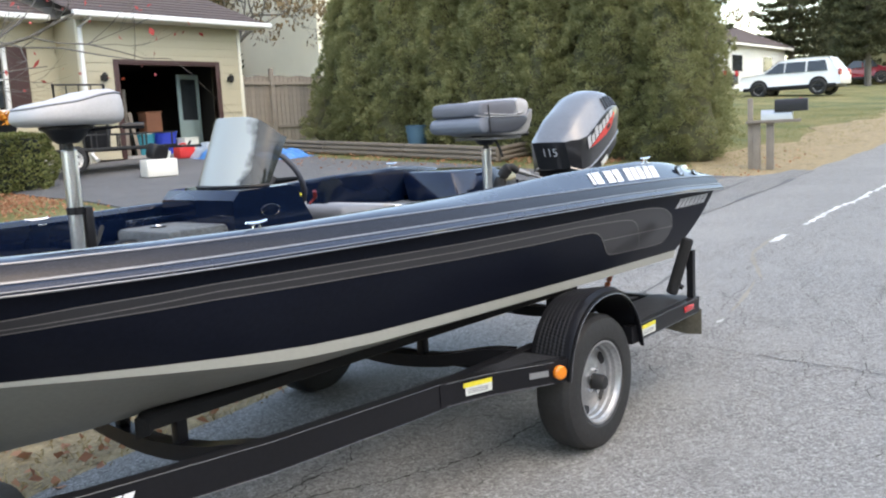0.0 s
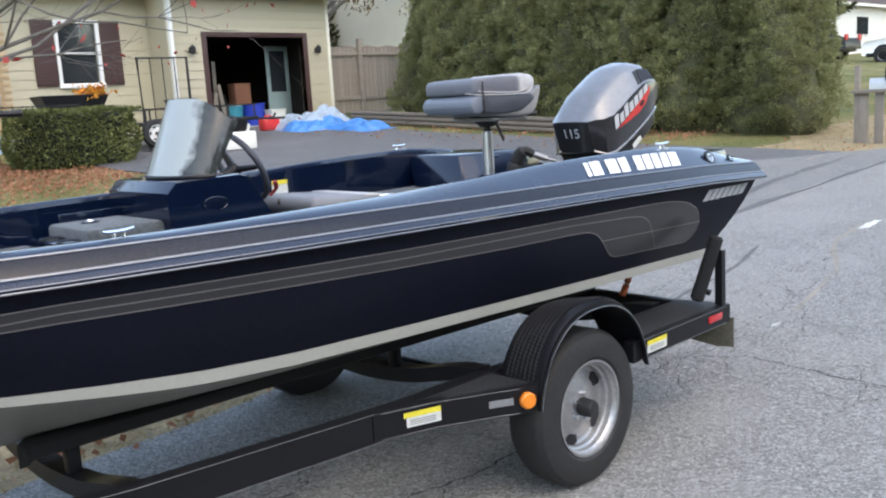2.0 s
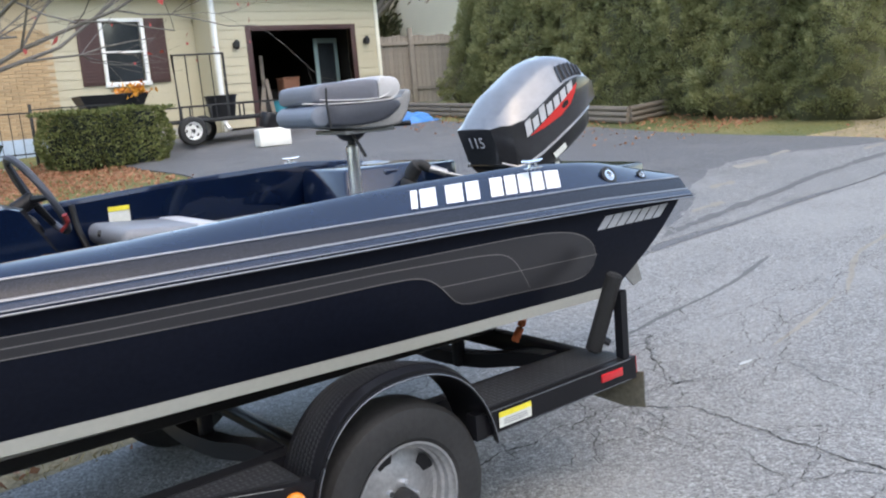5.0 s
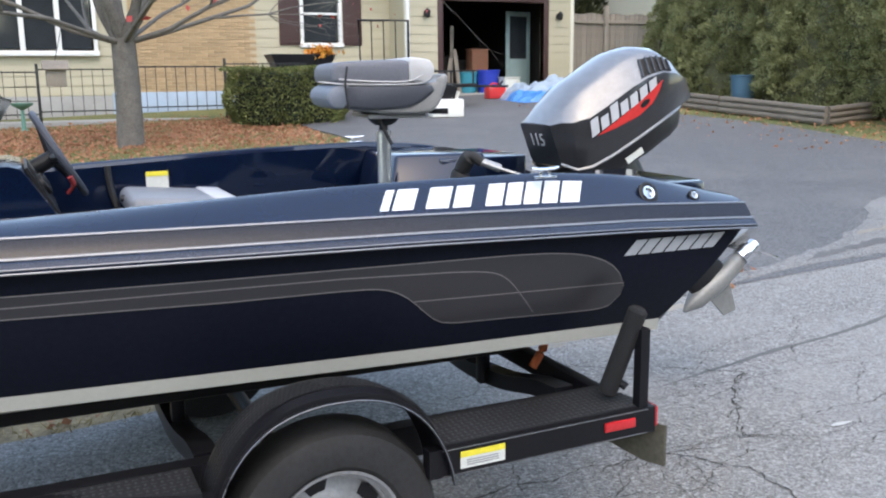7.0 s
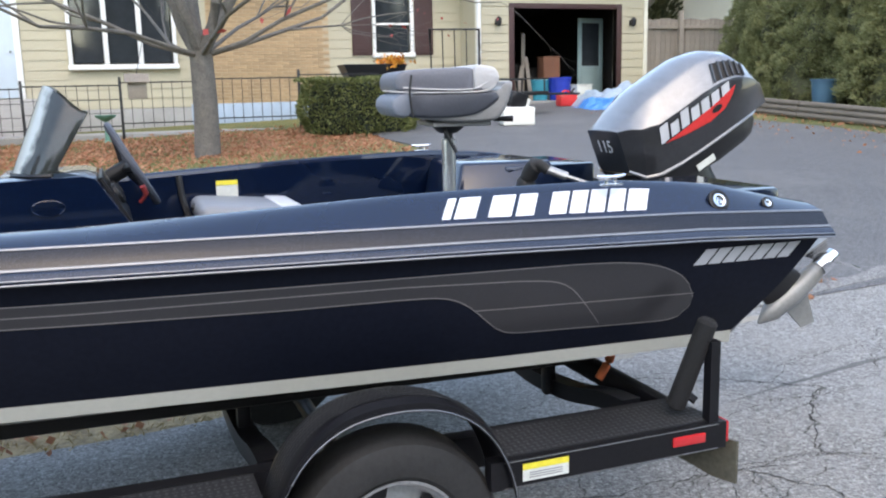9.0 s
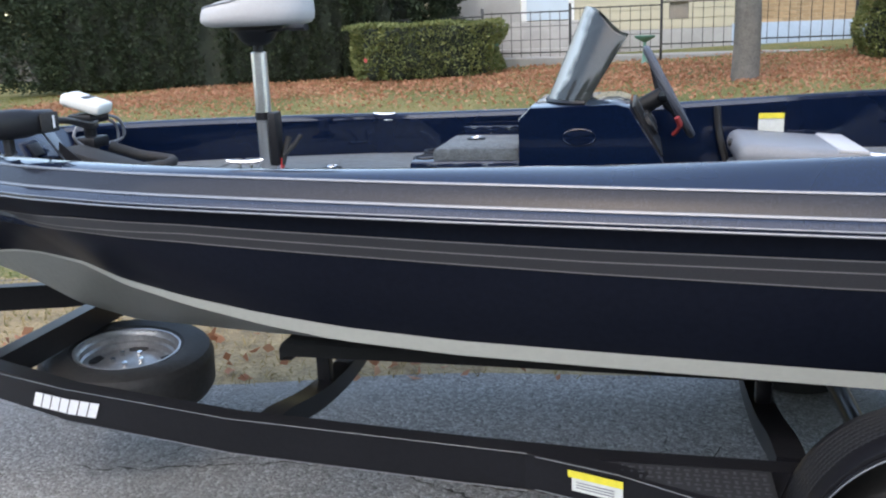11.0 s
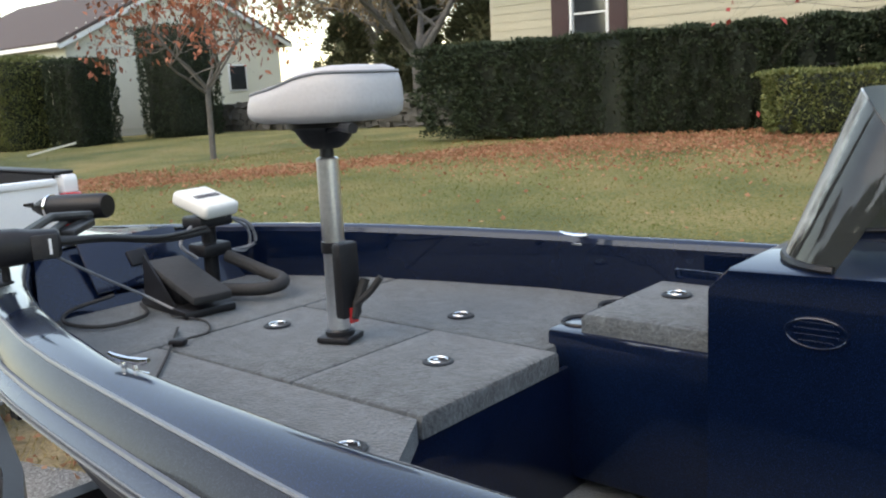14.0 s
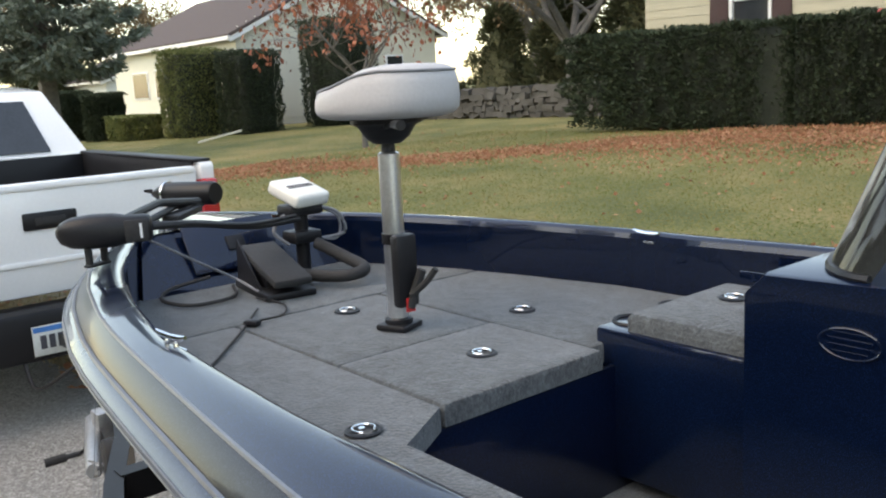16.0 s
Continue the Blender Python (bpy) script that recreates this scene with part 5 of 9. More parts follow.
def rail_bar(bm, pts, h, w, z_of):
    """A rectangular beam along a plan line."""
    rows = []
    P = [Vector((x, y, 0)) for x, y in pts]
    for i, p in enumerate(P):
        d = (P[min(i + 1, len(P) - 1)] - P[max(i - 1, 0)]).normalized()
        n = Vector((d.y, -d.x, 0)) * w / 2
        z = z_of(p.x)
        rows.append([p + n + Vector((0, 0, z - h)), p - n + Vector((0, 0, z - h)), p - n + Vector((0, 0, z)), p + n + Vector((0, 0, z))])
    loft(bm, rows)
    es = [e for e in bm.edges if e.calc_length() > 0.0]
    return bm


RZ = table([-0.7, 1.4, 2.8, 3.4, 4.8], [0.56, 0.555, 0.515, 0.50, 0.50])
for s in (1, -1):
    Y = lambda y: CY + s * (y - CY)
    part("frame_rail", rail_bar(bmesh.new(), [(4.72, Y(2.09)), (2.95, Y(2.09)), (2.6, Y(2.10)), (2.0, Y(2.13)), (1.45, Y(2.22)), (1.1, Y(2.345)), (0.75, Y(2.50)), (0.3, Y(2.64)), (0.05, Y(2.71)), (-0.45, Y(2.83))], 0.10, 0.055, RZ), BLACKPAINT, trailer)
    line = [(2.80, 2.09), (2.6, 2.10), (2.0, 2.13), (1.45, 2.22), (1.1, 2.32), (0.75, 2.44), (0.3, 2.59)]
    for dz in (0.001, -0.099):
        part("edge_bead", tube(bmesh.new(), [(x, Y(y - 0.031), RZ(x) + dz) for x, y in line], 0.0014, 6), BEAD, trailer)
    part("outer_rail", rail_bar(bmesh.new(), [(2.80, Y(2.085)), (3.02, Y(2.025)), (3.30, Y(1.90)), (3.40, Y(1.875))], 0.095, 0.045, RZ), BLACKPAINT, trailer)
    part("outer_rail", rail_bar(bmesh.new(), [(3.98, Y(1.882)), (4.77, Y(1.882))], 0.085, 0.045, lambda x: 0.505), BLACKPAINT, trailer)
    for z in (0.501, 0.424):
        part("edge_bead", tube(bmesh.new(), [(4.02, Y(1.859), z - 0.001), (4.74, Y(1.859), z - 0.001)], 0.0015, 6), BEAD, trailer)
    for z in (0.0, 0.088):
        part("edge_bead", tube(bmesh.new(), [(2.82, Y(2.055), 0.511 - z), (3.02, Y(2.0), 0.507 - z), (3.30, Y(1.875), 0.50 - z)], 0.0015, 6), BEAD, trailer)
    # steps with tread studs
    for outline, name in (([(4.03, Y(1.885)), (4.76, Y(1.885)), (4.72, Y(2.09)), (4.03, Y(2.09))], "rear_step"), ([(2.86, Y(2.07)), (3.36, Y(1.885)), (3.36, Y(2.07))], "front_step")):
        st = part(name, slab(bmesh.new(), [(x, y, 0.500) for x, y in outline], (0, 0, 1), 0.008), TREAD, trailer, "black tread-plate step")
        bm = bmesh.new()
        xs, ys = [p[0] for p in outline], [p[1] for p in outline]
        nx = int((max(xs) - min(xs)) / 0.021)
        for i in range(nx):
            x = min(xs) + 0.02 + 0.021 * i
            for j in range(9):
                y = min(ys) + 0.012 + 0.021 * j
                if y > max(ys) - 0.01 or (name == "front_step" and abs(y - CY) > abs(CY - Y(2.07)) + 0.37 * (x - 2.88)):
                    continue
                a = 0.008 if (i + j) % 2 else 0.0035
                c = 0.0035 if (i + j) % 2 else 0.008
                vs = [bm.verts.new(p) for p in ((x - a, y - c, 0.5082), (x + a, y - c, 0.5082), (x + a, y + c, 0.5082), (x - a, y + c, 0.5082), (x, y, 0.5100))]
                for q in range(4):
                    bm.faces.new((vs[q], vs[(q + 1) % 4], vs[4]))
        part("tread_studs", bm, STUD, st, kind="stuff")
    # fender: an arch of tread plate with a rolled edge
    bm = bmesh.new()
    rows, edge = [], []
    for i in range(33):
        a = math.radians(12 + 156 * i / 32)
        ca, sa = math.cos(a), math.sin(a)
        rx, rz = 0.345, 0.40
        x, z = 3.71 - rx * math.copysign(abs(ca) ** 0.85, ca), 0.335 + rz * math.copysign(abs(sa) ** 0.9, sa)
        rows.append([Vector((x, Y(y), z + dz)) for y, dz in ((2.045, -0.028), (1.96, -0.012), (1.87, 0.0), (1.845, -0.012), (1.843, -0.03), (1.852, -0.03), (1.865, -0.012), (1.96, -0.022), (2.045, -0.038))])
        edge.append(Vector((x, Y(1.838), z - 0.028)))
    loft(bm, rows, True, True)
    fender = part("fender", bm, BLACKPAINT, trailer, "black tread-plate fender with a rolled bright edge", angle=30)
    part("fender_bead", tube(bmesh.new(), edge, 0.005, 8), BLACKPAINT, fender)
    part("bright_line", tube(bmesh.new(), [e + Vector((0, -0.004 * s, 0.0)) for e in edge], 0.0017, 6), TRIM, fender)
    bm = bmesh.new()
    for i in range(6, 127):
        a = math.radians(12 + 156 * i / 132)
        ca, sa = math.cos(a), math.sin(a)
        x, z = 3.71 - 0.345 * math.copysign(abs(ca) ** 0.85, ca), 0.335 + 0.40 * math.copysign(abs(sa) ** 0.9, sa)
        n = Vector((-ca, 0, sa)) * 0.0018
        t = Vector((sa, 0, ca))
        for j in range(7):
            y = Y(1.888 + 0.021 * j)
            l, k = (0.007, 0.003) if (i + j) % 2 else (0.003, 0.007)
            p = Vector((x, y, z - 0.165 * max(0, 0.021 * j - 0.0))) + n * 0.1
            vs = [bm.verts.new(p + t * l * q[0] + Vector((0, k * q[1], 0))) for q in ((-1, -1), (1, -1), (1, 1), (-1, 1))] + [bm.verts.new(p + n)]
            for q in range(4):
                bm.faces.new((vs[q], vs[(q + 1) % 4], vs[4]))
    part("tread_studs", bm, TREAD, fender, kind="stuff")
    # lamps and stickers
    part("marker_lamp", lathe(bmesh.new(), [(0.001, 0), (0.03, 0), (0.03, 0.014), (0.024, 0.022), (0.001, 0.025)], 24, pose(3.325, Y(1.865), 0.455, 90 * s, 0, -20 * s)), ORANGE, trailer, "round amber side lamp")
    part("red_reflector", bbox(4.575, 4.69, min(Y(1.853), Y(1.862)), max(Y(1.853), Y(1.862)), 0.452, 0.482, 0.003), REDLENS, trailer)
    part("tail_lamp", bbox(4.772, 4.79, min(Y(1.87), Y(1.93)), max(Y(1.87), Y(1.93)), 0.43, 0.50, 0.006), REDLENS, trailer)
    for x0, x1, y0, y1, z in ((4.075, 4.22, 1.857, 1.857, 0.464), (2.90, 3.03, 2.037, 1.994, 0.468)):
        d = Vector((x1 - x0, Y(y1) - Y(y0), 0))
        st = part("warning_sticker", slab(bmesh.new(), [(x0, Y(y0), z - 0.026), (x1, Y(y1), z - 0.026), (x1, Y(y1), z + 0.026), (x0, Y(y0), z + 0.026)], (0, -s, 0), 0.002), STICKER, trailer)
        part("yellow_band", slab(bmesh.new(), [(x0, Y(y0), z + 0.008), (x1, Y(y1), z + 0.008), (x1, Y(y1), z + 0.026), (x0, Y(y0), z + 0.026)], (0, -s, 0), 0.003), YELLOW, st)
        bm = bmesh.new()
        for k in range(3):
            slab(bm, [(x0 + 0.02, Y(y0) + d.y * 0.14, z - 0.004 - 0.007 * k), (x1 - 0.02, Y(y1) - d.y * 0.14, z - 0.004 - 0.007 * k), (x1 - 0.02, Y(y1) - d.y * 0.14, z - 0.001 - 0.007 * k), (x0 + 0.02, Y(y0) + d.y * 0.14, z - 0.001 - 0.007 * k)], (0, -s, 0), 0.0026)
        part("label_print", bm, VINYL_G, st)
    part("maker_plate", slab(bmesh.new(), [(3.19, Y(1.921), 0.45), (3.275, Y(1.885), 0.447), (3.275, Y(1.885), 0.472), (3.19, Y(1.921), 0.475)], (0, -s, 0), 0.002), GALV, trailer)
    # guide post with its carpeted board, and the mud flap
    part("guide_post", rail_bar(bmesh.new(), [(4.712, Y(1.885)), (4.745, Y(1.885))], 0.30, 0.035, lambda x: 0.76), BLACKPAINT, trailer)
    bm = bmesh.new()
    g0, g1 = Vector((4.655, Y(1.965), 0.53)), Vector((4.715, Y(1.895), 0.815))
    gd = (g1 - g0).normalized()
    rings = [ring(g0 + gd * t, gd, r, 14) for t, r in ((0.0, 0.02), (0.01, 0.031), (0.30, 0.031), (0.31, 0.022))]
    loft(bm, rings)
    part("guide_pad", bm, CARPET_D, trailer, "black padded guide board")
    tube_pts = [(4.70, Y(1.92), 0.56), (4.66, Y(1.97), 0.60)]
    part("guide_brace", tube(bmesh.new(), tube_pts, 0.014, 8), BLACKPAINT, trailer)
    flap = part("mud_flap", slab(bmesh.new(), [(4.82, Y(1.87), 0.425), (4.70, Y(2.12), 0.425), (4.70, Y(2.12), 0.34), (4.79, Y(1.94), 0.285), (4.82, Y(1.87), 0.285)], (1, 0, 0), 0.008), MUD, trailer, "dusty olive-grey rubber mud flap")
    # wheel
    bunk_pts = [(1.92, Y(2.68), 0.54), (1.94, Y(2.68), 0.555), (2.6, Y(2.66), 0.560), (3.5, Y(2.64), 0.558), (4.72, Y(2.62), 0.55)]
    bm = bmesh.new()
    rows = []
    for x, y, z in bunk_pts:
        rows.append([Vector((x, y - 0.045, z - 0.05)), Vector((x, y + 0.045, z - 0.085)), Vector((x, y + 0.045, z - 0.01)), Vector((x, y + 0.03, z)), Vector((x, y - 0.03, z)), Vector((x, y - 0.045, z - 0.01))])
    loft(bm, rows)
    part("bunk_board", bm, CARPET_D, trailer, "long carpeted bunk board")
    for x in (2.06, 3.42, 4.58):
        part("bunk_post", bbox(x - 0.022, x + 0.022, Y(2.67) - 0.02, Y(2.67) + 0.02, 0.36, 0.50, 0.004), BLACKPAINT, trailer)
for x in (2.06, 3.42, 4.62):
    pts = [(x, CY - 0.70, 0.47), (x, CY - 0.55, 0.455), (x, CY - 0.3, 0.40), (x, CY, 0.375), (x, CY + 0.3, 0.40), (x, CY + 0.55, 0.455), (x, CY + 0.70, 0.47)]
    bm = bmesh.new()
    rows = [[p + Vector((-0.035, 0, -0.03)), p + Vector((0.035, 0, -0.03)), p + Vector((0.035, 0, 0.03)), p + Vector((-0.035, 0, 0.03))] for p in curve_pts(pts, 5)]
    loft(bm, rows)
    part("cross_member", bm, BLACKPAINT, trailer, "curved black cross member")
part("rear_beam", bbox(4.70, 4.75, CY - 0.97, CY + 0.97, 0.425, 0.50, 0.006), BLACKPAINT, trailer)
part("axle", cyl(bmesh.new(), (3.71, CY - 0.9, 0.305), (3.71, CY + 0.9, 0.305), 0.03, seg=14), BLACKPAINT, trailer)
part("front_cross_beam", rail_bar(bmesh.new(), [(1.05, CY - 0.48), (1.05, CY + 0.48)], 0.09, 0.06, lambda x: 0.56), BLACKPAINT, trailer)
part("front_cross_beam", rail_bar(bmesh.new(), [(0.05, CY - 0.05), (0.05, CY + 0.05)], 0.09, 0.06, lambda x: 0.56), BLACKPAINT, trailer)
bm = bmesh.new()
box(bm, -0.80, -0.40, CY - 0.04, CY + 0.04, 0.47, 0.56, 0.015)
part("coupler", bm, BLACKPAINT, trailer)
# winch post with bow stop
bm = bmesh.new()
for y in (CY - 0.075, CY + 0.075):
    slab(bm, [(0.42, y - 0.005, 0.50), (0.475, y - 0.005, 0.50), (0.765, y - 0.005, 0.93), (0.71, y - 0.005, 0.95)], (0, 1, 0), 0.01)
box(bm, -0.03, 0.03, -0.08, 0.08, -0.05, 0.05, 0.006, pose(0.47, CY, 0.60, 0, 34, 0))
box(bm, 0.33, 0.50, CY - 0.085, CY + 0.085, 0.50, 0.57, 0.008)
slab(bm, [(0.30, CY - 0.05, 0.60), (0.34, CY - 0.05, 0.57), (0.50, CY - 0.05, 0.66), (0.46, CY - 0.05, 0.72)], (0, 1, 0), 0.10)
post = part("winch_post", bm, BLACKPAINT, trailer, "black winch post")
part("bow_roller", lathe(bmesh.new(), [(0.012, -0.05), (0.04, -0.05), (0.028, 0), (0.04, 0.05), (0.012, 0.05)], 18, pose(0.70, CY, 0.93, 90, 0, 0)), RUBBER, post)
part("winch_drum", lathe(bmesh.new(), [(0.02, -0.07), (0.07, -0.07), (0.07, -0.06), (0.045, -0.055), (0.045, 0.055), (0.07, 0.06), (0.07, 0.07), (0.02, 0.07)], 22, pose(0.33, CY, 0.70, 90, 0, 0)), PLASTIC, post)
bm = bmesh.new()
tube(bm, [(0.33, CY - 0.07, 0.70), (0.33, CY - 0.10, 0.70), (0.22, CY - 0.11, 0.60), (0.22, CY - 0.2, 0.60)], 0.009, 8)
part("winch_crank", bm, GALV, post)
part("winch_strap", slab(bmesh.new(), [(0.35, CY - 0.025, 0.735), (0.35, CY + 0.025, 0.735), (0.72, CY + 0.02, 0.80), (0.72, CY - 0.02, 0.80)], (0, 0, 1), 0.004), RUBBER, post)
# swing-up tongue jack
jack = part("tongue_jack", tube(bmesh.new(), [(0.28, 2.55, 0.46), (0.29, 2.547, 0.46), (0.55, 2.46, 0.446), (0.70, 2.41, 0.44)], [0.028, 0.033, 0.033, 0.026], 18), GALV, trailer, "galvanised tongue jack swung level")
bm = bmesh.new()
tube(bm, [(0.28, 2.55, 0.46), (0.24, 2.56, 0.46), (0.22, 2.55, 0.44), (0.20, 2.53, 0.33), (0.19, 2.51, 0.315), (0.175, 2.40, 0.31)], 0.011, 8)
part("jack_crank", bm, IRON, jack)
part("crank_grip", tube(bmesh.new(), [(0.183, 2.46, 0.313), (0.174, 2.385, 0.309)], 0.017, 10), RUBBER, jack)
part("jack_wheel", lathe(bmesh.new(), [(0.02, -0.024), (0.072, -0.024), (0.083, -0.015), (0.083, 0.015), (0.072, 0.024), (0.02, 0.024)], 26, pose(0.74, 2.453, 0.465, 90, 0, -14)), RUBBER, jack, "black rubber jack wheel")
bm = bmesh.new()
slab(bm, [(0.66, 2.41, 0.47), (0.66, 2.41, 0.41), (0.75, 2.418, 0.445), (0.75, 2.418, 0.485)], (0.1, -1, 0), 0.006)
cyl(bm, (0.738, 2.405, 0.465), (0.742, 2.48, 0.465), 0.011, seg=12)
part("wheel_fork", bm, GALV, jack)
part("jack_bracket", bbox(0.38, 0.46, 2.51, 2.60, 0.43, 0.54, 0.008), GALV, jack)
# safety marks on the tongue
for s in (1, -1):
    bm = bmesh.new()
    for i, k in enumerate((2, 1, 0, 2, 2, 3, 1)):
        def tsurf(x, z):
            y = float(np.interp(x, [1.1, 1.45, 2.0], [2.32, 2.22, 2.13])) - 0.032
            return Vector((x, CY + s * (y - CY), z))
        slanted_mark(bm, 1.30 + 0.036 * i, 0.038, 0.478, 0.525, 0.45, tsurf)
    part("tongue_lettering", bm, LETTER, trailer, "white lettering bars on the trailer tongue")


def wheel_parts(t, r=0.305, w=0.175, hub=True, rim=GALV):
    """A road wheel standing in the xz plane, its outside towards -y."""
    prof = [(r * 0.60, -w * 0.42), (r * 0.66, -w * 0.5), (r * 0.84, -w * 0.53), (r * 0.95, -w * 0.46), (r * 0.985, -w * 0.36), (r, -w * 0.3), (r, w * 0.3), (r * 0.985, w * 0.36), (r * 0.95, w * 0.46), (r * 0.66, w * 0.5), (r * 0.60, w * 0.42)]
    m = pose(0, 0, 0, 90, 0, 0)
    tyre = part("tyre", lathe(bmesh.new(), [(a, -b) for a, b in prof], 48, m, True), TYRE, t, "dusty black tyre", angle=28)
    R = r * 0.60
    rimo = part("rim", lathe(bmesh.new(), [(R * 0.9, -0.06), (R * 0.94, 0.06), (R * 1.02, 0.074), (R * 1.03, 0.083), (R * 0.985, 0.083), (R * 0.965, 0.066), (R * 0.93, 0.06), (R * 0.915, 0.042), (R * 0.87, 0.036), (R * 0.855, 0.016), (R * 0.80, 0.010), (R * 0.55, 0.022), (R * 0.42, 0.034), (0.001, 0.036)], 40, m), rim, t, "galvanised steel rim")
    for k in range(5):
        a = 2 * math.pi * (k + 0.5) / 5
        c = Vector((R * 0.65 * math.cos(a), -0.0155, R * 0.65 * math.sin(a)))
        mm = Matrix.Translation(c) @ Euler((0, -a, 0)).to_matrix().to_4x4()
        part("rim_slot", slab(bmesh.new(), [mm @ Vector(p) for p in ((-0.030, 0, -0.008), (0.024, 0, -0.040), (0.034, 0, -0.033), (0.036, 0, 0.016), (0.024, 0, 0.034), (-0.030, 0, 0.013))], (0, -1, 0), 0.003), PLASTIC, rimo)
        a2 = 2 * math.pi * k / 5
        part("lug_nut", cyl(bmesh.new(), (0.052 * math.cos(a2), -0.03, 0.052 * math.sin(a2)), (0.052 * math.cos(a2), -0.05, 0.052 * math.sin(a2)), 0.0095, seg=6), CHROME, rimo)
    if hub:
        part("hub_cap", lathe(bmesh.new(), [(0.036, 0.04), (0.034, 0.085), (0.028, 0.098), (0.001, 0.10)], 22, m), IRON, rimo)
    return tyre


for s in (1, -1):
    w = part("road_wheel", cyl(bmesh.new(), (0, -0.03, 0), (0, 0.06, 0), 0.06), IRON, trailer)
    w.matrix_basis = pose(3.712, CY - s * 0.895, 0.307, 0, 0, 0 if s == 1 else 180)
    wheel_parts(w)
spare = thing("spare_wheel", pose(1.235, 2.83, 0.35, -88, 4, 0), "spare trailer wheel slung below the tongue frame", "wheel")
wheel_parts(spare, hub=False)
bm = bmesh.new()
tube(bm, curve_pts([(4.60, 2.33, 0.52), (4.64, 2.32, 0.60), (4.62, 2.30, 0.68), (4.66, 2.28, 0.74)]), 0.016, 8)
tie = thing("tie_down_strap", None, "orange-red tie-down strap at the transom", "strap")
part("strap", bm, STRAP, tie)

# ---- ground, road, driveway ----


def sheet(name, inside, xs, ys, dz, material, label, skirt=0.0):
    """A sheet that follows the land."""
    bm = bmesh.new()
    grid = {}
    for i, x in enumerate(xs):
        for j, y in enumerate(ys):
            grid[i, j] = bm.verts.new((x, y, ground_z(x, y) + dz))
    for i in range(len(xs) - 1):
        for j in range(len(ys) - 1):
            if inside is None or inside(0.5 * (xs[i] + xs[i + 1]), 0.5 * (ys[j] + ys[j + 1])):
                bm.faces.new((grid[i, j], grid[i + 1, j], grid[i + 1, j + 1], grid[i, j + 1]))
    bmesh.ops.delete(bm, geom=[v for v in bm.verts if not v.link_faces], context="VERTS")
    return tagged(part(name, bm, material), label, kind="structure")


def steps(*spans):
    out = []
    for a, b, d in spans:
        out += [a + d * i for i in range(int(round((b - a) / d)))]
    return out + [spans[-1][1]]


FAR = steps((-900, -100, 200), (-100, -40, 10), (-40, 60, 1.0), (60, 100, 10), (100, 900, 200))
sheet("ground", None, FAR, FAR, -0.02, SOIL, "lawn with green and straw-coloured grass")


def road_far(x):
    """The far edge of the road's asphalt, a little ragged."""
    return 3.55 + 0.17 * max(-2.5, min(2.4, x - 1.5)) + 0.03 * math.sin(0.9 * x) + 0.035 * math.sin(3.1 * x + 1) + 0.4 * max(0, min(1, (x - 4.5) / 3)) * (1 if x < 30 else 1)


def ribbon(name, x_list, y0, y1, dz, material, label, n=8):
    rows = []
    for x in x_list:
        a, b = y0(x), y1(x)
        row = [Vector((x, a + (b - a) * k / n, ground_z(x, a + (b - a) * k / n) + dz)) for k in range(n + 1)]
        row = [row[0] - Vector((0, 0, 0.06))] + row + [row[-1] - Vector((0, 0, 0.06))]
        rows.append(row)
    return tagged(part(name, loft(bmesh.new(), rows, False, False), material), label, kind="structure")


XR = steps((-200, -40, 8), (-40, -6, 1.0), (-6, 20, 0.2), (20, 60, 1.0), (60, 200, 8))
verge = ribbon("verge", XR, lambda x: road_far(x) - 0.12, lambda x: road_far(x) + 2.3 + 0.35 * math.sin(0.8 * x) + 0.2 * math.sin(2.3 * x), -0.010, STRAWSOIL, "dry straw-coloured verge beside the road", 10)
road = ribbon("road", XR, lambda x: -5.5, road_far, 0.0, ROAD, "cracked grey asphalt road")


def ribbon_y(name, ys, x0, x1, dz, material, label, n=10):
    rows = []
    for y in ys:
        a, b = x0(y), x1(y)
        row = [Vector((a + (b - a) * k / n, y, ground_z(a + (b - a) * k / n, y) + dz)) for k in range(n + 1)]
        row = [row[0] - Vector((0, 0, 0.06))] + row + [row[-1] - Vector((0, 0, 0.06))]
        rows.append(row)
    return tagged(part(name, loft(bmesh.new(), rows, False, False), material), label, kind="structure")


ribbon_y("driveway", steps((4.25, 19.25, 0.3),), lambda y: 7.7 - 1.8 * max(0, (7.5 - y) / 3.2) + 0.06 * math.sin(2 * y), lambda y: 14.25 + 0.1 * math.sin(1.3 * y) + 0.3 * max(0, (7 - y) / 3), 0.006, DRIVE, "dark asphalt driveway")
ribbon("apron", steps((6.4, 15.6, 0.08),), lambda x: road_far(x) - 0.04, lambda x: max(road_far(x) + 0.02, 4.45 + 1.75 * math.exp(-((x - 12.0) / 2.4) ** 2) + 0.16 * noise.noise(Vector((1.3 * x, 0, 5))) + 0.07 * noise.noise(Vector((6 * x, 0, 2)))), 0.010, APRON, "paler worn asphalt apron at the driveway's mouth", 6)
rng = np.random.default_rng(11)


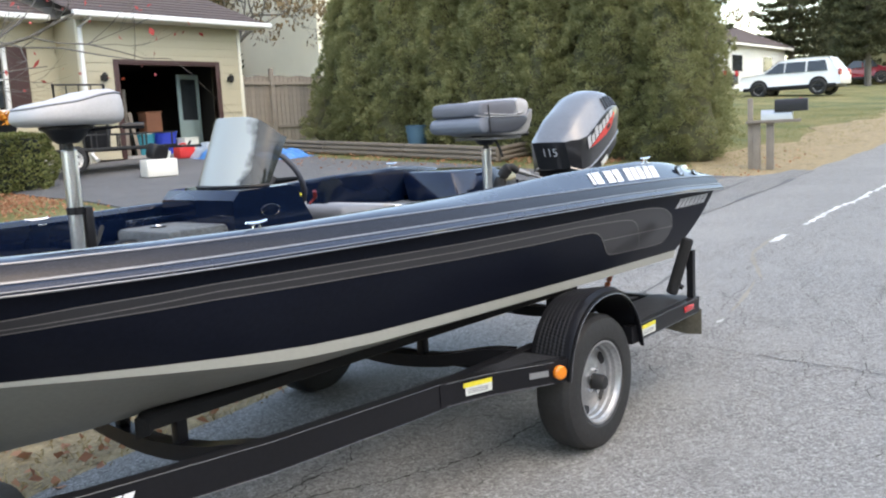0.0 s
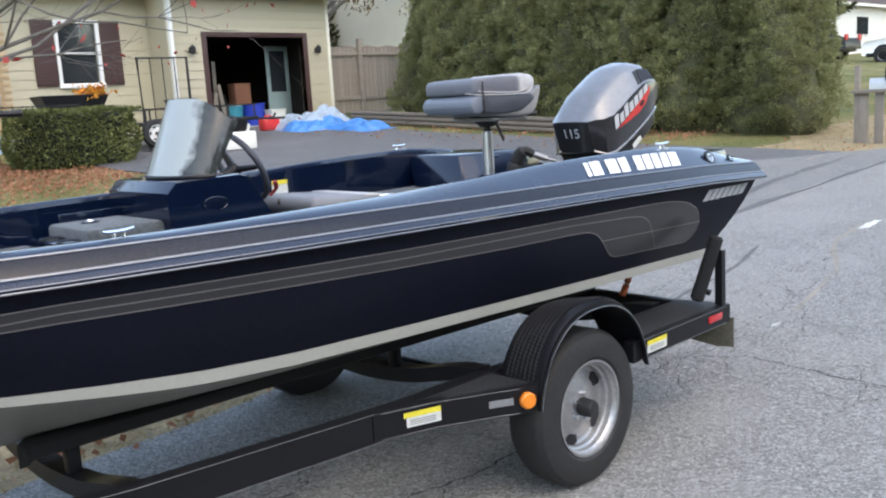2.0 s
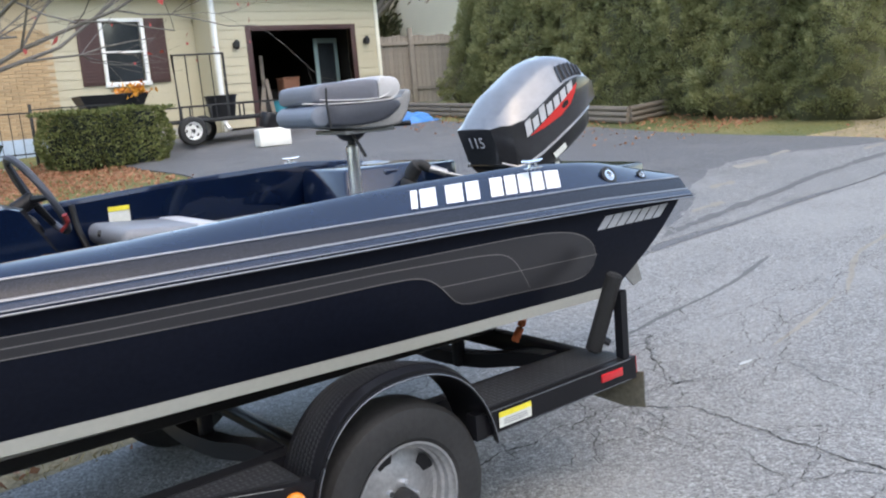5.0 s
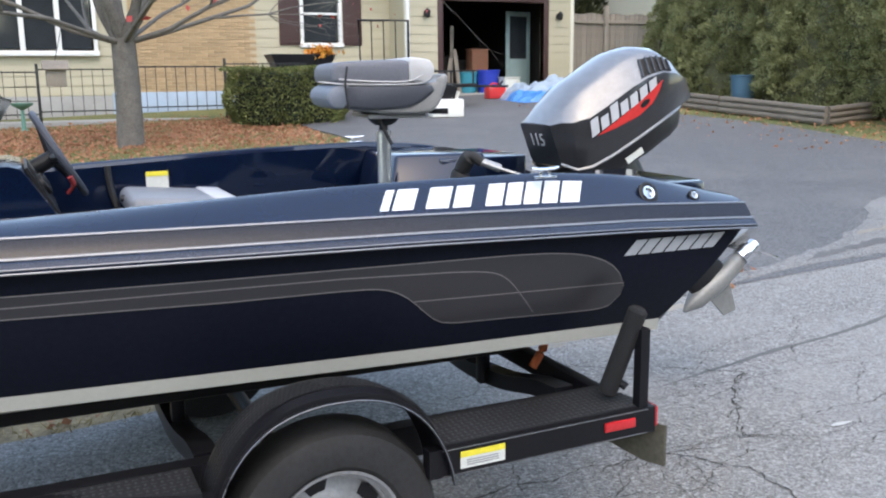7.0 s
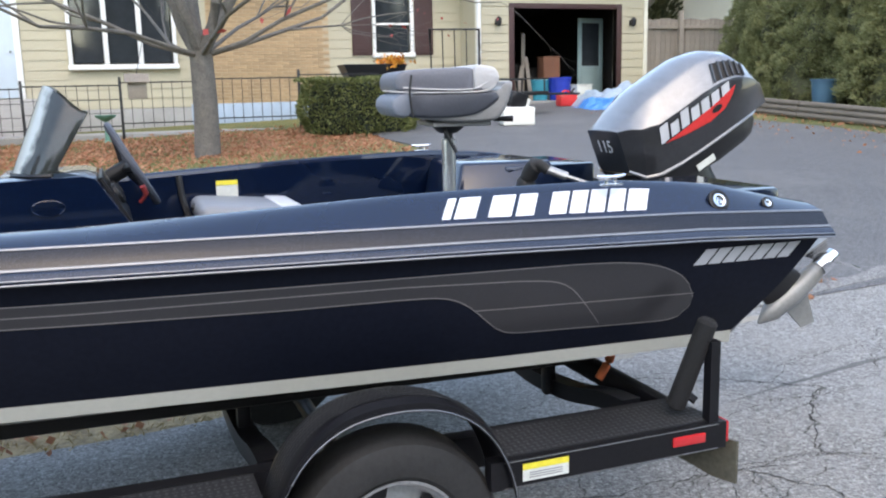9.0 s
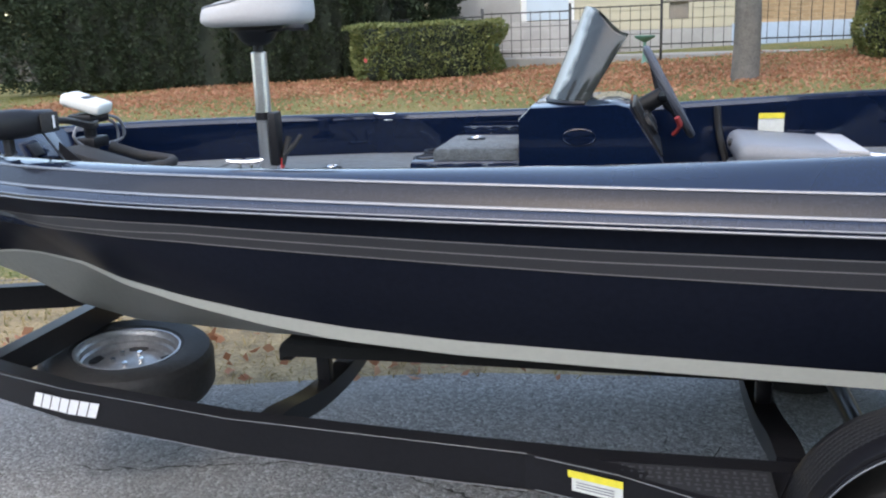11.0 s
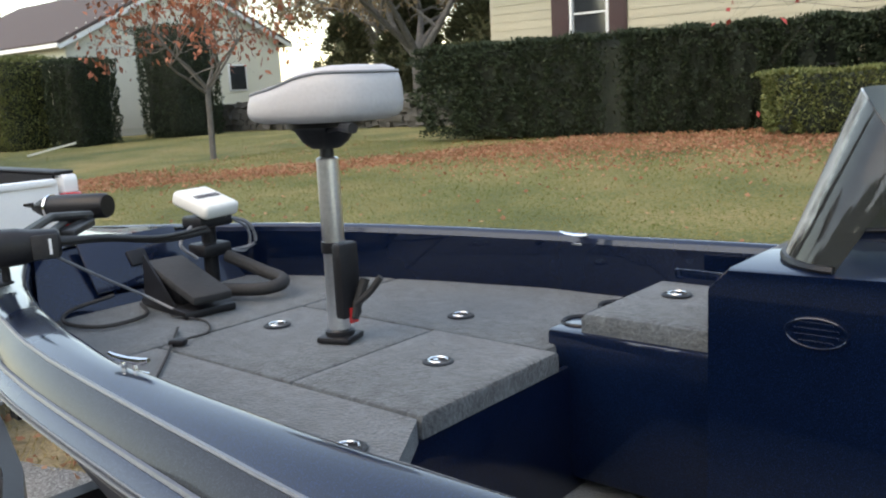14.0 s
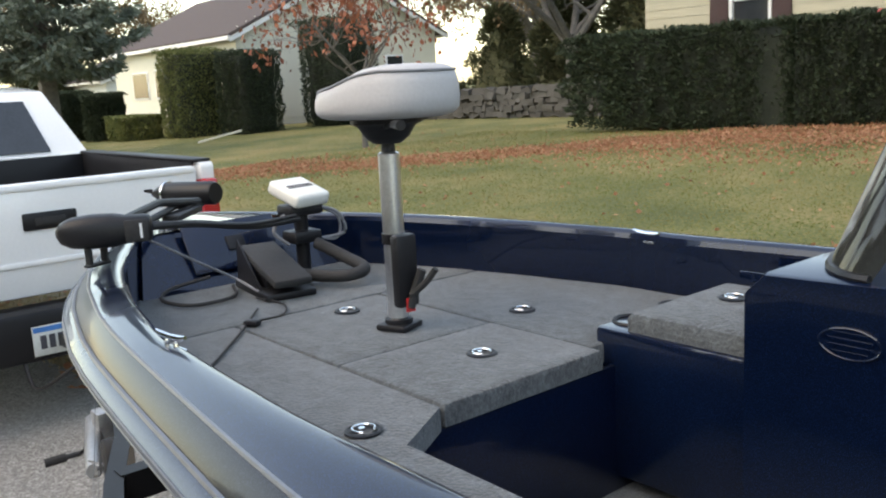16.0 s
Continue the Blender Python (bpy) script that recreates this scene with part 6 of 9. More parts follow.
def crack_lines(seed):
    r = np.random.default_rng(seed)
    lines = []
    for pts in ([(5.2, 2.45), (5.48, 2.15), (5.4, 1.6), (5.36, 1.1), (5.5, 0.2), (5.3, -1.0)], [(2.2, 2.9), (2.57, 2.68), (2.92, 2.44), (3.3, 2.3), (3.88, 2.31), (4.4, 2.42), (5.2, 2.42)],
                [(1.0, 2.72), (1.29, 2.75), (2.1, 2.89), (2.6, 2.78), (2.94, 2.75)], [(5.3, 2.4), (5.67, 2.37), (6.57, 2.43), (7.6, 2.5)], [(5.67, 2.37), (6.12, 2.87), (6.24, 2.95), (5.9, 3.26), (5.4, 3.5)],
                [(6.2, 2.9), (7.05, 2.81), (8.85, 2.72), (11, 2.6)], [(6.3, 3.3), (7.4, 3.5), (9.0, 3.7), (11, 3.9)], [(5.27, 2.1), (5.31, 2.4)], [(6.5, 1.2), (7.4, 1.5), (9, 1.3), (12, 1.6)],
                [(7.2, 4.3), (8.2, 4.2), (10, 4.6), (12, 5.0)], [(4.0, 0.9), (4.9, 0.6), (6.2, 0.9), (6.5, 1.2)], [(0.0, 1.2), (1.2, 1.0), (2.4, 1.3)]):
        lines.append(pts)
        for _ in range(5):
            k = r.integers(0, len(pts))
            p = pts[k]
            a = r.uniform(0, 6.28)
            q = [p]
            for _ in range(3):
                a += r.normal(0, 0.5)
                q.append((q[-1][0] + 0.22 * math.cos(a), q[-1][1] + 0.22 * math.sin(a)))
            if max(abs(v[1]) for v in q) < 3.7:
                lines.append(q)
    # a loose net of hair cracks beyond the stern
    net = {(i, j): (4.7 + 0.42 * i + r.uniform(-0.16, 0.16), 1.0 + 0.36 * j + r.uniform(-0.14, 0.14)) for i in range(13) for j in range(9)}
    for (i, j), p in net.items():
        for q in ((i + 1, j), (i, j + 1), (i + 1, j + 1)):
            if q in net and r.random() < 0.17:
                lines.append([p, net[q]])
    return lines


bm = bmesh.new()
for line_no, pts in enumerate(crack_lines(3)):
    thin = 0.45 if len(pts) < 5 else 1.0
    fine = []
    for a, b in zip(pts, pts[1:]):
        n = max(2, int(math.hypot(b[0] - a[0], b[1] - a[1]) / 0.022))
        for k in range(n):
            fine.append((a[0] + (b[0] - a[0]) * k / n, a[1] + (b[1] - a[1]) * k / n))
    wob, rows = 0.0, []
    ang = 0
    for i, (x, y) in enumerate(fine):
        wob = 0.86 * wob + rng.normal(0, 0.0085)
        a = fine[max(0, i - 1)]
        b = fine[min(len(fine) - 1, i + 1)]
        d = Vector((b[0] - a[0], b[1] - a[1]))
        d.normalize()
        n = Vector((-d.y, d.x))
        w = thin * (0.0011 + 0.0034 * abs(rng.normal()))
        if i in (0, len(fine) - 1):
            w = 0.0008
        p = Vector((x, y)) + n * wob
        rows.append([Vector((*(p - n * w), ground_z(p.x, p.y) + 0.0035)), Vector((*(p + n * w), ground_z(p.x, p.y) + 0.0035))])
    loft(bm, rows, False, False)
part("road_cracks", bm, CRACK, road, "dark cracks in the asphalt", kind="stuff")
bm = bmesh.new()
x = 9.2
while x < 45:
    l = rng.uniform(0.15, 0.8)
    yc = 2.97 - 0.02 * (x - 8) + 0.012 * rng.normal()
    if rng.random() < 0.95:
        pts = []
        k = 8
        up = [(x + l * i / k, yc + 0.032 + 0.014 * rng.normal()) for i in range(k + 1)]
        dn = [(x + l * i / k, yc - 0.032 + 0.014 * rng.normal()) for i in range(k + 1)]
        loft(bm, [[Vector((*a, ground_z(*a) + 0.004)), Vector((*b, ground_z(*b) + 0.004))] for a, b in zip(dn, up)], False, False)
    x += l + rng.uniform(-0.02, 0.03)
for (x, y, r) in ((6.12, 2.27, 0.03),):
    vs = [bm.verts.new((x + r * (1.6 + 0.6 * rng.random()) * math.cos(a), y + r * 0.45 * (0.7 + 0.6 * rng.random()) * math.sin(a), ground_z(x, y) + 0.005)) for a in [2 * math.pi * k / 14 for k in range(14)]]
    bm.faces.new(vs)
part("road_paint", bm, PAINT_LINE, road, "worn white paint on the asphalt", kind="stuff")


def smear(bm, line, width, dz, ragged):
    """A ragged band on the asphalt along a line."""
    pts = curve_pts([(x, y, 0) for x, y in line], 40)
    rows = []
    for i, q in enumerate(pts):
        d = pts[min(i + 1, len(pts) - 1)] - pts[max(i - 1, 0)]
        n = Vector((-d.y, d.x, 0)).normalized()
        f = min(1, 6 * min(i, len(pts) - 1 - i) / len(pts)) + 0.02
        g0, g1 = [ragged * (noise.noise(Vector((3.1 * q.x, 9 * o, 1.7 * q.y))) + 0.7 * noise.noise(Vector((13 * q.x, 5 * o, 11 * q.y)))) for o in (1, 2)]
        a, b = q - n * width * f * (1 + g0), q + n * width * f * (1 + g1)
        rows.append([Vector((e.x, e.y, ground_z(e.x, e.y) + dz)) for e in (a, a.lerp(b, 0.5), b)])
    return loft(bm, rows, False, False)


bm = bmesh.new()
smear(bm, [(5.7, 3.0), (6.5, 3.12), (7.4, 3.2), (8.6, 3.5), (10, 3.7)], 0.018, 0.0022, 0.9)
smear(bm, [(8.3, 4.46), (8.7, 4.55), (9.7, 4.65), (10.6, 4.72), (11.6, 4.84), (13, 4.86), (14.3, 4.87)], 0.05, 0.0128, 0.9)
part("tar_band", bm, TARLINE, road, "darker tar bands in the asphalt", kind="stuff")
bm = bmesh.new()
for x, y, l, w in ((11.6, 5.85, 0.7, 0.09), (12.6, 6.0, 0.5, 0.06), (10.4, 5.4, 0.5, 0.05), (9.3, 4.85, 0.6, 0.05), (13.4, 5.2, 0.6, 0.04)):
    smear(bm, [(x, y), (x + 0.35 * l, y + 0.05), (x + 0.7 * l, y + 0.02), (x + l, y + 0.08)], w, 0.0135, 0.9)
smear(bm, [(5.4, 3.75), (6.2, 3.9), (6.9, 4.1)], 0.05, 0.0026, 0.8)
part("sand_drift", bm, SAND, road, "pale washed sand along the driveway's edge", kind="stuff")
bm = bmesh.new()
smear(bm, [(7.5, 2.45), (7.9, 2.62), (8.6, 2.9), (9.6, 3.0)], 0.02, 0.003, 1.0)
smear(bm, [(6.4, 2.3), (6.8, 2.36), (7.5, 2.5)], 0.014, 0.003, 1.0)
part("paint_trace", bm, SAND, road, "faded traces of white paint", kind="stuff")

# ---- grass and fallen leaves ----


def lawn_points(r, n, x0, x1, y0, y1, keep):
    x, y = r.uniform(x0, x1, n), r.uniform(y0, y1, n)
    ok = np.array([keep(a, b) for a, b in zip(x, y)])
    x, y = x[ok], y[ok]
    z = np.array([ground_z(a, b) for a, b in zip(x, y)]) - 0.015
    return np.stack([x, y, z], 1)


def is_lawn(x, y):
    if y < road_far(x) + 0.9 + 0.4 * math.sin(1.7 * x):
        return False
    left = 7.7 - 1.8 * max(0, (7.5 - y) / 3.2)
    return not (left - 0.05 < x < 14.4) and y < 19


rg = np.random.default_rng(21)
areas = [(150000, -14, 6.5, 3.2, 17.5), (50000, -34, -12, 4.5, 22), (40000, 14.4, 34, 4.3, 16)]
V = []
for n, x0, x1, y0, y1 in areas:
    p = lawn_points(rg, n, x0, x1, y0, y1, is_lawn)
    V.append(leaves(rg, p, np.tile([0, 0, 0.5], (len(p), 1)), 0.042, 0.008, 0.8))
ob = new("grass", quads("grass", np.concatenate(V), GRASS))
p = lawn_points(rg, 60000, -14, 6.5, 3.0, 6.6, lambda x, y: road_far(x) - 0.03 < y < road_far(x) + 2.3 * rg.random() ** 0.6 + 0.2)
dry = new("dry_grass", quads("dry_grass", leaves(rg, p, np.tile([0, 0, 0.7], (len(p), 1)), 0.055, 0.007, 0.9), STRAW))
tagged(dry, "straw-coloured dry grass along the road's edge", "grass", kind="stuff")
tagged(ob, "short autumn grass of the lawn", "grass", kind="stuff")


def leaf_density(x, y):
    """Fallen leaves lie in drifts: along the hedge, round the tree and the bush, by the timbers and the road's edge."""
    d = 0.008
    d += (0.9 if x > 1.5 else 0.4) * math.exp(-((y - 14.2) / 1.5) ** 2) * (1 if -7 < x < 7.6 else 0)
    d += 1.7 * math.exp(-((y - max(10.2, 15.9 + min(0, 0.95 * (x + 6)))) / 1.15) ** 2) * (1 if -14 < x < 7.6 else 0)
    d += 0.9 * math.exp(-((x - 15.6) / 0.9) ** 2) * (1 if 8 < y < 18 else 0)
    d += 0.2 * math.exp(-((y - road_far(x) - 0.4) / 0.6) ** 2)
    d *= 0.45 + 0.9 * (0.5 + 0.5 * noise.noise(Vector((x * 0.7, y * 0.7, 3))))
    return d


def leaf_keep(x, y):
    return y > road_far(x) - 0.1 and rg.random() < leaf_density(x, y) and not (7.9 < x < 14.2) and y < 18.3


p = lawn_points(rg, 130000, -16, 7.8, 3.0, 18.3, leaf_keep)
p2 = lawn_points(rg, 9000, 14.3, 19, 5, 18, leaf_keep)
p3 = lawn_points(rg, 500, 12.2, 14.4, 8, 17, lambda x, y: rg.random() < (x - 12.2) / 2.5)
P = np.concatenate([p, p2, p3])
P[:, 2] += 0.03
a = rg.uniform(0, 2 * math.pi, len(P))
V = leaves(rg, P, np.stack([np.cos(a), np.sin(a), 0.15 * np.ones(len(P))], 1), 0.06, 0.044, 0.22)
tagged(new("fallen_leaves", quads("fallen_leaves", V, DRYLEAF)), "russet and tan fallen leaves on the lawn", "leaves", kind="stuff")

# ---- evergreens ----


def conifer_mesh(seed, h, r, n, size, kind):
    """Sprays in clumps over a cedar's or a shrub's outline."""
    g = np.random.default_rng(seed)
    m = max(40, n // 42)
    t = g.random(m) ** 0.9
    a = g.uniform(0, 2 * math.pi, m)
    lump = 1 + 0.16 * np.sin(3 * a + 7 * t + seed) + 0.12 * np.sin(5 * a - 11 * t) + 0.07 * g.normal(size=m)
    if kind == "cone":
        rad = r * (1 - t) ** 0.62 * np.minimum(1, 0.75 + t * 3.0)
    else:
        rad = r * np.sqrt(np.maximum(0, 1 - (2 * t - 0.9) ** 4 * 0.85))
    rad = rad * lump * g.uniform(0.80, 1.0, m)
    cen = np.stack([rad * np.cos(a), rad * np.sin(a), 0.02 + t * h], 1)
    out = np.stack([np.cos(a), np.sin(a), 0.5 + 0 * a], 1)
    k = g.integers(0, m, n)
    big = size * 1.5 * g.uniform(0.6, 1.3, m)
    d = unit(g.normal(size=(n, 3)) + 0.7 * out[k])
    pos = cen[k] + d * (big[k] * g.random(n) ** 0.5)[:, None] * np.array([1, 1, 0.8])
    return leaves(g, pos, d + 0.6 * out[k] + np.array([0, 0, 0.25]), size, size * 0.32, 0.35)


def lumpy(seed, h, r, kind, seg=18, rows=12, k=0.76):
    bm = bmesh.new()
    rings = []
    for j in range(rows + 1):
        t = j / rows
        q = (1 - t) ** 0.62 * min(1, 0.75 + 3 * t) if kind == "cone" else math.sqrt(max(0, 1 - abs(2 * t - 0.9) ** 4 * 0.85))
        rings.append([Vector((k * r * q * (1 + 0.16 * math.sin(3 * a + 7 * t + seed) + 0.12 * math.sin(5 * a - 11 * t)) * math.cos(a), k * r * q * (1 + 0.16 * math.sin(3 * a + 7 * t + seed) + 0.12 * math.sin(5 * a - 11 * t)) * math.sin(a), -0.15 + t * h * 1.0)) for a in [2 * math.pi * i / seg for i in range(seg)]])
    return loft(bm, rings)


def evergreen(name, m, h, r, n, size, kind, leaf, label, category, group="", seed=1):
    t = thing(name, m, label, category, group)
    part("trunk", tube(bmesh.new(), [(0, 0, -0.2), (0, 0, h * 0.5), (0.02, 0, h * 0.85)], [0.09, 0.06, 0.015], 8), BARK, t)
    # closed core whose colour stands for the shade between the sprays
    part("inner_shade_core", lumpy(seed, h, r, kind), CEDAR_IN, t, angle=180)
    ob = new("crown", quads("crown", conifer_mesh(seed, h, r, n, size, kind), leaf))
    ob.parent = t
    return t


first = [evergreen("cedar_tree", pose(0, 0, -50), 4.6, 1.25, 80000, 0.075, "cone", CEDAR, "dense arborvitae in a screening row", "tree", "arborvitae row", k) for k in (1, 2)]
for i, (x, y, s) in enumerate(((16.9, 7.3, 0.93), (17.0, 8.7, 1.05), (17.0, 10.1, 1.0), (17.1, 11.5, 1.1), (17.2, 12.9, 1.02), (17.3, 14.3, 1.08), (17.5, 15.7, 1.0), (17.9, 17.0, 0.9), (18.9, 9.4, 1.15), (19.0, 12.6, 1.2), (19.3, 15.4, 1.15))):
    m = pose(x, y, ground_z(x, y), 0, 0, 57 * i) @ Matrix.Diagonal((s * 1.05, s * 1.05, s, 1))
    if i < 2:
        first[i].matrix_basis = m
    else:
        c = copy_thing(first[i % 2], pose(x, y, ground_z(x, y), 0, 0, 57 * i))
        c.scale = (s * 1.05, s * 1.05, s)


def clipped(name, m, sx, sy, h, n, size, leaf, label, category, group="", seed=1, rnd=0.5):
    """A clipped hedge or bush: a rounded block of twigs and leaves."""
    g = np.random.default_rng(seed)
    t = thing(name, m, label, category, group)

    def shape(u, v, k=1.0):
        ca, sa = np.cos(u), np.sin(u)
        x = sx / 2 * np.sign(ca) * np.abs(ca) ** rnd
        y = sy / 2 * np.sign(sa) * np.abs(sa) ** rnd
        w = 0.93 + 0.07 * np.sin(9 * x + seed) * np.cos(7 * v * h) + 0.04 * np.sin(4 * x + 3 * y)
        return x * w * k, y * w * k, v * h
    ns = int(n * (2 * (sx + sy) * h) / (2 * (sx + sy) * h + sx * sy))
    # even spread round the outline
    per = np.linspace(0, 2 * math.pi, 4000)
    px, py, _ = shape(per, np.full(4000, 0.5))
    s = np.concatenate([[0], np.cumsum(np.hypot(np.diff(px), np.diff(py)))])
    u = np.interp(g.uniform(0, s[-1], ns), s, per)
    v = g.random(ns) ** 0.9
    x, y, z = shape(u, v)
    edge = 1 - 0.10 * np.maximum(0, (v - 0.86) / 0.14) ** 2 - 0.06 * np.maximum(0, (0.2 - v) / 0.2)
    pos = np.stack([x * edge, y * edge, z + 0.03], 1) * g.uniform(0.985, 1.012, (ns, 1))
    way = np.stack([x / sx * 2, y / sy * 2, 0.35 + 0 * x], 1)
    nt_ = n - ns
    tx, ty = g.uniform(-sx / 2, sx / 2, nt_), g.uniform(-sy / 2, sy / 2, nt_)
    ptop = np.stack([tx * 0.95, ty * 0.95, h * (1 + 0.02 * np.sin(5 * tx) + 0.012 * g.normal(size=nt_))], 1)
    pos = pos * np.where(g.random((ns, 1)) < 0.4, g.uniform(0.93, 1.0, (ns, 1)), 1.0) if sx < 5 else pos
    V = np.concatenate([leaves(g, pos, way, size, size * 0.5, 0.6), leaves(g, ptop, np.tile([0, 0, 1.0], (nt_, 1)), size, size * 0.5, 0.6)])
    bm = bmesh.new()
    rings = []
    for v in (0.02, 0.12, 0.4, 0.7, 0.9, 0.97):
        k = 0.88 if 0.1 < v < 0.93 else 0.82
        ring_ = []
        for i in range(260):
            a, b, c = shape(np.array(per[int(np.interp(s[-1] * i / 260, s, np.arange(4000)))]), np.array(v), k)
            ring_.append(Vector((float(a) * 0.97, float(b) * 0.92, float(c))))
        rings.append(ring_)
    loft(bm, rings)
    # near-black closed core: the shade among the leaves, put into its colour
    part("inner_shade_core", bm, YEW_IN, t, angle=180)
    part("stems", tube(bmesh.new(), [(0, 0, -0.15), (0, 0, h * 0.3)], 0.06, 8), BARK, t)
    ob = new("crown", quads("crown", V, leaf))
    ob.parent = t
    return t


hx, hy = -5.6, 18.3
clipped("yew_hedge", pose(hx, hy, ground_z(hx, hy) - 0.1, 0, 0, 3), 10.6, 2.6, 1.98, 80000, 0.09, YEW, "tall dark clipped yew hedge across the lawn", "hedge", seed=4, rnd=0.35)
clipped("boxwood_bush", pose(-0.95, 16.9, ground_z(-0.95, 16.9) - 0.05, 0, 0, 8), 3.0, 2.2, 0.98, 15000, 0.07, BOXLEAF, "rounded clipped bush on the lawn", "bush", "clipped bushes", seed=7, rnd=0.55)
clipped("boxwood_bush", pose(7.6, 16.2, ground_z(7.6, 16.2) - 0.05, 0, 0, 4), 2.2, 1.8, 0.98, 13000, 0.07, BOXLEAF, "rounded clipped bush beside the driveway", "bush", "clipped bushes", seed=9, rnd=0.6)


def limb(segs, start, way, length, r, depth, g, spread=0.55):
    """Grows a bough and its twigs into a list of tubes; gives the tips."""
    pts, rs = [Vector(start)], [r]
    d = Vector(way).normalized()
    n = 5
    for k in range(n):
        d = (d + Vector(g.normal(0, 0.13, 3)) + Vector((0, 0, 0.05))).normalized()
        pts.append(pts[-1] + d * length / n)
        rs.append(r * (1 - 0.55 * (k + 1) / n))
    segs.append((pts, rs, depth))
    tips = [pts[-1]]
    if depth > 0:
        for k in range(int(g.integers(3, 5))):
            i = int(g.integers(2, n + 1))
            side = Vector(g.normal(0, 1, 3))
            side -= d * side.dot(d)
            nd = (d * (1 - spread) + side.normalized() * spread + Vector((0, 0, 0.1))).normalized()
            tips += limb(segs, pts[i], nd, length * g.uniform(0.55, 0.75), rs[i] * 0.62, depth - 1, g, spread)
    return tips


def bare_tree(name, m, trunk_h, r, limbs, length, depth, leaf, n_leaves, label, seed, group="", leaf_size=0.07, spread=0.5, low=0, tilt=0.75):
    g = np.random.default_rng(seed)
    t = thing(name, m, label, "tree", group)
    part("trunk", tube(bmesh.new(), [(0, 0, -0.25), (0, 0, 0.05), (0.02, 0, trunk_h * 0.5), (0, 0.02, trunk_h)], [r * 1.35, r * 1.1, r, r * 0.95], 14), BARK, t)
    tips = []
    for k in range(limbs):
        segs = []
        a = 2 * math.pi * k / limbs + g.uniform(-0.4, 0.4)
        tips += limb(segs, (0, 0, trunk_h * g.uniform(0.85, 1.0)), (math.cos(a) * tilt, math.sin(a) * tilt, 0.8), length * g.uniform(0.8, 1.1), r * 0.6, depth, g, spread)
        bm = bmesh.new()
        for pts, rs, dp in segs:
            tube(bm, pts, rs, 8 if dp > 1 else 5, False)
        part("limb", bm, BARK, t)
    for k in range(low):
        segs = []
        a = 2 * math.pi * (k + 0.3) / low + g.uniform(-0.2, 0.2)
        more = limb(segs, (0, 0, trunk_h * 0.95), (math.cos(a), math.sin(a), 0.34), length * 1.45, r * 0.22, 3, g, 0.42)
        tips += more * 4
        bm = bmesh.new()
        for pts, rs, dp in segs:
            tube(bm, pts, rs, 8 if dp > 1 else 5, False)
        part("limb", bm, BARK, t)
    if n_leaves:
        T = np.array([tuple(p) for p in tips])
        pos = T[g.integers(0, len(T), n_leaves)] + g.normal(0, 0.16, (n_leaves, 3))
        ob = new("crown", quads("crown", leaves(g, pos, np.tile([0, 0, -1.0], (n_leaves, 1)), leaf_size, leaf_size * 0.55, 0.7), leaf))
        ob.parent = t
    return t


bare_tree("lawn_tree", pose(4.55, 14.1, ground_z(4.55, 14.1)), 1.6, 0.185, 7, 2.5, 4, REDLEAF, 700, "bare grey-barked tree with a few red leaves on the lawn", 12, leaf_size=0.10, low=7, tilt=0.42)
bare_tree("oak_sapling", pose(-14.4, 13.9, ground_z(-14.4, 13.9)), 1.7, 0.07, 6, 1.7, 3, RUSTLEAF, 1050, "young oak with rust-red leaves", 5, leaf_size=0.17, spread=0.6)
feeder = thing("bird_feeder", pose(3.55, 13.35, 1.62), "weathered wooden bird feeder hanging in the tree", "bird feeder")
part("feeder_body", bbox(-0.13, 0.13, -0.1, 0.1, -0.15, 0.1, 0.01), WOODGREY, feeder)
bm = bmesh.new()
slab(bm, [(-0.17, -0.16, 0.08), (0.17, -0.16, 0.08), (0.17, 0, 0.2), (-0.17, 0, 0.2)], (0, -0.6, 0.8), 0.015)
slab(bm, [(-0.17, 0.16, 0.08), (0.17, 0.16, 0.08), (0.17, 0, 0.2), (-0.17, 0, 0.2)], (0, 0.6, 0.8), 0.015)
part("feeder_roof", bm, WOODGREY, feeder)
part("hanger", tube(bmesh.new(), [(0, 0, 0.2), (0.15, 0.2, 0.75)], 0.006, 6), IRON, feeder)

# ---- the house ----
WY, GY = 20.2, 19.2  # the main wall's and the garage's fronts


def wall(name, axis, at, a0, a1, z0, z1, holes, thick, material, label):
    """A wall with openings through it; axis 'x' runs along x at y = at, axis 'y' along y at x = at."""
    us = sorted({a0, a1, *[h[0] for h in holes], *[h[1] for h in holes]})
    vs = sorted({z0, z1, *[h[2] for h in holes], *[h[3] for h in holes]})
    bm = bmesh.new()
    for u0, u1 in zip(us, us[1:]):
        for v0, v1 in zip(vs, vs[1:]):
            if any(h[0] <= u0 and u1 <= h[1] and h[2] <= v0 and v1 <= h[3] for h in holes):
                continue
            if axis == "x":
                box(bm, u0, u1, at, at + thick, v0, v1)
            else:
                box(bm, at, at + thick, u0, u1, v0, v1)
    bmesh.ops.remove_doubles(bm, verts=bm.verts, dist=1e-5)
    return tagged(part(name, bm, material), label, kind="structure")


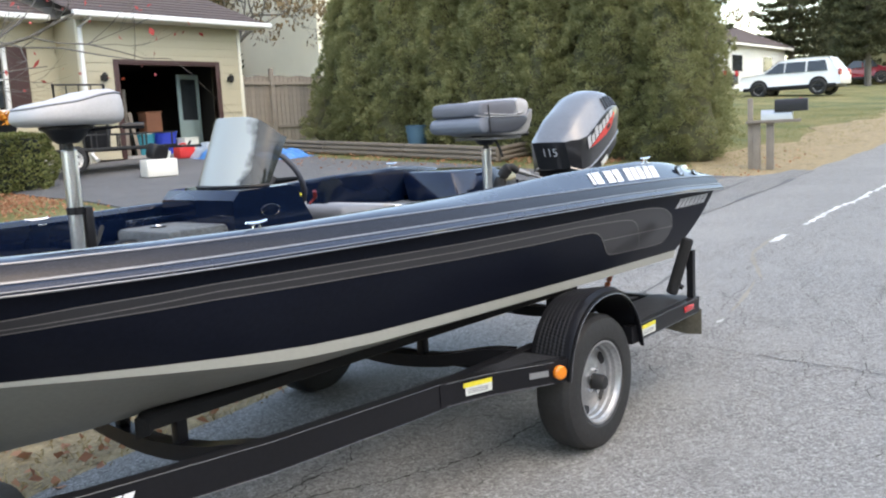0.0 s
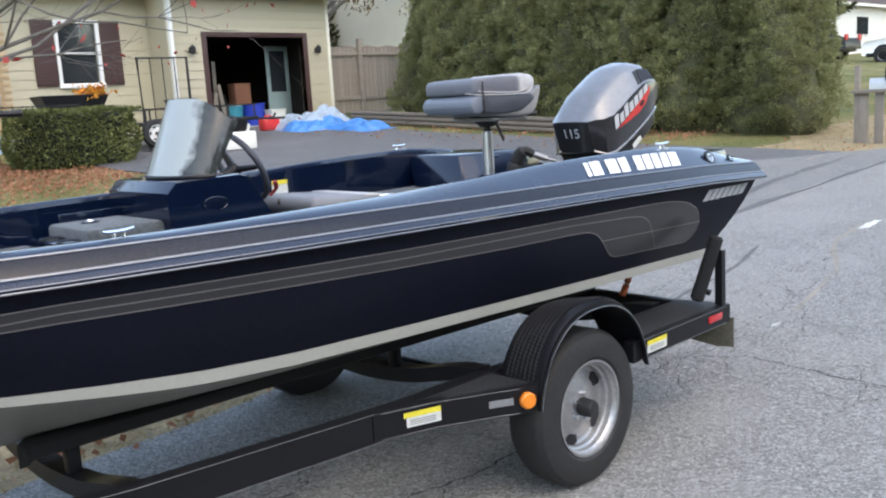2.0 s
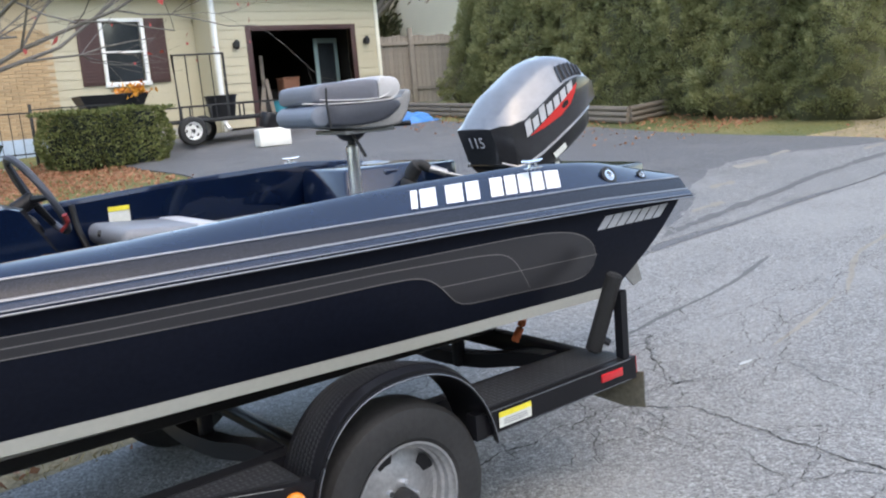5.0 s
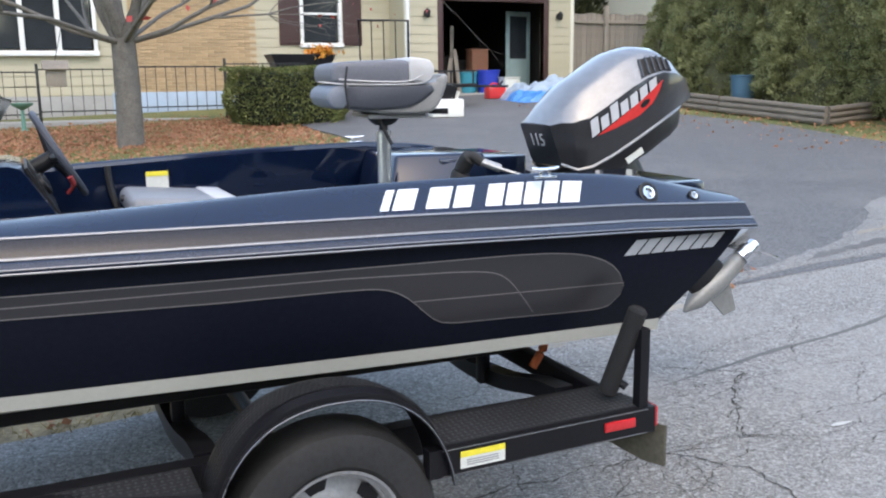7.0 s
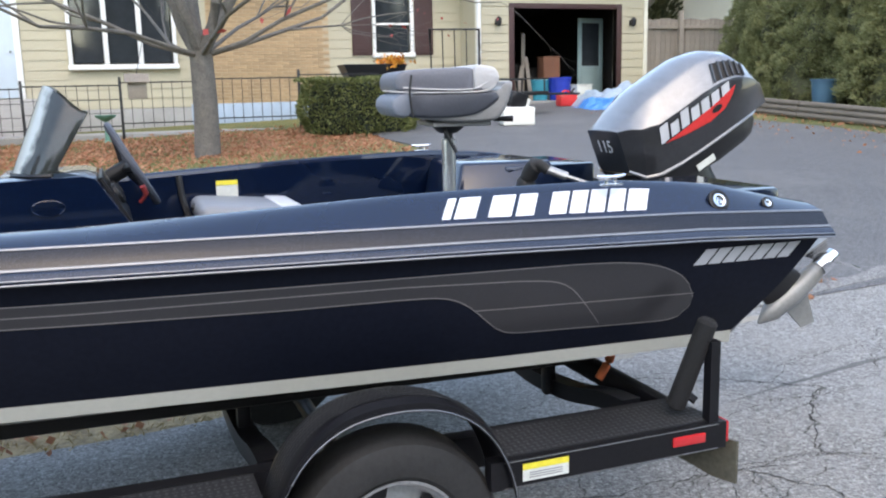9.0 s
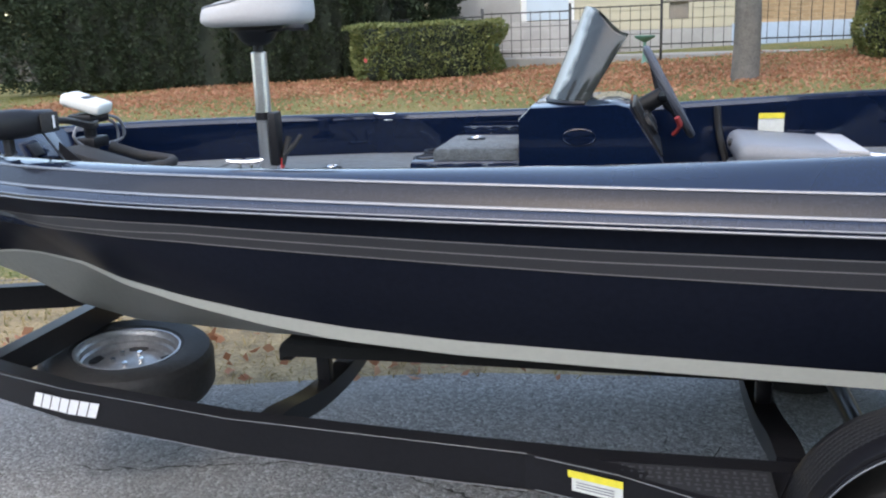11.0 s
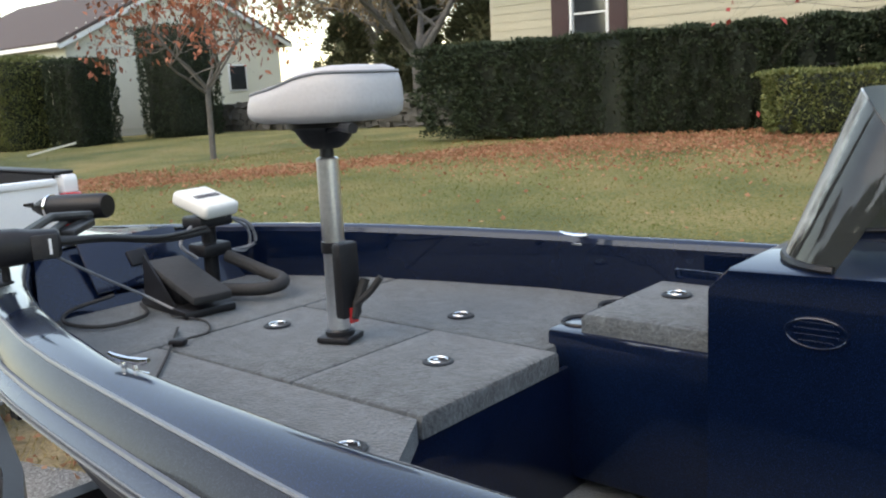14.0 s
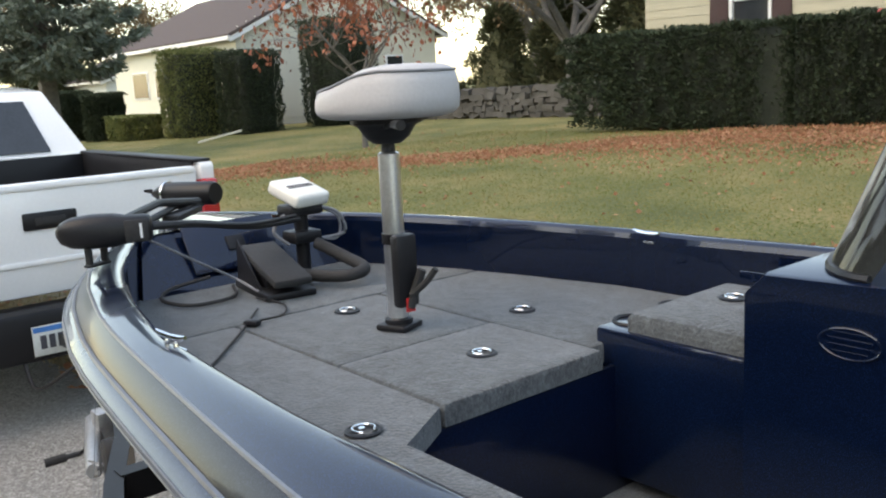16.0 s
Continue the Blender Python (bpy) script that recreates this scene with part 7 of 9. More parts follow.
def lap_siding(parent, spans, y, z0, z1, step=0.205, holes=(), material=SIDING, along="x"):
    """Lapped boards, each its own piece, with thick lower edges."""
    cache = {}
    z = z0
    while z < z1 - 0.02:
        h = min(step, z1 - z)
        for a0, a1 in spans:
            cuts = [(a0, a1)]
            for h0, h1, v0, v1 in holes:
                if z + h > v0 + 0.01 and z < v1 - 0.01:
                    new_cuts = []
                    for c0, c1 in cuts:
                        if h1 <= c0 or h0 >= c1:
                            new_cuts.append((c0, c1))
                            continue
                        if h0 > c0:
                            new_cuts.append((c0, h0))
                        if h1 < c1:
                            new_cuts.append((h1, c1))
                    cuts = new_cuts
            for c0, c1 in cuts:
                key = (round(c1 - c0, 3), round(h, 3))
                if key not in cache:
                    bm = bmesh.new()
                    L = c1 - c0
                    prof = [(0.0, 0.0), (-0.022, 0.0), (-0.022, 0.012), (-0.006, h), (0.0, h)]
                    loft(bm, [[Vector((q, d, e)) for d, e in prof] for q in (0, L)])
                    me = finish(bpy.data.meshes.new("siding_board"), bm)
                    me.materials.append(material)
                    cache[key] = me
                m = pose(c0, y, z) if along == "x" else pose(y, c1, z, 0, 0, -90)
                under(parent, "siding_board", cache[key], m)
        z += h
    return parent


g_holes = [(12.30, 15.10, 0.9, 3.34)]
gw = wall("wall_garage_front", "x", GY, 11.35, 15.95, 0.9, 4.35, g_holes, 0.16, SIDING, "cream lap-sided garage front")
lap_siding(gw, [(11.35, 15.95)], GY, 1.12, 4.35, 0.205, g_holes)
wall("wall_garage_west", "y", 11.35, GY + 0.16, WY + 0.0, 0.9, 4.35, [], 0.16, SIDING, "cream siding return beside the porch")
wall("wall_garage_east", "y", 15.79, GY + 0.16, 27.0, 0.9, 4.35, [], 0.16, SIDING, "cream siding on the garage side")
wall("wall_garage_back", "x", 26.0, 11.5, 15.79, 0.9, 4.35, [(13.3, 13.95, 2.4, 3.4)], 0.16, SIDING, "garage back wall with a small window")
# near-black inner faces and sheets: the garage's shade is put into their colour
wall("wall_garage_inner", "y", 11.51, WY + 0.2, 26.0, 0.9, 4.35, [], 0.12, DARK, "garage side wall, near-black for the shade inside")
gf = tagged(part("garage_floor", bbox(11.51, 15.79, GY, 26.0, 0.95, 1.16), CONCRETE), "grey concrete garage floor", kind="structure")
wall("wall_garage_shade", "y", 15.70, GY + 0.17, 25.99, 1.17, 3.59, [], 0.08, DARK, "near-black sheet added for the shade on the garage wall")
wall("wall_garage_rear_shade", "x", 25.9, 11.64, 15.69, 1.17, 3.59, [(13.3, 13.95, 2.4, 3.4)], 0.08, DARK, "near-black sheet added for the shade on the rear garage wall")
tagged(part("garage_ceiling", bbox(11.51, 15.79, GY + 0.16, 26.0, 3.6, 3.68), DARK), "garage ceiling, near-black for the shade inside", kind="structure")
trim = tagged(part("trim", bbox(12.16, 12.30, GY - 0.03, GY + 0.16, 1.10, 3.46, 0.006), SHUTTER), "dark wooden garage door frame", kind="structure")
part("jamb", bbox(15.10, 15.24, GY - 0.03, GY + 0.16, 1.10, 3.46, 0.006), SHUTTER, trim)
part("header_board", bbox(12.30, 15.10, GY - 0.03, GY + 0.16, 3.34, 3.46, 0.006), SHUTTER, trim)
part("corner_board", bbox(15.88, 15.98, GY - 0.035, GY + 0.05, 1.0, 4.35, 0.005), SIDING2, trim)
part("corner_board", bbox(11.32, 11.42, GY - 0.035, GY + 0.05, 1.0, 4.35, 0.005), SIDING2, trim)

win = [(9.17, 10.07, 2.36, 3.72), (2.55, 4.62, 2.16, 3.85), (0.48, 1.56, 1.50, 3.55), (-8.35, -7.4, 2.5, 3.75)]
mw = wall("wall_front", "x", WY, -10.8, 11.35, 0.7, 4.35, win, 0.2, SIDING, "cream lap-sided house front")
lap_siding(mw, [(8.06, 11.30), (-10.8, -1.3), (1.62, 5.33)], WY, 1.25, 4.35, 0.205, [(a - 0.06, b + 0.06, c - 0.06, d + 0.06) for a, b, c, d in win] + [(2.45, 4.72, 2.06, 4.0)])
wall("wall_west", "y", -10.8, WY + 0.2, 28, 0.4, 4.35, [], 0.2, SIDING, "cream siding on the house side")
wall("wall_back", "x", 28.0, -10.8, 15.95, 0.4, 4.35, [], 0.2, SIDING, "back wall of the house")
tagged(part("ceiling", bbox(-10.6, 11.3, WY + 0.2, 28, 4.2, 4.3), DARK), "ceiling over the rooms, near-black for the shade inside", kind="structure")
tagged(part("foundation", bbox(-10.8, 11.3, WY - 0.03, WY + 0.1, 0.3, 1.24, 0.01), CONCRETE), "grey foundation strip", kind="structure")
tagged(part("foundation_painted", bbox(4.9, 8.6, WY - 0.06, WY - 0.032, 0.6, 1.30, 0.004), BLUEPAINT), "pale blue painted foundation", kind="structure")
tagged(part("panel_grey", bbox(-1.3, 0.42, WY - 0.03, WY - 0.002, 1.24, 4.35), CONCRETE), "greyish entry wall panel", kind="structure")
# brick panel: separate bricks on a mortar bed
brick_wall = tagged(part("wall_brick", bbox(5.33, 8.06, WY - 0.02, WY - 0.001, 1.24, 4.35), MORTAR), "tan brick panel on the house front", kind="structure")
bme = finish(bpy.data.meshes.new("brick"), bbox(0, 0.262, -0.022, 0.0, 0, 0.064, 0.004, None, 1))
bme.materials.append(BRICK)
bmh = finish(bpy.data.meshes.new("brick"), bbox(0, 0.126, -0.022, 0.0, 0, 0.064, 0.004, None, 1))
bmh.materials.append(BRICK)
count = 0
for row in range(30):
    x = 5.335
    if row % 2:
        under(brick_wall, "brick", bmh, pose(x, WY - 0.02, 1.30 + 0.0755 * row))
        x += 0.137
    while x + 0.262 < 8.07:
        under(brick_wall, "brick", bme, pose(x, WY - 0.02 + 0.002 * math.sin(31 * x + row), 1.30 + 0.0755 * row))
        x += 0.273


def sash_window(name, x0, x1, z0, z1, y, panes, shutters, label):
    w = tagged(thing(name), label, "window", kind="structure")
    t = 0.06
    for a, b, c, d in ((x0 - t, x0 + 0.02, z0 - t, z1 + t), (x1 - 0.02, x1 + t, z0 - t, z1 + t)):
        part("window_frame", bbox(a, b, y - 0.05, y + 0.06, c, d, 0.006), WHITEPAINT, w)
    part("window_frame", bbox(x0 + 0.02, x1 - 0.02, y - 0.05, y + 0.06, z1 - 0.02, z1 + t, 0.006), WHITEPAINT, w)
    part("window_sill", bbox(x0 - t - 0.02, x1 + t + 0.02, y - 0.09, y + 0.06, z0 - t - 0.03, z0 + 0.015, 0.008), WHITEPAINT, w)
    n = panes
    for i in range(n):
        a, b = x0 + (x1 - x0) * i / n, x0 + (x1 - x0) * (i + 1) / n
        if n > 1:
            part("pane", bbox(a + 0.05, b - 0.05, y + 0.04, y + 0.05, z0 + 0.05, z1 - 0.04), GLASS, w)
            if i:
                part("mullion", bbox(a - 0.05, a + 0.05, y - 0.03, y + 0.06, z0 + 0.015, z1 - 0.02, 0.006), WHITEPAINT, w)
        else:
            mid = 0.5 * (z0 + z1)
            part("pane", bbox(a + 0.05, b - 0.05, y + 0.045, y + 0.055, z0 + 0.05, mid - 0.02), GLASS, w)
            part("pane", bbox(a + 0.05, b - 0.05, y + 0.025, y + 0.035, mid + 0.02, z1 - 0.04), GLASS, w)
            part("meeting_rail", bbox(a + 0.02, b - 0.02, y - 0.0, y + 0.06, mid - 0.025, mid + 0.025, 0.005), WHITEPAINT, w)
    if shutters:
        for a, b in ((x0 - 0.56, x0 - 0.08), (x1 + 0.08, x1 + 0.54)):
            s = part("shutter", bbox(a, b, y - 0.06, y - 0.025, z0 - 0.04, z1 + 0.05, 0.006), SHUTTER, w, "dark maroon louvred shutter")
            for k in range(18):
                zz = z0 + 0.03 + (z1 - z0 - 0.05) * k / 18
                part("slat", bbox(a + 0.05, b - 0.05, y - 0.068, y - 0.06, zz, zz + 0.045), SHUTTER, s)
    return w


sash_window("window_1", 9.17, 10.07, 2.36, 3.72, WY, 1, True, "white sash window with maroon shutters")
sash_window("window_2", 2.55, 4.62, 2.16, 3.85, WY - 0.05, 3, False, "broad white picture window in three panes")
sash_window("window_3", -8.35, -7.4, 2.5, 3.75, WY, 1, True, "white sash window above the hedge")
door = tagged(thing("door_1"), "pale blue front door in a white frame", "door", kind="structure")
part("door_leaf", bbox(0.56, 1.48, WY - 0.02, WY + 0.04, 1.52, 3.5, 0.006), DOORBLUE, door)
for a, b in ((0.44, 0.56), (1.48, 1.60)):
    part("door_frame", bbox(a, b, WY - 0.05, WY + 0.1, 1.5, 3.6, 0.006), WHITEPAINT, door)
part("door_handle", lathe(bmesh.new(), [(0.001, 0), (0.03, 0), (0.03, 0.03), (0.02, 0.06), (0.001, 0.06)], 14, pose(1.4, WY - 0.02, 2.45, 90, 0, 0)), CHROME, door)
st = tagged(thing("entry_steps"), "grey concrete entry steps", "steps", kind="structure")
for k in range(4):
    part("step", bbox(-0.6, 2.2, WY - 1.5 + 0.3 * k, WY - 0.03, 0.78 + 0.18 * k - 0.18, 0.78 + 0.18 * (k + 1) - 0.0, 0.012), CONCRETE, st)
# roof with its eave, gutter and downspout
roof = tagged(thing("roof"), "brown shingled roof with white gutters", "roof", kind="structure")
for k in range(16):
    y0 = GY - 0.55 + 0.3 * k
    z = 4.40 + 0.115 * k
    part("shingle_course", slab(bmesh.new(), [(11.0, y0, z + 0.02), (16.55, y0, z + 0.02), (16.55, y0 + 0.33, z + 0.127), (11.0, y0 + 0.33, z + 0.127)], (0, -0.3, 0.95), 0.02), ROOF, roof)
    part("shingle_course", slab(bmesh.new(), [(-11.3, y0 + 1.0, z + 0.02), (11.0, y0 + 1.0, z + 0.02), (11.0, y0 + 1.33, z + 0.127), (-11.3, y0 + 1.33, z + 0.127)], (0, -0.3, 0.95), 0.02), ROOF, roof)
part("roof_deck", slab(bmesh.new(), [(-11.3, WY - 0.55, 4.37), (16.55, WY - 0.55, 4.37), (16.55, 24.5, 6.3), (-11.3, 24.5, 6.3)], (0, 0.3, -0.95), 0.02), WOODGREY, roof)
part("roof_deck", slab(bmesh.new(), [(-11.3, 24.5, 6.3), (16.55, 24.5, 6.3), (16.55, 29, 4.4), (-11.3, 29, 4.4)], (0, -0.3, -0.95), 0.02), ROOF, roof)
part("soffit", bbox(11.0, 16.5, GY - 0.5, GY + 0.0, 4.33, 4.36), SIDING2, roof)
part("soffit", bbox(-11.2, 11.0, WY - 0.5, WY + 0.0, 4.33, 4.36), SIDING2, roof)
part("gutter", bbox(10.95, 16.6, GY - 0.66, GY - 0.54, 4.33, 4.45, 0.02), WHITEPAINT, roof, "white gutter")
part("gutter", bbox(-11.3, 10.95, WY - 0.66, WY - 0.54, 4.33, 4.45, 0.02), WHITEPAINT, roof, "white gutter")
part("chimney", bbox(14.3, 14.8, 21.5, 22.0, 5.0, 6.6, 0.01), SHUTTER, roof)
bm = bmesh.new()
tube(bm, [(11.38, GY - 0.55, 4.32), (11.36, GY - 0.1, 4.15), (11.36, GY - 0.08, 1.25), (11.36, GY - 0.3, 1.12)], 0.05, 10)
part("downspout", bm, WHITEPAINT, roof, "white downspout")
for x in (11.85, 15.5):
    lamp = thing("wall_lantern", pose(x, GY - 0.02, 3.02), "small dark wall lantern beside the garage door", "lantern", "garage lanterns")
    part("backplate", bbox(-0.05, 0.05, -0.02, 0, -0.06, 0.06, 0.004), IRON, lamp)
    part("lantern_body", lathe(bmesh.new(), [(0.02, -0.1), (0.06, -0.06), (0.075, 0.06), (0.02, 0.12)], 10, pose(0, -0.12, 0)), IRON, lamp)
# garage contents
side_door = thing("garage_side_door", pose(15.0, 20.3, 1.16, 0, 0, 12), "pale teal glazed door standing inside the garage", "door")
for a, b, c, d in ((-0.42, -0.30, 0, 2.05), (0.30, 0.42, 0, 2.05)):
    part("stile", bbox(a, b, -0.02, 0.02, c, d, 0.004), TEALPAINT, side_door)
for c, d in ((0.0, 0.85), (1.93, 2.05)):
    part("door_rail", bbox(-0.30, 0.30, -0.02, 0.02, c, d, 0.004), TEALPAINT, side_door)
part("pane", bbox(-0.30, 0.30, -0.004, 0.004, 0.85, 1.93), GLASS, side_door)
for k, (x, y, h, tilt) in enumerate(((12.55, 20.0, 1.5, 6), (12.8, 20.1, 1.25, -8), (13.0, 20.2, 1.7, 5), (13.15, 20.0, 1.1, -4), (12.7, 19.9, 0.9, 14))):
    bd = thing("leaning_board", pose(x, y, 1.16, -8, tilt, 0), "grey-brown board leaning in the garage", "board", "garage boards")
    part("board", bbox(-0.05, 0.05, -0.012, 0.012, 0, h, 0.003), WOODGREY, bd)


def bin_thing(name, x, y, z, r, h, material, label, cat, square=False):
    t = thing(name, pose(x, y, z), label, cat)
    if square:
        part("body", bbox(-r, r, -r * 0.8, r * 0.8, 0, h, 0.03), material, t)
        part("lid", bbox(-r * 1.05, r * 1.05, -r * 0.85, r * 0.85, h, h + 0.04, 0.012), material, t)
    else:
        part("body", lathe(bmesh.new(), [(0.001, 0), (r * 0.8, 0), (r, h), (r * 0.93, h), (r * 0.76, 0.03), (0.001, 0.03)], 20), material, t)
        part("rim", lathe(bmesh.new(), [(r * 0.98, h - 0.02), (r * 1.06, h - 0.01), (r * 1.06, h + 0.015), (r * 0.98, h + 0.02)], 20, None, True), material, t)
    return t


TEAL = mat("teal_plastic", (0.03, 0.26, 0.34), 0.4)
COBALT = mat("cobalt_plastic", (0.02, 0.05, 0.42), 0.4)
bin_thing("storage_bin", 13.45, 20.2, 1.16, 0.28, 0.5, TEAL, "teal plastic storage bin in the garage", "bin")
bin_thing("storage_bin", 13.95, 20.0, 1.16, 0.30, 0.55, COBALT, "cobalt blue plastic bin in the garage", "bin")
bin_thing("storage_box", 14.35, 19.6, 1.16, 0.22, 0.35, STICKER, "pale plastic box at the garage mouth", "box", True)
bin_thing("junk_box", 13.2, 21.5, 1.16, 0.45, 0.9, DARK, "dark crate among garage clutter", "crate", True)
bin_thing("cardboard_box", 13.95, 20.6, 1.73, 0.24, 0.5, RUSTBOX, "rust-brown box stacked in the garage", "box", True)
bin_thing("plastic_tote", 13.95, 20.6, 1.16, 0.3, 0.52, STICKER, "pale plastic tote stacked in the garage", "tote", True)
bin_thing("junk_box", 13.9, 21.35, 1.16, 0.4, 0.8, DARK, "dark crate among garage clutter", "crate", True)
red = thing("fuel_can", pose(13.0, 17.9, ground_z(13.0, 17.9)), "red plastic fuel can on the driveway", "fuel can")
part("body", bbox(-0.22, 0.22, -0.14, 0.14, 0, 0.28, 0.04), RED, red)
part("spout", tube(bmesh.new(), [(0.1, 0, 0.27), (0.2, 0, 0.4)], 0.025, 8), PLASTIC, red)
part("handle", tube(bmesh.new(), curve_pts([(-0.14, 0, 0.27), (-0.08, 0, 0.34), (0.04, 0, 0.34), (0.08, 0, 0.27)]), 0.02, 8), RED, red)
cool = thing("foam_cooler", pose(10.4, 15.1, ground_z(10.4, 15.1), 0, 0, -12), "white foam cooler full of odds and ends on the driveway", "cooler")
part("tub", bbox(-0.31, 0.31, -0.2, 0.2, 0, 0.34, 0.03), WHITE, cool)
part("jacket", moved(cushion(0.2, 0.14, 0.3), pose(-0.05, 0, 0.33, 8, 14, 20)), PLASTIC, cool, "dark bundle sticking out")
part("bottle", cyl(bmesh.new(), (0.18, 0.02, 0.3), (0.24, 0.05, 0.48), 0.05), STICKER, cool)


def heap(name, x, y, sx, sy, h, material, label, cat, seed, parent=None):
    """Crumpled cloth: a mound with folds."""
    g = np.random.default_rng(seed)
    bm = bmesh.new()
    rows = []
    n = 44
    for i in range(n + 1):
        row = []
        for j in range(n + 1):
            u, v = 2 * i / n - 1, 2 * j / n - 1
            r = max(abs(u) ** 2.4, 0) + abs(v) ** 2.4
            base = max(0, 1 - r) ** 0.6
            f = 0.4 + 0.6 * abs(noise.noise(Vector((u * 1.5 + seed, v * 1.5, 0)))) + 0.3 * abs(noise.noise(Vector((u * 3.2 + seed, v * 3.2, 4)))) + 0.1 * abs(noise.noise(Vector((u * 7, v * 7, seed))))
            e = 1 + 0.12 * noise.noise(Vector((u * 3, v * 3, seed)))
            px, py = x + sx * u * e, y + sy * v * e
            row.append(Vector((px, py, ground_z(px, py) + 0.01 + h * base * f)))
        rows.append(row)
    loft(bm, rows, False, False)
    if parent is None:
        t = thing(name, None, label, cat)
    else:
        t = parent
    part("cloth", bm, material, t, angle=25)
    return t


tp = heap("crumpled_tarp", 14.0, 17.5, 0.95, 0.9, 0.55, TARP2, "crumpled blue and grey tarpaulin on the driveway", "tarpaulin", 3)
heap("", 13.65, 17.0, 0.75, 0.55, 0.36, TARP, "", "", 8, tp)
heap("", 14.05, 15.8, 0.5, 0.8, 0.26, TARP, "", "", 5, tp)

# ---- utility trailer on the driveway ----
cart = thing("utility_trailer", pose(9.3, 17.2, ground_z(10.5, 17.2), 0, 0, -4), "black steel utility trailer with a raised mesh ramp", "trailer")
part("bed", bbox(0.0, 2.5, -0.6, 0.6, 0.42, 0.48, 0.01), IRON, cart)
for y in (-0.62, 0.62):
    part("side_rail", bbox(-0.02, 2.5, y - 0.02, y + 0.02, 0.44, 0.50, 0.005), IRON, cart)
    part("top_rail", bbox(-0.02, 2.5, y - 0.015, y + 0.015, 0.74, 0.77, 0.004), IRON, cart)
    for k in range(5):
        part("upright", bbox(0.6 * k, 0.6 * k + 0.03, y - 0.015, y + 0.015, 0.5, 0.74, 0.003), IRON, cart)
    w = part("road_wheel", cyl(bmesh.new(), (0, -0.03, 0), (0, 0.06, 0), 0.05), IRON, cart)
    w.matrix_basis = pose(0.15 if y < 0 else 0.9, y * 1.18, 0.28, 0, 0, 0 if y < 0 else 180)
    wheel_parts(w, 0.28, 0.16, rim=WHITE_RIM)
part("tongue", tube(bmesh.new(), [(2.5, -0.5, 0.44), (3.5, 0, 0.42), (2.5, 0.5, 0.44)], 0.03, 6), IRON, cart)
ramp = part("ramp_frame", tube(bmesh.new(), [(0.0, -0.6, 0.5), (-0.03, -0.6, 1.75), (1.0, -0.6, 1.75), (1.0, -0.6, 0.5)], 0.03, 6), IRON, cart, "upright ramp frame")
for k in range(1, 4):
    part("ramp_bar", tube(bmesh.new(), [(0.25 * k - 0.01, -0.6, 0.5), (0.25 * k - 0.02, -0.6, 1.75)], 0.012, 6), IRON, cart)
tub = bin_thing("black_tub", 10.6, 17.6, ground_z(10.5, 17.2) + 0.48, 0.33, 0.45, PLASTIC, "black plastic tub standing in the utility trailer", "tub")
# the tray stands for planter tubs; the barrow under it is made up
planter_cart = thing("wheelbarrow", pose(8.5, 18.2, ground_z(8.5, 18.2) - 0.2), "black planter tub of orange leaves on added barrow legs behind the bush", "wheelbarrow")
bm = bmesh.new()
loft(bm, [[Vector((x * k, y * k, z)) for x, y in ((-0.7, -0.3), (0.7, -0.25), (0.7, 0.25), (-0.7, 0.3))] for z, k in ((1.05, 0.8), (1.35, 1.0), (1.36, 0.95), (1.1, 0.75))])
part("tray", bm, PLASTIC, planter_cart)
gl = np.random.default_rng(77)
lp = np.stack([gl.normal(0.42, 0.14, 260), gl.normal(-0.1, 0.12, 260), 1.32 + np.abs(gl.normal(0, 0.09, 260))], 1)
ob = new("foliage", quads("foliage", leaves(gl, lp, gl.normal(size=(260, 3)), 0.11, 0.08, 0.5), leafy("orange_leaves", (0.5, 0.08, 0.03), (0.75, 0.42, 0.05), 0.7)))
ob.parent = planter_cart
tagged(ob, "orange and red autumn leaves", kind="stuff")
for y in (-0.2, 0.2):
    part("leg", tube(bmesh.new(), [(-0.4, y, 1.08), (-0.5, y, 0.0)], 0.02, 6), IRON, planter_cart)
part("front_leg", tube(bmesh.new(), [(0.5, 0, 1.08), (0.6, 0, 0.2)], 0.02, 6), IRON, planter_cart)
part("front_wheel", lathe(bmesh.new(), [(0.1, -0.04), (0.2, -0.04), (0.2, 0.04), (0.1, 0.04)], 20, pose(0.6, 0, 0.2, 90, 0, 0), True), RUBBER, planter_cart)

# ---- iron fence before the house ----
fence = thing("iron_fence", pose(0, 17.7, 0), "low black iron picket fence in front of the house", "fence")
for x0 in (-1.7, 0.0, 1.7, 3.4, 5.1, 6.8):
    z = ground_z(x0 + 0.8, 17.7) + 0.14
    part("post", bbox(x0 - 0.025, x0 + 0.025, -0.025, 0.025, z - 0.3, z + 0.98, 0.004), IRON, fence)
    for h in (0.1, 0.86):
        part("fence_rail", bbox(x0 + 0.025, x0 + 1.675, -0.012, 0.012, z + h, z + h + 0.025), IRON, fence)
    for k in range(1, 9):
        part("picket", bbox(x0 + 0.188 * k - 0.006, x0 + 0.188 * k + 0.006, -0.0065, 0.0065, z + 0.03, z + 0.9), IRON, fence)
    if x0 < 3:
        for h in (0.35, 0.6):
            part("fence_rail", bbox(x0 + 0.025, x0 + 1.675, -0.006, 0.006, z + h, z + h + 0.012), IRON, fence)
tagged(part("walk", bbox(-2.5, 7.8, 17.9, 18.7, 0.6, 0.80, 0.01), CONCRETE), "concrete walk behind the fence", kind="structure")
bm = bmesh.new()
bath = thing("bird_bath", pose(3.1, 17.0, ground_z(3.1, 17)), "small green bird bath on the lawn", "bird bath")
GREENP = mat("green_patina", (0.12, 0.26, 0.2), 0.6)
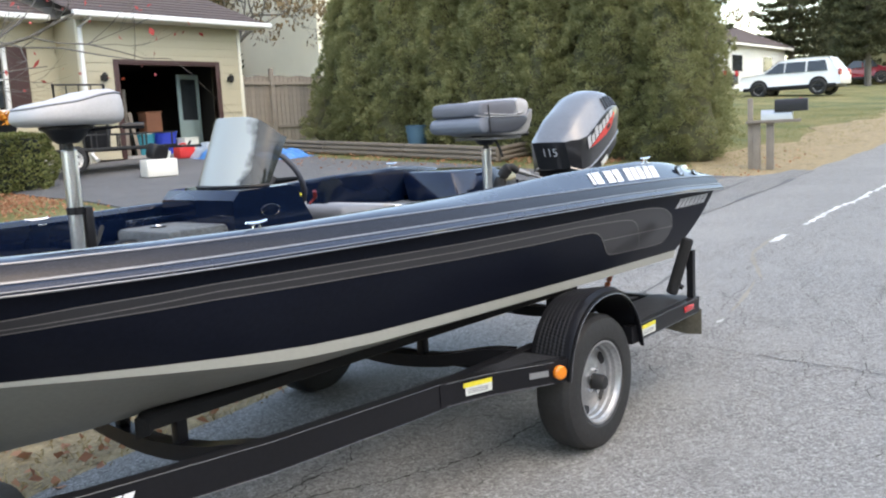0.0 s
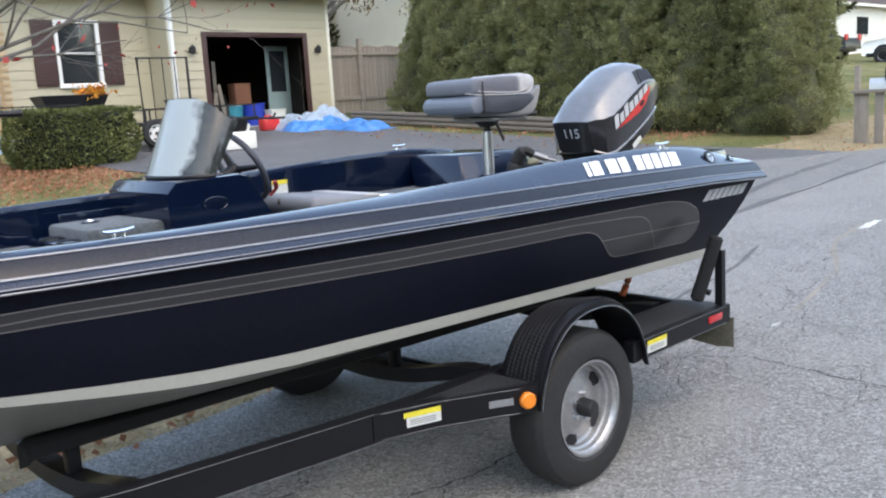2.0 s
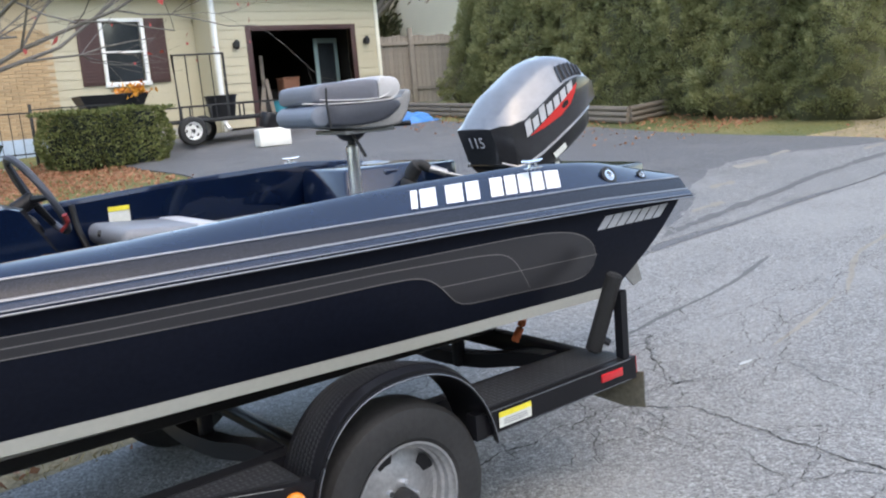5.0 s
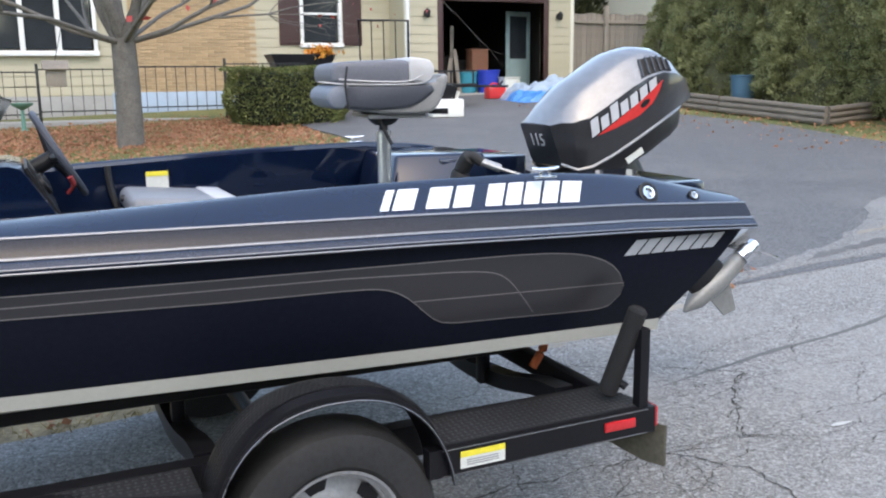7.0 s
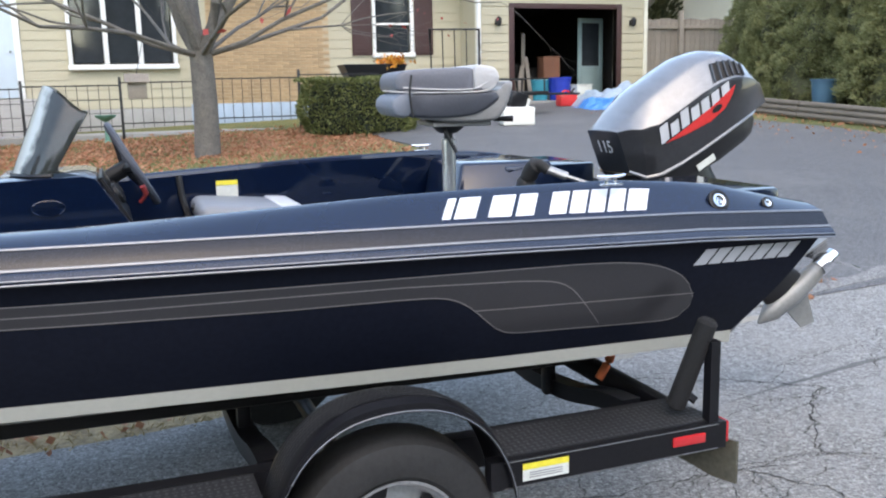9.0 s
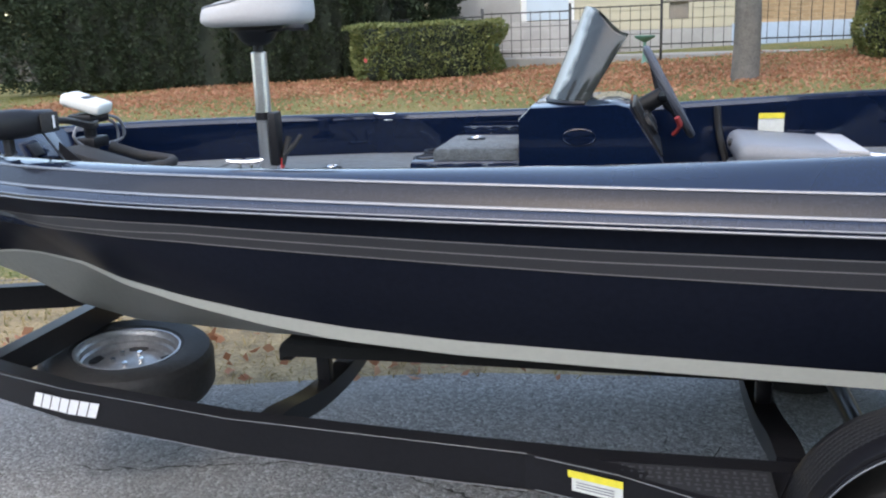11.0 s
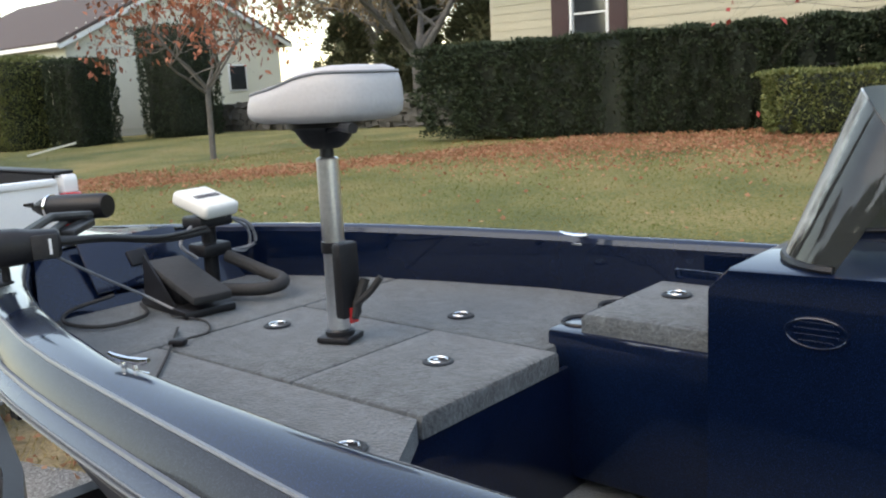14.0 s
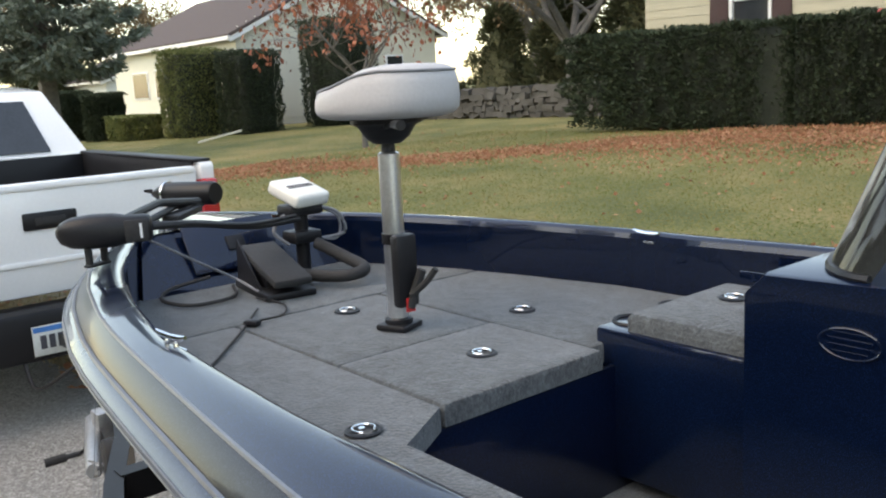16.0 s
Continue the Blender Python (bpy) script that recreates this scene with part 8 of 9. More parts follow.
part("bowl", lathe(bm, [(0.03, 0.38), (0.17, 0.46), (0.19, 0.5), (0.15, 0.48), (0.001, 0.43)], 18), GREENP, bath)
part("stem", lathe(bmesh.new(), [(0.1, 0), (0.04, 0.05), (0.03, 0.4)], 10), GREENP, bath)
bath2 = copy_thing(bath, pose(0.2, 17.2, ground_z(0.2, 17.2)))

# ---- wooden fence and timbers ----
wf = thing("board_fence", pose(16.05, 19.35, ground_z(17, 19.3), 0, 0, -4), "tall weathered board fence beside the garage", "fence")
pk = finish(bpy.data.meshes.new("fence_board"), bbox(0, 0.135, -0.012, 0.012, 0.05, 1.85, 0.004, None, 1))
pk.materials.append(WOODGREY)
for k in range(44):
    under(wf, "fence_board", pk, pose(0.142 * k, 0.006 * math.sin(13 * k), 0.02 * math.sin(5 * k)))
for x in (0.9, 3.3, 5.7):
    part("post", bbox(x, x + 0.12, -0.12, -0.015, -0.3, 2.05, 0.008), WOODGREY, wf)
for z in (0.4, 1.6):
    part("fence_rail", bbox(0, 6.25, -0.06, -0.014, z, z + 0.09, 0.005), WOODGREY, wf)
tl = thing("timber_edging", None, "stacked weathered landscape timbers along the driveway", "edging")
for k in range(3):
    for y0, y1 in ((10.25, 12.7), (12.72, 15.2), (15.22, 17.2)):
        za, zb = ground_z(14.95, y0) + 0.05 + 0.1 * k, ground_z(14.95, y1) + 0.05 + 0.1 * k
        part("timber", tube(bmesh.new(), [(14.95 + 0.02 * k, y0, za), (14.95 + 0.02 * k, 0.5 * (y0 + y1), 0.5 * (za + zb) + 0.005), (14.95 + 0.02 * k, y1, zb)], 0.052, 8), TIMBER, tl)
    x0, x1 = 15.02, 17.6
    part("timber", tube(bmesh.new(), [(x0, 10.25, ground_z(x0, 10.25) + 0.05 + 0.1 * k), (x1, 10.5, ground_z(x1, 10.5) + 0.05 + 0.1 * k)], 0.052, 8), TIMBER, tl)
bin_thing("blue_barrel", 16.0, 13.2, ground_z(16, 13.2), 0.25, 0.6, mat("slate_blue_plastic", (0.05, 0.12, 0.18), 0.5), "slate blue plastic barrel under the arborvitae", "barrel")

# ---- mailbox ----
mb = thing("mailbox", pose(15.72, 5.1, ground_z(15.72, 5.1) - 0.04, 0, 0, 12), "grey and black mailboxes on a weathered double post", "mailbox")
for y in (-0.02, 0.2):
    part("post", bbox(-0.06, 0.06, y - 0.06, y + 0.06, -0.2, 0.85, 0.008), WOODGREY, mb)
part("post", bbox(-0.05, 0.05, 0.26, 0.34, -0.2, 1.25, 0.008), WOODGREY, mb)
part("platform", bbox(-0.14, 0.14, -0.5, 0.36, 0.82, 0.87, 0.006), WOODGREY, mb)


def mail_tub(y0, y1, z, r, material, name):
    bm = bmesh.new()
    prof = [(-r, 0), (r, 0), (r, r)] + [(r * math.cos(a), r + r * math.sin(a)) for a in [math.pi * k / 10 for k in range(1, 10)]] + [(-r, r)]
    loft(bm, [[Vector((x, y, z + h)) for x, h in prof] for y in (y0, y1)])
    o = part(name, bm, material, mb)
    part("flag", bbox(r, r + 0.008, y0 + 0.1, y0 + 0.14, z + r * 0.5, z + r * 2.1), RED, o)


mail_tub(-0.38, 0.12, 0.87, 0.085, BOXGREY, "grey_box")
o = mail_tub(-0.62, -0.1, 1.0, 0.105, PLASTIC, "black_box")

# ---- the tow truck at the boat's bow ----
truck = thing("pickup_truck", pose(-1.3, 2.87, 0.0), "white pickup truck hitched to the boat trailer", "pickup truck")


def prism(bm, pts, y0, y1, bev=0.0):
    """A side outline (x, z) pushed across y."""
    loft(bm, [[Vector((x, y0, z)) for x, z in pts], [Vector((x, y1, z)) for x, z in pts]])
    if bev:
        bmesh.ops.bevel(bm, geom=list(bm.edges), offset=bev, segments=2, affect="EDGES", profile=0.5)
    return bm


for s in (-1, 1):
    y0, y1 = (0.90, 0.985) if s > 0 else (-0.985, -0.90)
    part("bed_side", prism(bmesh.new(), [(-2.05, 0.62), (-1.5, 0.62), (-1.42, 0.95), (-1.1, 1.03), (-0.78, 0.95), (-0.70, 0.62), (-0.02, 0.62), (0.0, 1.22), (-0.02, 1.245), (-2.05, 1.245)], y0, y1, 0.012), CARWHITE, truck)
    part("bed_rail_cap", bbox(-2.05, -0.03, min(s * 0.87, s * 0.98), max(s * 0.87, s * 0.98), 1.245, 1.265, 0.008), PLASTIC, truck)
    part("tail_lamp", bbox(-0.1, 0.032, min(s * 0.885, s * 0.99), max(s * 0.885, s * 0.99), 0.90, 1.15, 0.02), REDLENS, truck)
    for x in (-1.1, -4.3):
        w = part("road_wheel", cyl(bmesh.new(), (0, -0.03, 0), (0, 0.06, 0), 0.06), IRON, truck)
        w.matrix_basis = pose(x, s * 0.84, 0.37, 0, 0, 0 if s < 0 else 180)
        wheel_parts(w, 0.37, 0.24)
tailgate = part("tailgate", bbox(-0.07, 0.0, -0.875, 0.875, 0.64, 1.23, 0.018), CARWHITE, truck, "white tailgate")
part("gate_crease", bbox(-0.002, 0.012, -0.84, 0.84, 0.80, 0.83, 0.008), CARWHITE, tailgate)
part("gate_crease", bbox(-0.002, 0.010, -0.86, 0.86, 1.19, 1.22, 0.008), CARWHITE, tailgate)
part("handle_bezel", bbox(0.0, 0.014, -0.09, 0.18, 0.985, 1.075, 0.01), PLASTIC, tailgate, "black tailgate handle")
part("handle_lever", bbox(0.012, 0.024, -0.035, 0.125, 1.005, 1.05, 0.008), RUBBER, tailgate)
part("bed_floor", bbox(-2.05, -0.07, -0.9, 0.9, 0.66, 0.72), PLASTIC, truck, "black bed liner")
for s in (-1, 1):
    part("bed_liner", bbox(-2.04, -0.08, min(s * 0.88, s * 0.897), max(s * 0.88, s * 0.897), 0.72, 1.262, 0.004), PLASTIC, truck)
part("bed_liner", bbox(-2.046, -2.03, -0.88, 0.88, 0.72, 1.245, 0.004), PLASTIC, truck)
part("bed_liner", bbox(-0.085, -0.072, -0.87, 0.87, 0.72, 1.225, 0.004), PLASTIC, truck)
part("bed_front", bbox(-2.10, -2.05, -0.97, 0.97, 0.64, 1.25, 0.01), CARWHITE, truck)
bumper = part("rear_bumper", bbox(-0.06, 0.16, -0.95, 0.95, 0.33, 0.60, 0.035), PLASTIC, truck, "dark rear bumper")
plate = part("number_plate", bbox(0.165, 0.172, -0.16, 0.15, 0.365, 0.52, 0.004), STICKER, bumper, "white number plate with a blue head")
part("plate_band", bbox(0.172, 0.174, -0.155, 0.145, 0.488, 0.515), TARP, plate)
bm = bmesh.new()
for k in range(6):
    box(bm, 0.172, 0.1745, -0.125 + 0.043 * k, -0.095 + 0.043 * k, 0.40, 0.47)
part("plate_bars", bm, INK, plate)
part("hitch", bbox(0.05, 0.55, -0.035, 0.035, 0.40, 0.46, 0.008), IRON, truck)
part("hitch_ball", lathe(bmesh.new(), [(0.015, 0.46), (0.02, 0.5), (0.03, 0.53), (0.015, 0.56), (0.001, 0.562)], 14, pose(0.5, 0, 0)), CHROME, truck)
bm = bmesh.new()
tube(bm, curve_pts([(0.1, -0.2, 0.36), (0.3, -0.2, 0.24), (0.6, -0.08, 0.40)]), 0.01, 6)
tube(bm, curve_pts([(0.1, 0.2, 0.36), (0.35, 0.2, 0.22), (0.6, 0.08, 0.40)]), 0.01, 6)
part("safety_chain", bm, IRON, truck)
cab_side = [(-2.12, 0.62), (-2.14, 1.22), (-2.52, 1.72), (-3.2, 1.78), (-3.85, 1.25), (-5.1, 1.18), (-5.3, 1.05), (-5.3, 0.55)]
bm = bmesh.new()
rings = []
for y, k in ((-0.96, 0), (-0.97, 1), (0.97, 1), (0.96, 0)):
    rings.append([Vector((x, y * (1 - 0.24 * max(0, z - 1.2) / 0.6) * (0.99 if k == 0 else 1), z)) for x, z in cab_side])
loft(bm, rings)
bmesh.ops.bevel(bm, geom=list(bm.edges), offset=0.03, segments=2, affect="EDGES", profile=0.5)
cab = part("cab", bm, CARWHITE, truck)
part("rear_window", slab(bmesh.new(), [(-2.17, -0.70, 1.27), (-2.17, 0.70, 1.27), (-2.455, 0.62, 1.645), (-2.455, -0.62, 1.645)], (0.8, 0, 0.6), 0.012), GLASS, cab)
for s in (-1, 1):
    part("side_window", slab(bmesh.new(), [(-2.45, s * 0.955, 1.26), (-3.7, s * 0.955, 1.26), (-3.25, s * 0.80, 1.68), (-2.66, s * 0.80, 1.68)], (0, s, 0.35), 0.012), GLASS, cab)

# ---- vehicles farther off ----


def car(name, m, outline, cabin, length, paint, label, rear_x):
    t = thing(name, m, label, "car")
    bm = bmesh.new()
    rings = []
    for y in (-0.9, -0.93, 0.93, 0.9):
        rings.append([Vector((x, y * (1 - 0.22 * max(0, z - 1.0) / 0.7), z)) for x, z in outline])
    loft(bm, rings)
    bmesh.ops.bevel(bm, geom=list(bm.edges), offset=0.04, segments=2, affect="EDGES", profile=0.5)
    body = part("body", bm, paint, t)
    for s in (-1, 1):
        for x0, x1, x2, x3 in cabin:
            part("side_window", slab(bmesh.new(), [(x0, s * 0.905, 1.08), (x1, s * 0.905, 1.08), (x3, s * 0.765, 1.55), (x2, s * 0.765, 1.55)], (0, s, 0.3), 0.03), GLASS, t)
        part("tail_light", bbox(rear_x - 0.05, rear_x + 0.06, min(s * 0.66, s * 0.92), max(s * 0.66, s * 0.92), 0.85, 1.12, 0.02), REDLENS, t)
        for x in (-length * 0.3, length * 0.29):
            part("wheel_arch", lathe(bmesh.new(), [(0.001, 0), (0.43, 0), (0.43, 0.02), (0.001, 0.02)], 22, pose(x, s * 0.92, 0.42, 90 * s, 0, 0)), PLASTIC, t)
            w = part("road_wheel", cyl(bmesh.new(), (0, -0.03, 0), (0, 0.06, 0), 0.06), IRON, t)
            w.matrix_basis = pose(x, s * 0.87, 0.37, 0, 0, 0 if s < 0 else 180)
            wheel_parts(w, 0.37, 0.22)
    part("sill", bbox(-length * 0.46, length * 0.46, -0.94, 0.94, 0.33, 0.5, 0.02), PLASTIC, t)
    return t


suv_side = [(-2.3, 0.4), (-2.32, 0.85), (-2.2, 1.02), (-1.2, 1.10), (-0.5, 1.66), (0.3, 1.74), (1.75, 1.72), (2.15, 1.1), (2.3, 1.0), (2.3, 0.45)]
car("white_suv", pose(44.2, 13.3, ground_z(44.2, 13.3) - 0.05, 0, 0, -90), suv_side, [(-1.1, -0.22, -0.5, -0.2), (-0.15, 0.75, -0.12, 0.75), (0.85, 1.75, 0.85, 1.6)], 4.6, CARWHITE, "white sport utility car parked on a far driveway", 2.25)
sedan = [(-2.2, 0.4), (-2.25, 0.75), (-1.2, 0.92), (-0.5, 1.38), (0.7, 1.40), (1.5, 1.0), (2.2, 0.95), (2.25, 0.45)]
car("dark_sedan", pose(44.6, 18.7, ground_z(44.6, 18.7), 0, 0, -90), sedan, [(-0.9, 0.1, -0.45, 0.1), (0.2, 1.1, 0.2, 0.75)], 4.4, CARGREY, "dark grey sedan parked beyond the arborvitae", 2.2)
car("maroon_sedan", pose(66, 15.5, ground_z(66, 15.5), 0, 0, -80), sedan, [(-0.9, 0.1, -0.45, 0.1), (0.2, 1.1, 0.2, 0.75)], 4.4, CARRED, "maroon sedan parked far down the street", 2.2)
tagged(part("far_driveway", slab(bmesh.new(), [(41.5, 6, ground_z(41.5, 6) - 0.0), (46.5, 6, ground_z(46.5, 6)), (46.5, 26, ground_z(46.5, 26) + 0.0), (41.5, 26, ground_z(41.5, 26))], (0, 0, 1), 0.02), DRIVE), "far asphalt driveway", kind="structure")

# ---- neighbouring houses ----


def gable_house(name, m, lx, ly, eave, ridge, label, material, openings):
    """A small house; its ridge runs along its own x, its gable ends face +x and -x."""
    t = thing(name, m, label, "house")
    bm = bmesh.new()
    prof = [(-ly / 2, -0.6), (ly / 2, -0.6), (ly / 2, eave), (0, ridge), (-ly / 2, eave)]
    loft(bm, [[Vector((x, y, z)) for y, z in prof] for x in (-lx / 2, lx / 2)])
    part("wall_shell", bm, material, t)
    cache = {}
    k = 0
    z = 0.3
    while z < ridge - 0.15:
        half = ly / 2 if z < eave else ly / 2 * (ridge - z) / (ridge - eave)
        part("siding_board", prism(bmesh.new(), [(lx / 2, z), (lx / 2 + 0.03, z), (lx / 2 + 0.008, z + 0.2), (lx / 2, z + 0.2)], -half, half), material, t)
        if z < eave - 0.1:
            part("siding_board", bbox(-lx / 2, lx / 2, -ly / 2 - 0.02, -ly / 2 - 0.002, z, z + 0.17), material, t)
        z += 0.2
    for s in (-1, 1):
        o = 0.45
        e = (ridge - eave) / (ly / 2)
        part("roof", slab(bmesh.new(), [(-lx / 2 - 0.4, s * (ly / 2 + o), eave - o * e + 0.02), (lx / 2 + 0.4, s * (ly / 2 + o), eave - o * e + 0.02), (lx / 2 + 0.4, 0, ridge + 0.02), (-lx / 2 - 0.4, 0, ridge + 0.02)], (0, s * e, 1), 0.12), ROOF, t, "dark brown shingle roof")
        part("fascia", bbox(-lx / 2 - 0.42, lx / 2 + 0.42, min(s * (ly / 2 + o), s * (ly / 2 + o + 0.08)), max(s * (ly / 2 + o), s * (ly / 2 + o + 0.08)), eave - o * e - 0.1, eave - o * e + 0.06), WHITEPAINT, t)
        part("barge_board", slab(bmesh.new(), [(lx / 2 + 0.41, s * (ly / 2 + o), eave - o * e), (lx / 2 + 0.41, 0, ridge), (lx / 2 + 0.41, 0, ridge - 0.18), (lx / 2 + 0.41, s * (ly / 2 + o), eave - o * e - 0.18)], (1, 0, 0), 0.04), WHITEPAINT, t)
    for side, u0, u1, z0, z1, mm in openings:
        if side == "x":
            w = part("window", bbox(lx / 2 + 0.0, lx / 2 + 0.07, u0, u1, z0, z1, 0.01), WHITEPAINT, t)
            part("pane", bbox(lx / 2 + 0.07, lx / 2 + 0.08, u0 + 0.08, u1 - 0.08, z0 + 0.08, z1 - 0.08), mm, w)
        else:
            w = part("window", bbox(u0, u1, -ly / 2 - 0.07, -ly / 2, z0, z1, 0.01), WHITEPAINT, t)
            part("pane", bbox(u0 + 0.08, u1 - 0.08, -ly / 2 - 0.08, -ly / 2 - 0.07, z0 + 0.08, z1 - 0.08), mm, w)
    return t


gz = ground_z(-36, 23)
gable_house("neighbour_house", pose(-37.0, 23.8, gz), 14.0, 10.4, 3.85, 6.35, "pale cream sided house with a brown roof across the lawn", SIDING2, [("x", -1.4, -0.2, 1.6, 2.8, GLASS), ("x", 2.2, 3.2, 1.6, 2.8, GLASS), ("y", 0.35, 1.0, 0.75, 2.85, REDDOOR), ("y", -1.6, -0.3, 1.35, 2.75, GLASS), ("y", -4.5, -2.5, 1.35, 2.7, GLASS)])
gable_house("neighbour_house", pose(-60, 26, ground_z(-40, 23)), 12, 9, 2.8, 4.4, "pale bluish house far down the street", WHITEPAINT, [("y", 1, 3, 0.8, 2, GLASS), ("x", -1, 1, 0.8, 2, GLASS)])
gable_house("neighbour_house", pose(29, 29, ground_z(29, 24)), 10, 9, 5.6, 8.0, "tall pale green sided house behind the arborvitae", SIDING2, [("y", -1, 0, 3.5, 4.8, GLASS)])
gable_house("neighbour_house", pose(62, 26, ground_z(60, 26)), 14, 9, 3.0, 5.0, "white house beyond the far driveway", WHITEPAINT, [("y", -4, -2, 1, 2.2, GLASS), ("y", 2, 4, 1, 2.2, GLASS)])

# ---- shrubs by the neighbour's house ----
for i, (x, y, sx, sy, h, rnd, leaf, lab) in enumerate(((-28.6, 15.9, 2.3, 2.2, 3.2, 0.8, BOXLEAF, "tall rounded olive-green shrub beside the neighbour's house"), (-26.5, 17.2, 2.2, 2.0, 2.95, 0.45, YEW, "square-clipped dark green shrub beside the neighbour's house"),
                                                 (-25.4, 20.4, 3.0, 2.6, 3.9, 0.8, YEW, "tall dark rounded shrub by the house gable"), (-31.5, 14.6, 3.6, 1.6, 0.95, 0.8, BOXLEAF, "low spreading green shrub"), (-33.5, 14.2, 1.6, 1.6, 1.9, 0.9, YEW, "small conical dark shrub"), (-36.0, 13.6, 1.7, 1.7, 2.1, 0.9, YEW, "small rounded dark shrub"), (-38.5, 13.4, 2.2, 1.8, 1.9, 0.7, YEW, "dark rounded foundation shrub"))):
    clipped("foundation_shrub", pose(x, y, ground_z(x, y) - 0.1), sx, sy, h, 15000, 0.095, leaf, lab, "shrub", "foundation shrubs", 30 + i, rnd)
plank = thing("fallen_board", pose(-23.4, 14.4, ground_z(-23.4, 14.4) + 0.13, 0, -12, 64), "pale board lying on the neighbour's lawn", "board")
part("board", bbox(-0.72, 0.72, -0.07, 0.07, 0.0, 0.06, 0.006), SIDING2, plank)

# ---- dry stone wall ----
sw = thing("stone_wall", None, "low dry fieldstone wall behind the lawn", "wall")
g = np.random.default_rng(8)
sm = []
for k in range(5):
    bm = bmesh.new()
    bmesh.ops.create_cube(bm, size=1.0)
    bmesh.ops.subdivide_edges(bm, edges=list(bm.edges), cuts=1, use_grid_fill=True)
    for v in bm.verts:
        v.co = v.co * (1 - 0.16 * (v.co.length - 0.5)) + Vector(g.normal(0, 0.05, 3))
    me = finish(bpy.data.meshes.new("stone"), bm, 60)
    me.materials.append(STONE)
    sm.append(me)
for row in range(5):
    x = -32.0 + 0.15 * row
    while x < -10.5:
        w = g.uniform(0.2, 0.46)
        zz = ground_z(x, 22.4) + 0.10 + 0.2 * row
        under(sw, "stone", sm[int(g.integers(0, 5))], pose(x + w / 2, 22.4 + 0.05 * g.normal(), zz, 8 * g.normal(), 6 * g.normal(), 8 * g.normal()) @ Matrix.Diagonal((w, 0.45, 0.215, 1)))
        x += w

# ---- spruce and background trees ----


def spruce(m, h, r, n, label, seed, leaf, group=""):
    """Whorls of drooping boughs clothed in needles."""
    g = np.random.default_rng(seed)
    t = thing("spruce_tree", m, label, "tree", group)
    part("trunk", tube(bmesh.new(), [(0, 0, -0.3), (0, 0, h * 0.5), (0, 0, h * 0.97)], [r * 0.07, r * 0.045, 0.02], 10), BARK, t)
    P, D = [], []
    bm = bmesh.new()
    z = 2.9
    while z < h * 0.96:
        L = r * (1 - z / h) ** 0.75 * g.uniform(0.8, 1.1)
        nb = int(g.integers(6, 9))
        a0 = g.uniform(0, 6.28)
        for b in range(nb):
            a = a0 + 2 * math.pi * b / nb + g.normal(0, 0.15)
            l = L * g.uniform(0.75, 1.1)
            pts = [Vector((math.cos(a) * l * q, math.sin(a) * l * q, z - 0.22 * l * math.sin(2.2 * q) + 0.12 * l * q * q)) for q in (0, 0.3, 0.6, 0.85, 1.0)]
            tube(bm, pts, [0.05 * l / r + 0.015, 0.03, 0.02, 0.012, 0.006], 5, False)
            k = max(10, int(n * l / (r * 90)))
            q = g.uniform(0.2, 1.0, k)
            side = g.normal(0, 0.16 * l, k) * (1.1 - q * 0.6)
            P.append(np.stack([math.cos(a) * l * q - math.sin(a) * side, math.sin(a) * l * q + math.cos(a) * side, z - 0.22 * l * np.sin(2.2 * q) + 0.12 * l * q * q - 0.10 * np.abs(side) + g.normal(0, 0.05, k)], 1))
            D.append(np.tile([math.cos(a), math.sin(a), -0.15], (k, 1)))
        z += h * 0.045 * g.uniform(0.8, 1.2)
    part("boughs", bm, BARK, t, kind="stuff")
    ob = new("crown", quads("crown", leaves(g, np.concatenate(P), np.concatenate(D), 0.28, 0.09, 0.7), leaf))
    ob.parent = t
    return t


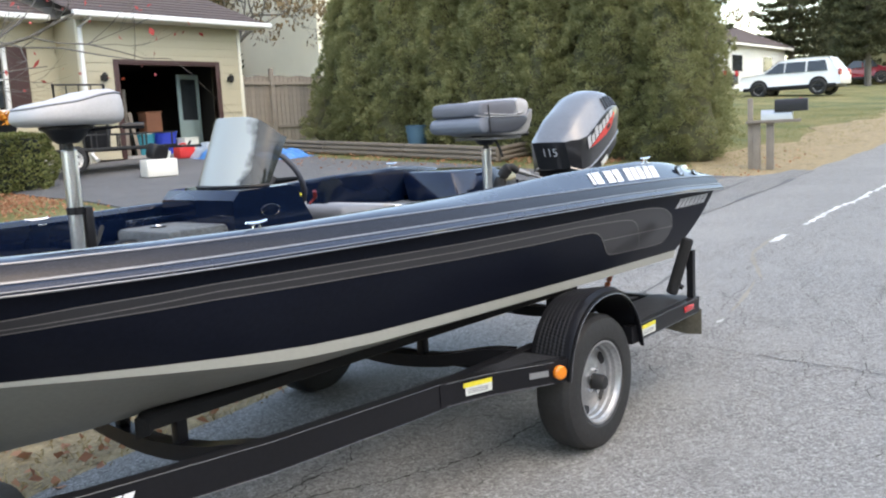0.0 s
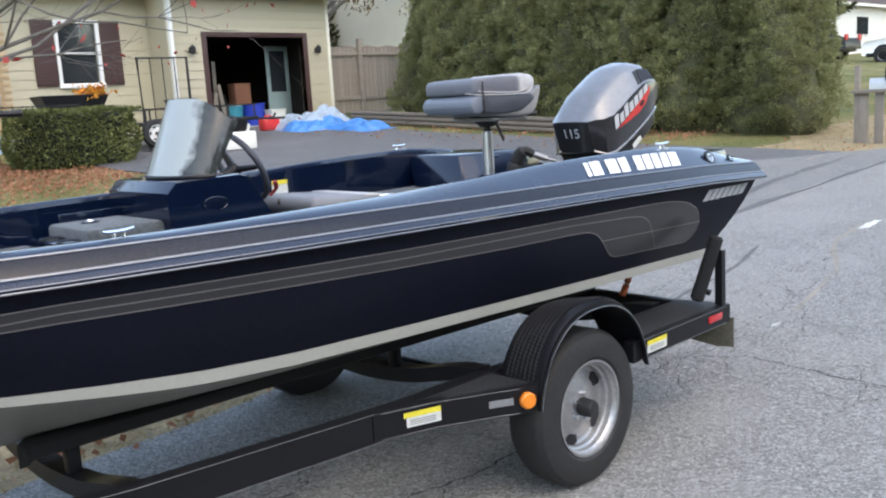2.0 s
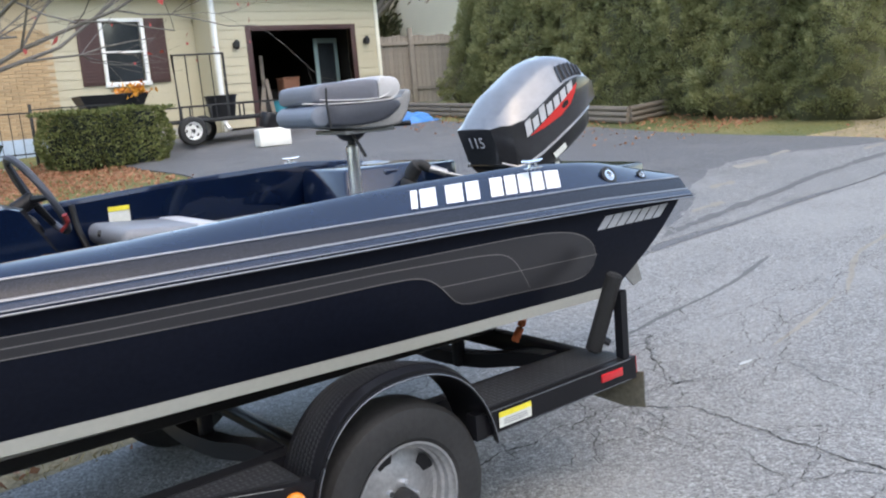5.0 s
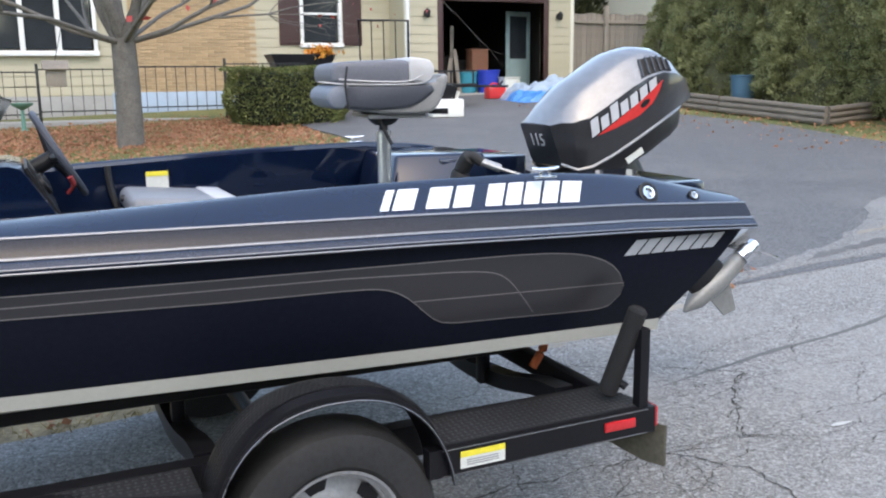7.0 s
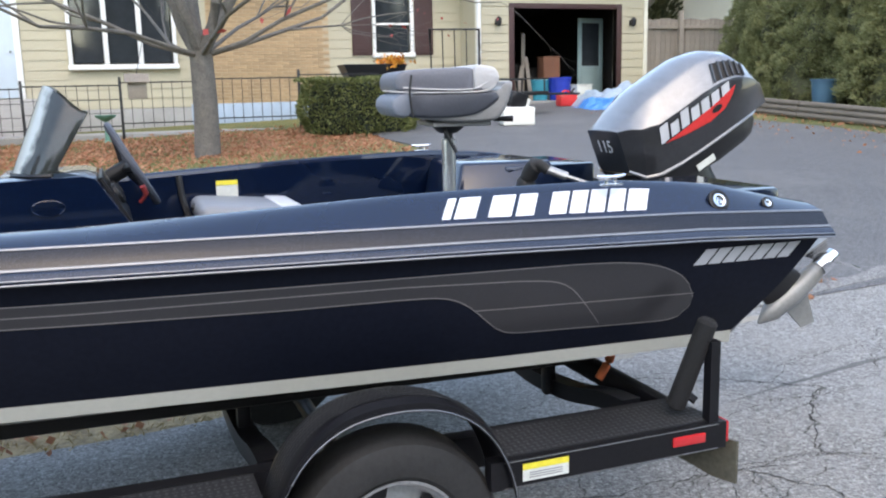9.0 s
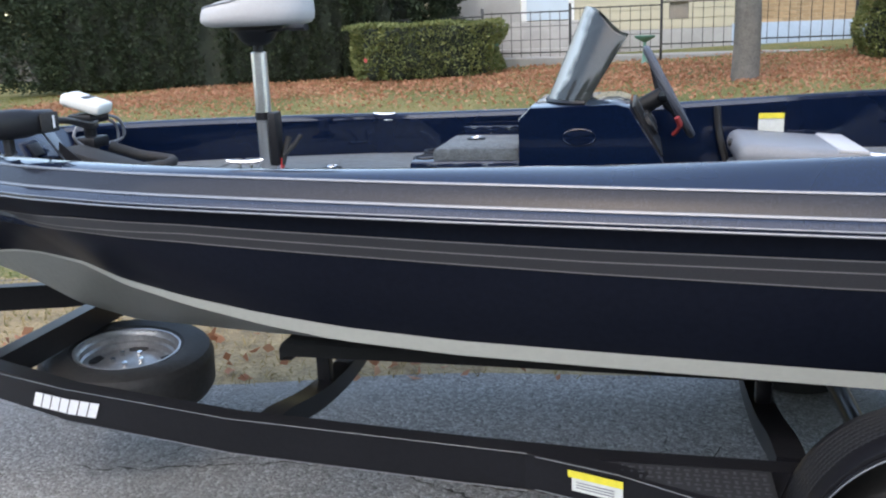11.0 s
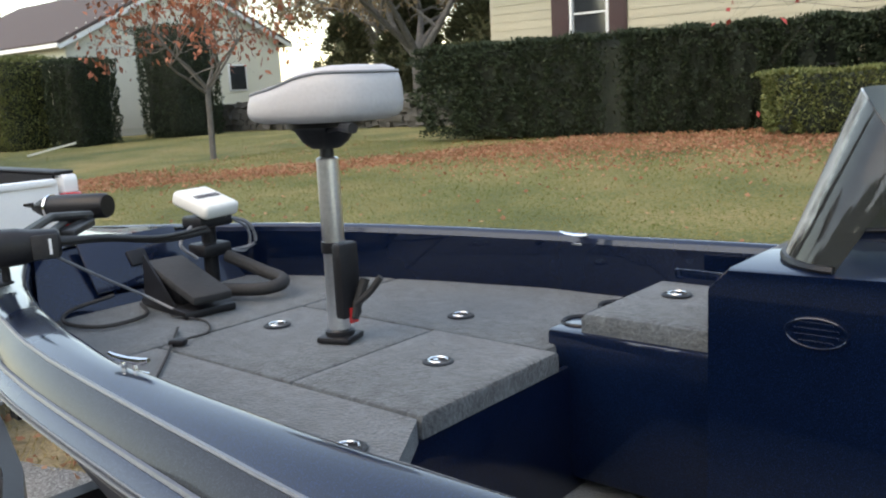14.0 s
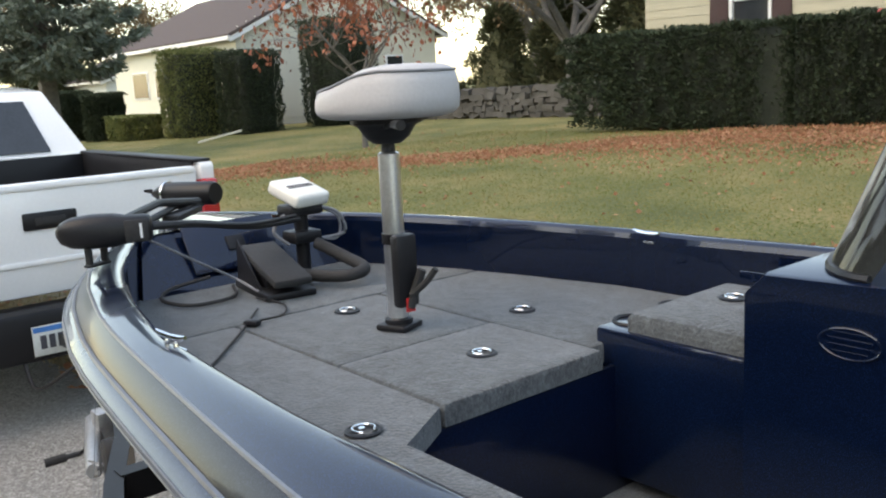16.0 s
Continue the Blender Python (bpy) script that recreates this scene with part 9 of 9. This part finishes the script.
s1 = spruce(pose(-23.0, 9.2, ground_z(-23, 9.2)), 11.0, 3.7, 50000, "large blue spruce with drooping boughs", 3, SPRUCE)
s2 = spruce(pose(52, 22, ground_z(52, 22)), 12, 3.6, 40000, "tall dark spruce down the street", 4, FARGREEN, "street spruces")
for x, y, k in ((57, 13, 0.8), (50, 27, 1.1), (60, 30, 1.2), (72, 22, 1.1), (75, 9, 1.0), (38, 30, 1.0)):
    c = copy_thing(s2, pose(x, y, ground_z(x, y), 0, 0, 40 * k * x))
    c.scale = (k, k, k)
b1 = bare_tree("bare_tree", pose(-19.0, 26.5, ground_z(-19, 24)), 2.6, 0.26, 6, 3.4, 3, BROWNTWIG, 5200, "brown leafless tree with dense twigs behind the lawn", 31, "background trees", 0.2, 0.6)
for i, (x, y, k) in enumerate(((-13, 31, 1.1), (-24, 31, 1.15), (-30, 36, 1.3), (-46, 36, 1.3), (-55, 18, 1.2), (20.5, 27, 0.9), (25, 36, 1.2), (8, 38, 1.3), (-3, 38, 1.3), (40, 36, 1.3), (66, 30, 1.2), (33, 24, 0.8), (-70, 30, 1.3), (-40, 46, 1.5))):
    c = copy_thing(b1, pose(x, y, ground_z(x, y) - 0.05, 0, 0, 77 * i))
    c.scale = (k, k, k)
e1 = evergreen("evergreen_tree", pose(-17.5, 29, ground_z(-17.5, 24)), 5.5, 2.0, 9000, 0.3, "cone", FARGREEN, "olive-green evergreen; copies across the road are an added light screen", "tree", "background evergreens", 6)
for i, (x, y, k) in enumerate(((-21, 28.5, 0.9), (-14, 29.5, 1.1), (-26, 29.5, 0.8), (-11.5, 27, 0.8), (23, 31, 1.3), (-50, 30, 1.4), (-62, 20, 1.2), (70, 16, 1.3), (36, 24, 1.0), (82, 12, 1.6), (90, 2, 1.6), (85, 22, 1.8))):
    c = copy_thing(e1, pose(x, y, ground_z(x, y) - 0.05, 0, 0, 61 * i))
    c.scale = (k, k, k)
# other side of the road, unseen: trees and house added to shape light
for i in range(15):
    x, y, k = -30 + 4.4 * i + 0.9 * math.sin(7 * i), -14.5 + 1.2 * math.sin(3 * i), 1.55 + 0.25 * math.sin(5 * i)
    c = copy_thing(e1, pose(x, y, ground_z(x, y) - 0.05, 0, 0, 47 * i))
    c.scale = (k * 0.85, k * 0.85, k)
gable_house("neighbour_house", pose(3, -34, 0, 0, 0, 180), 16, 9, 3.0, 5.2, "unseen pale house added across the road for reflections", SIDING2, [("y", -4, -2, 1, 2.2, GLASS), ("y", 2, 4, 1, 2.2, GLASS)])
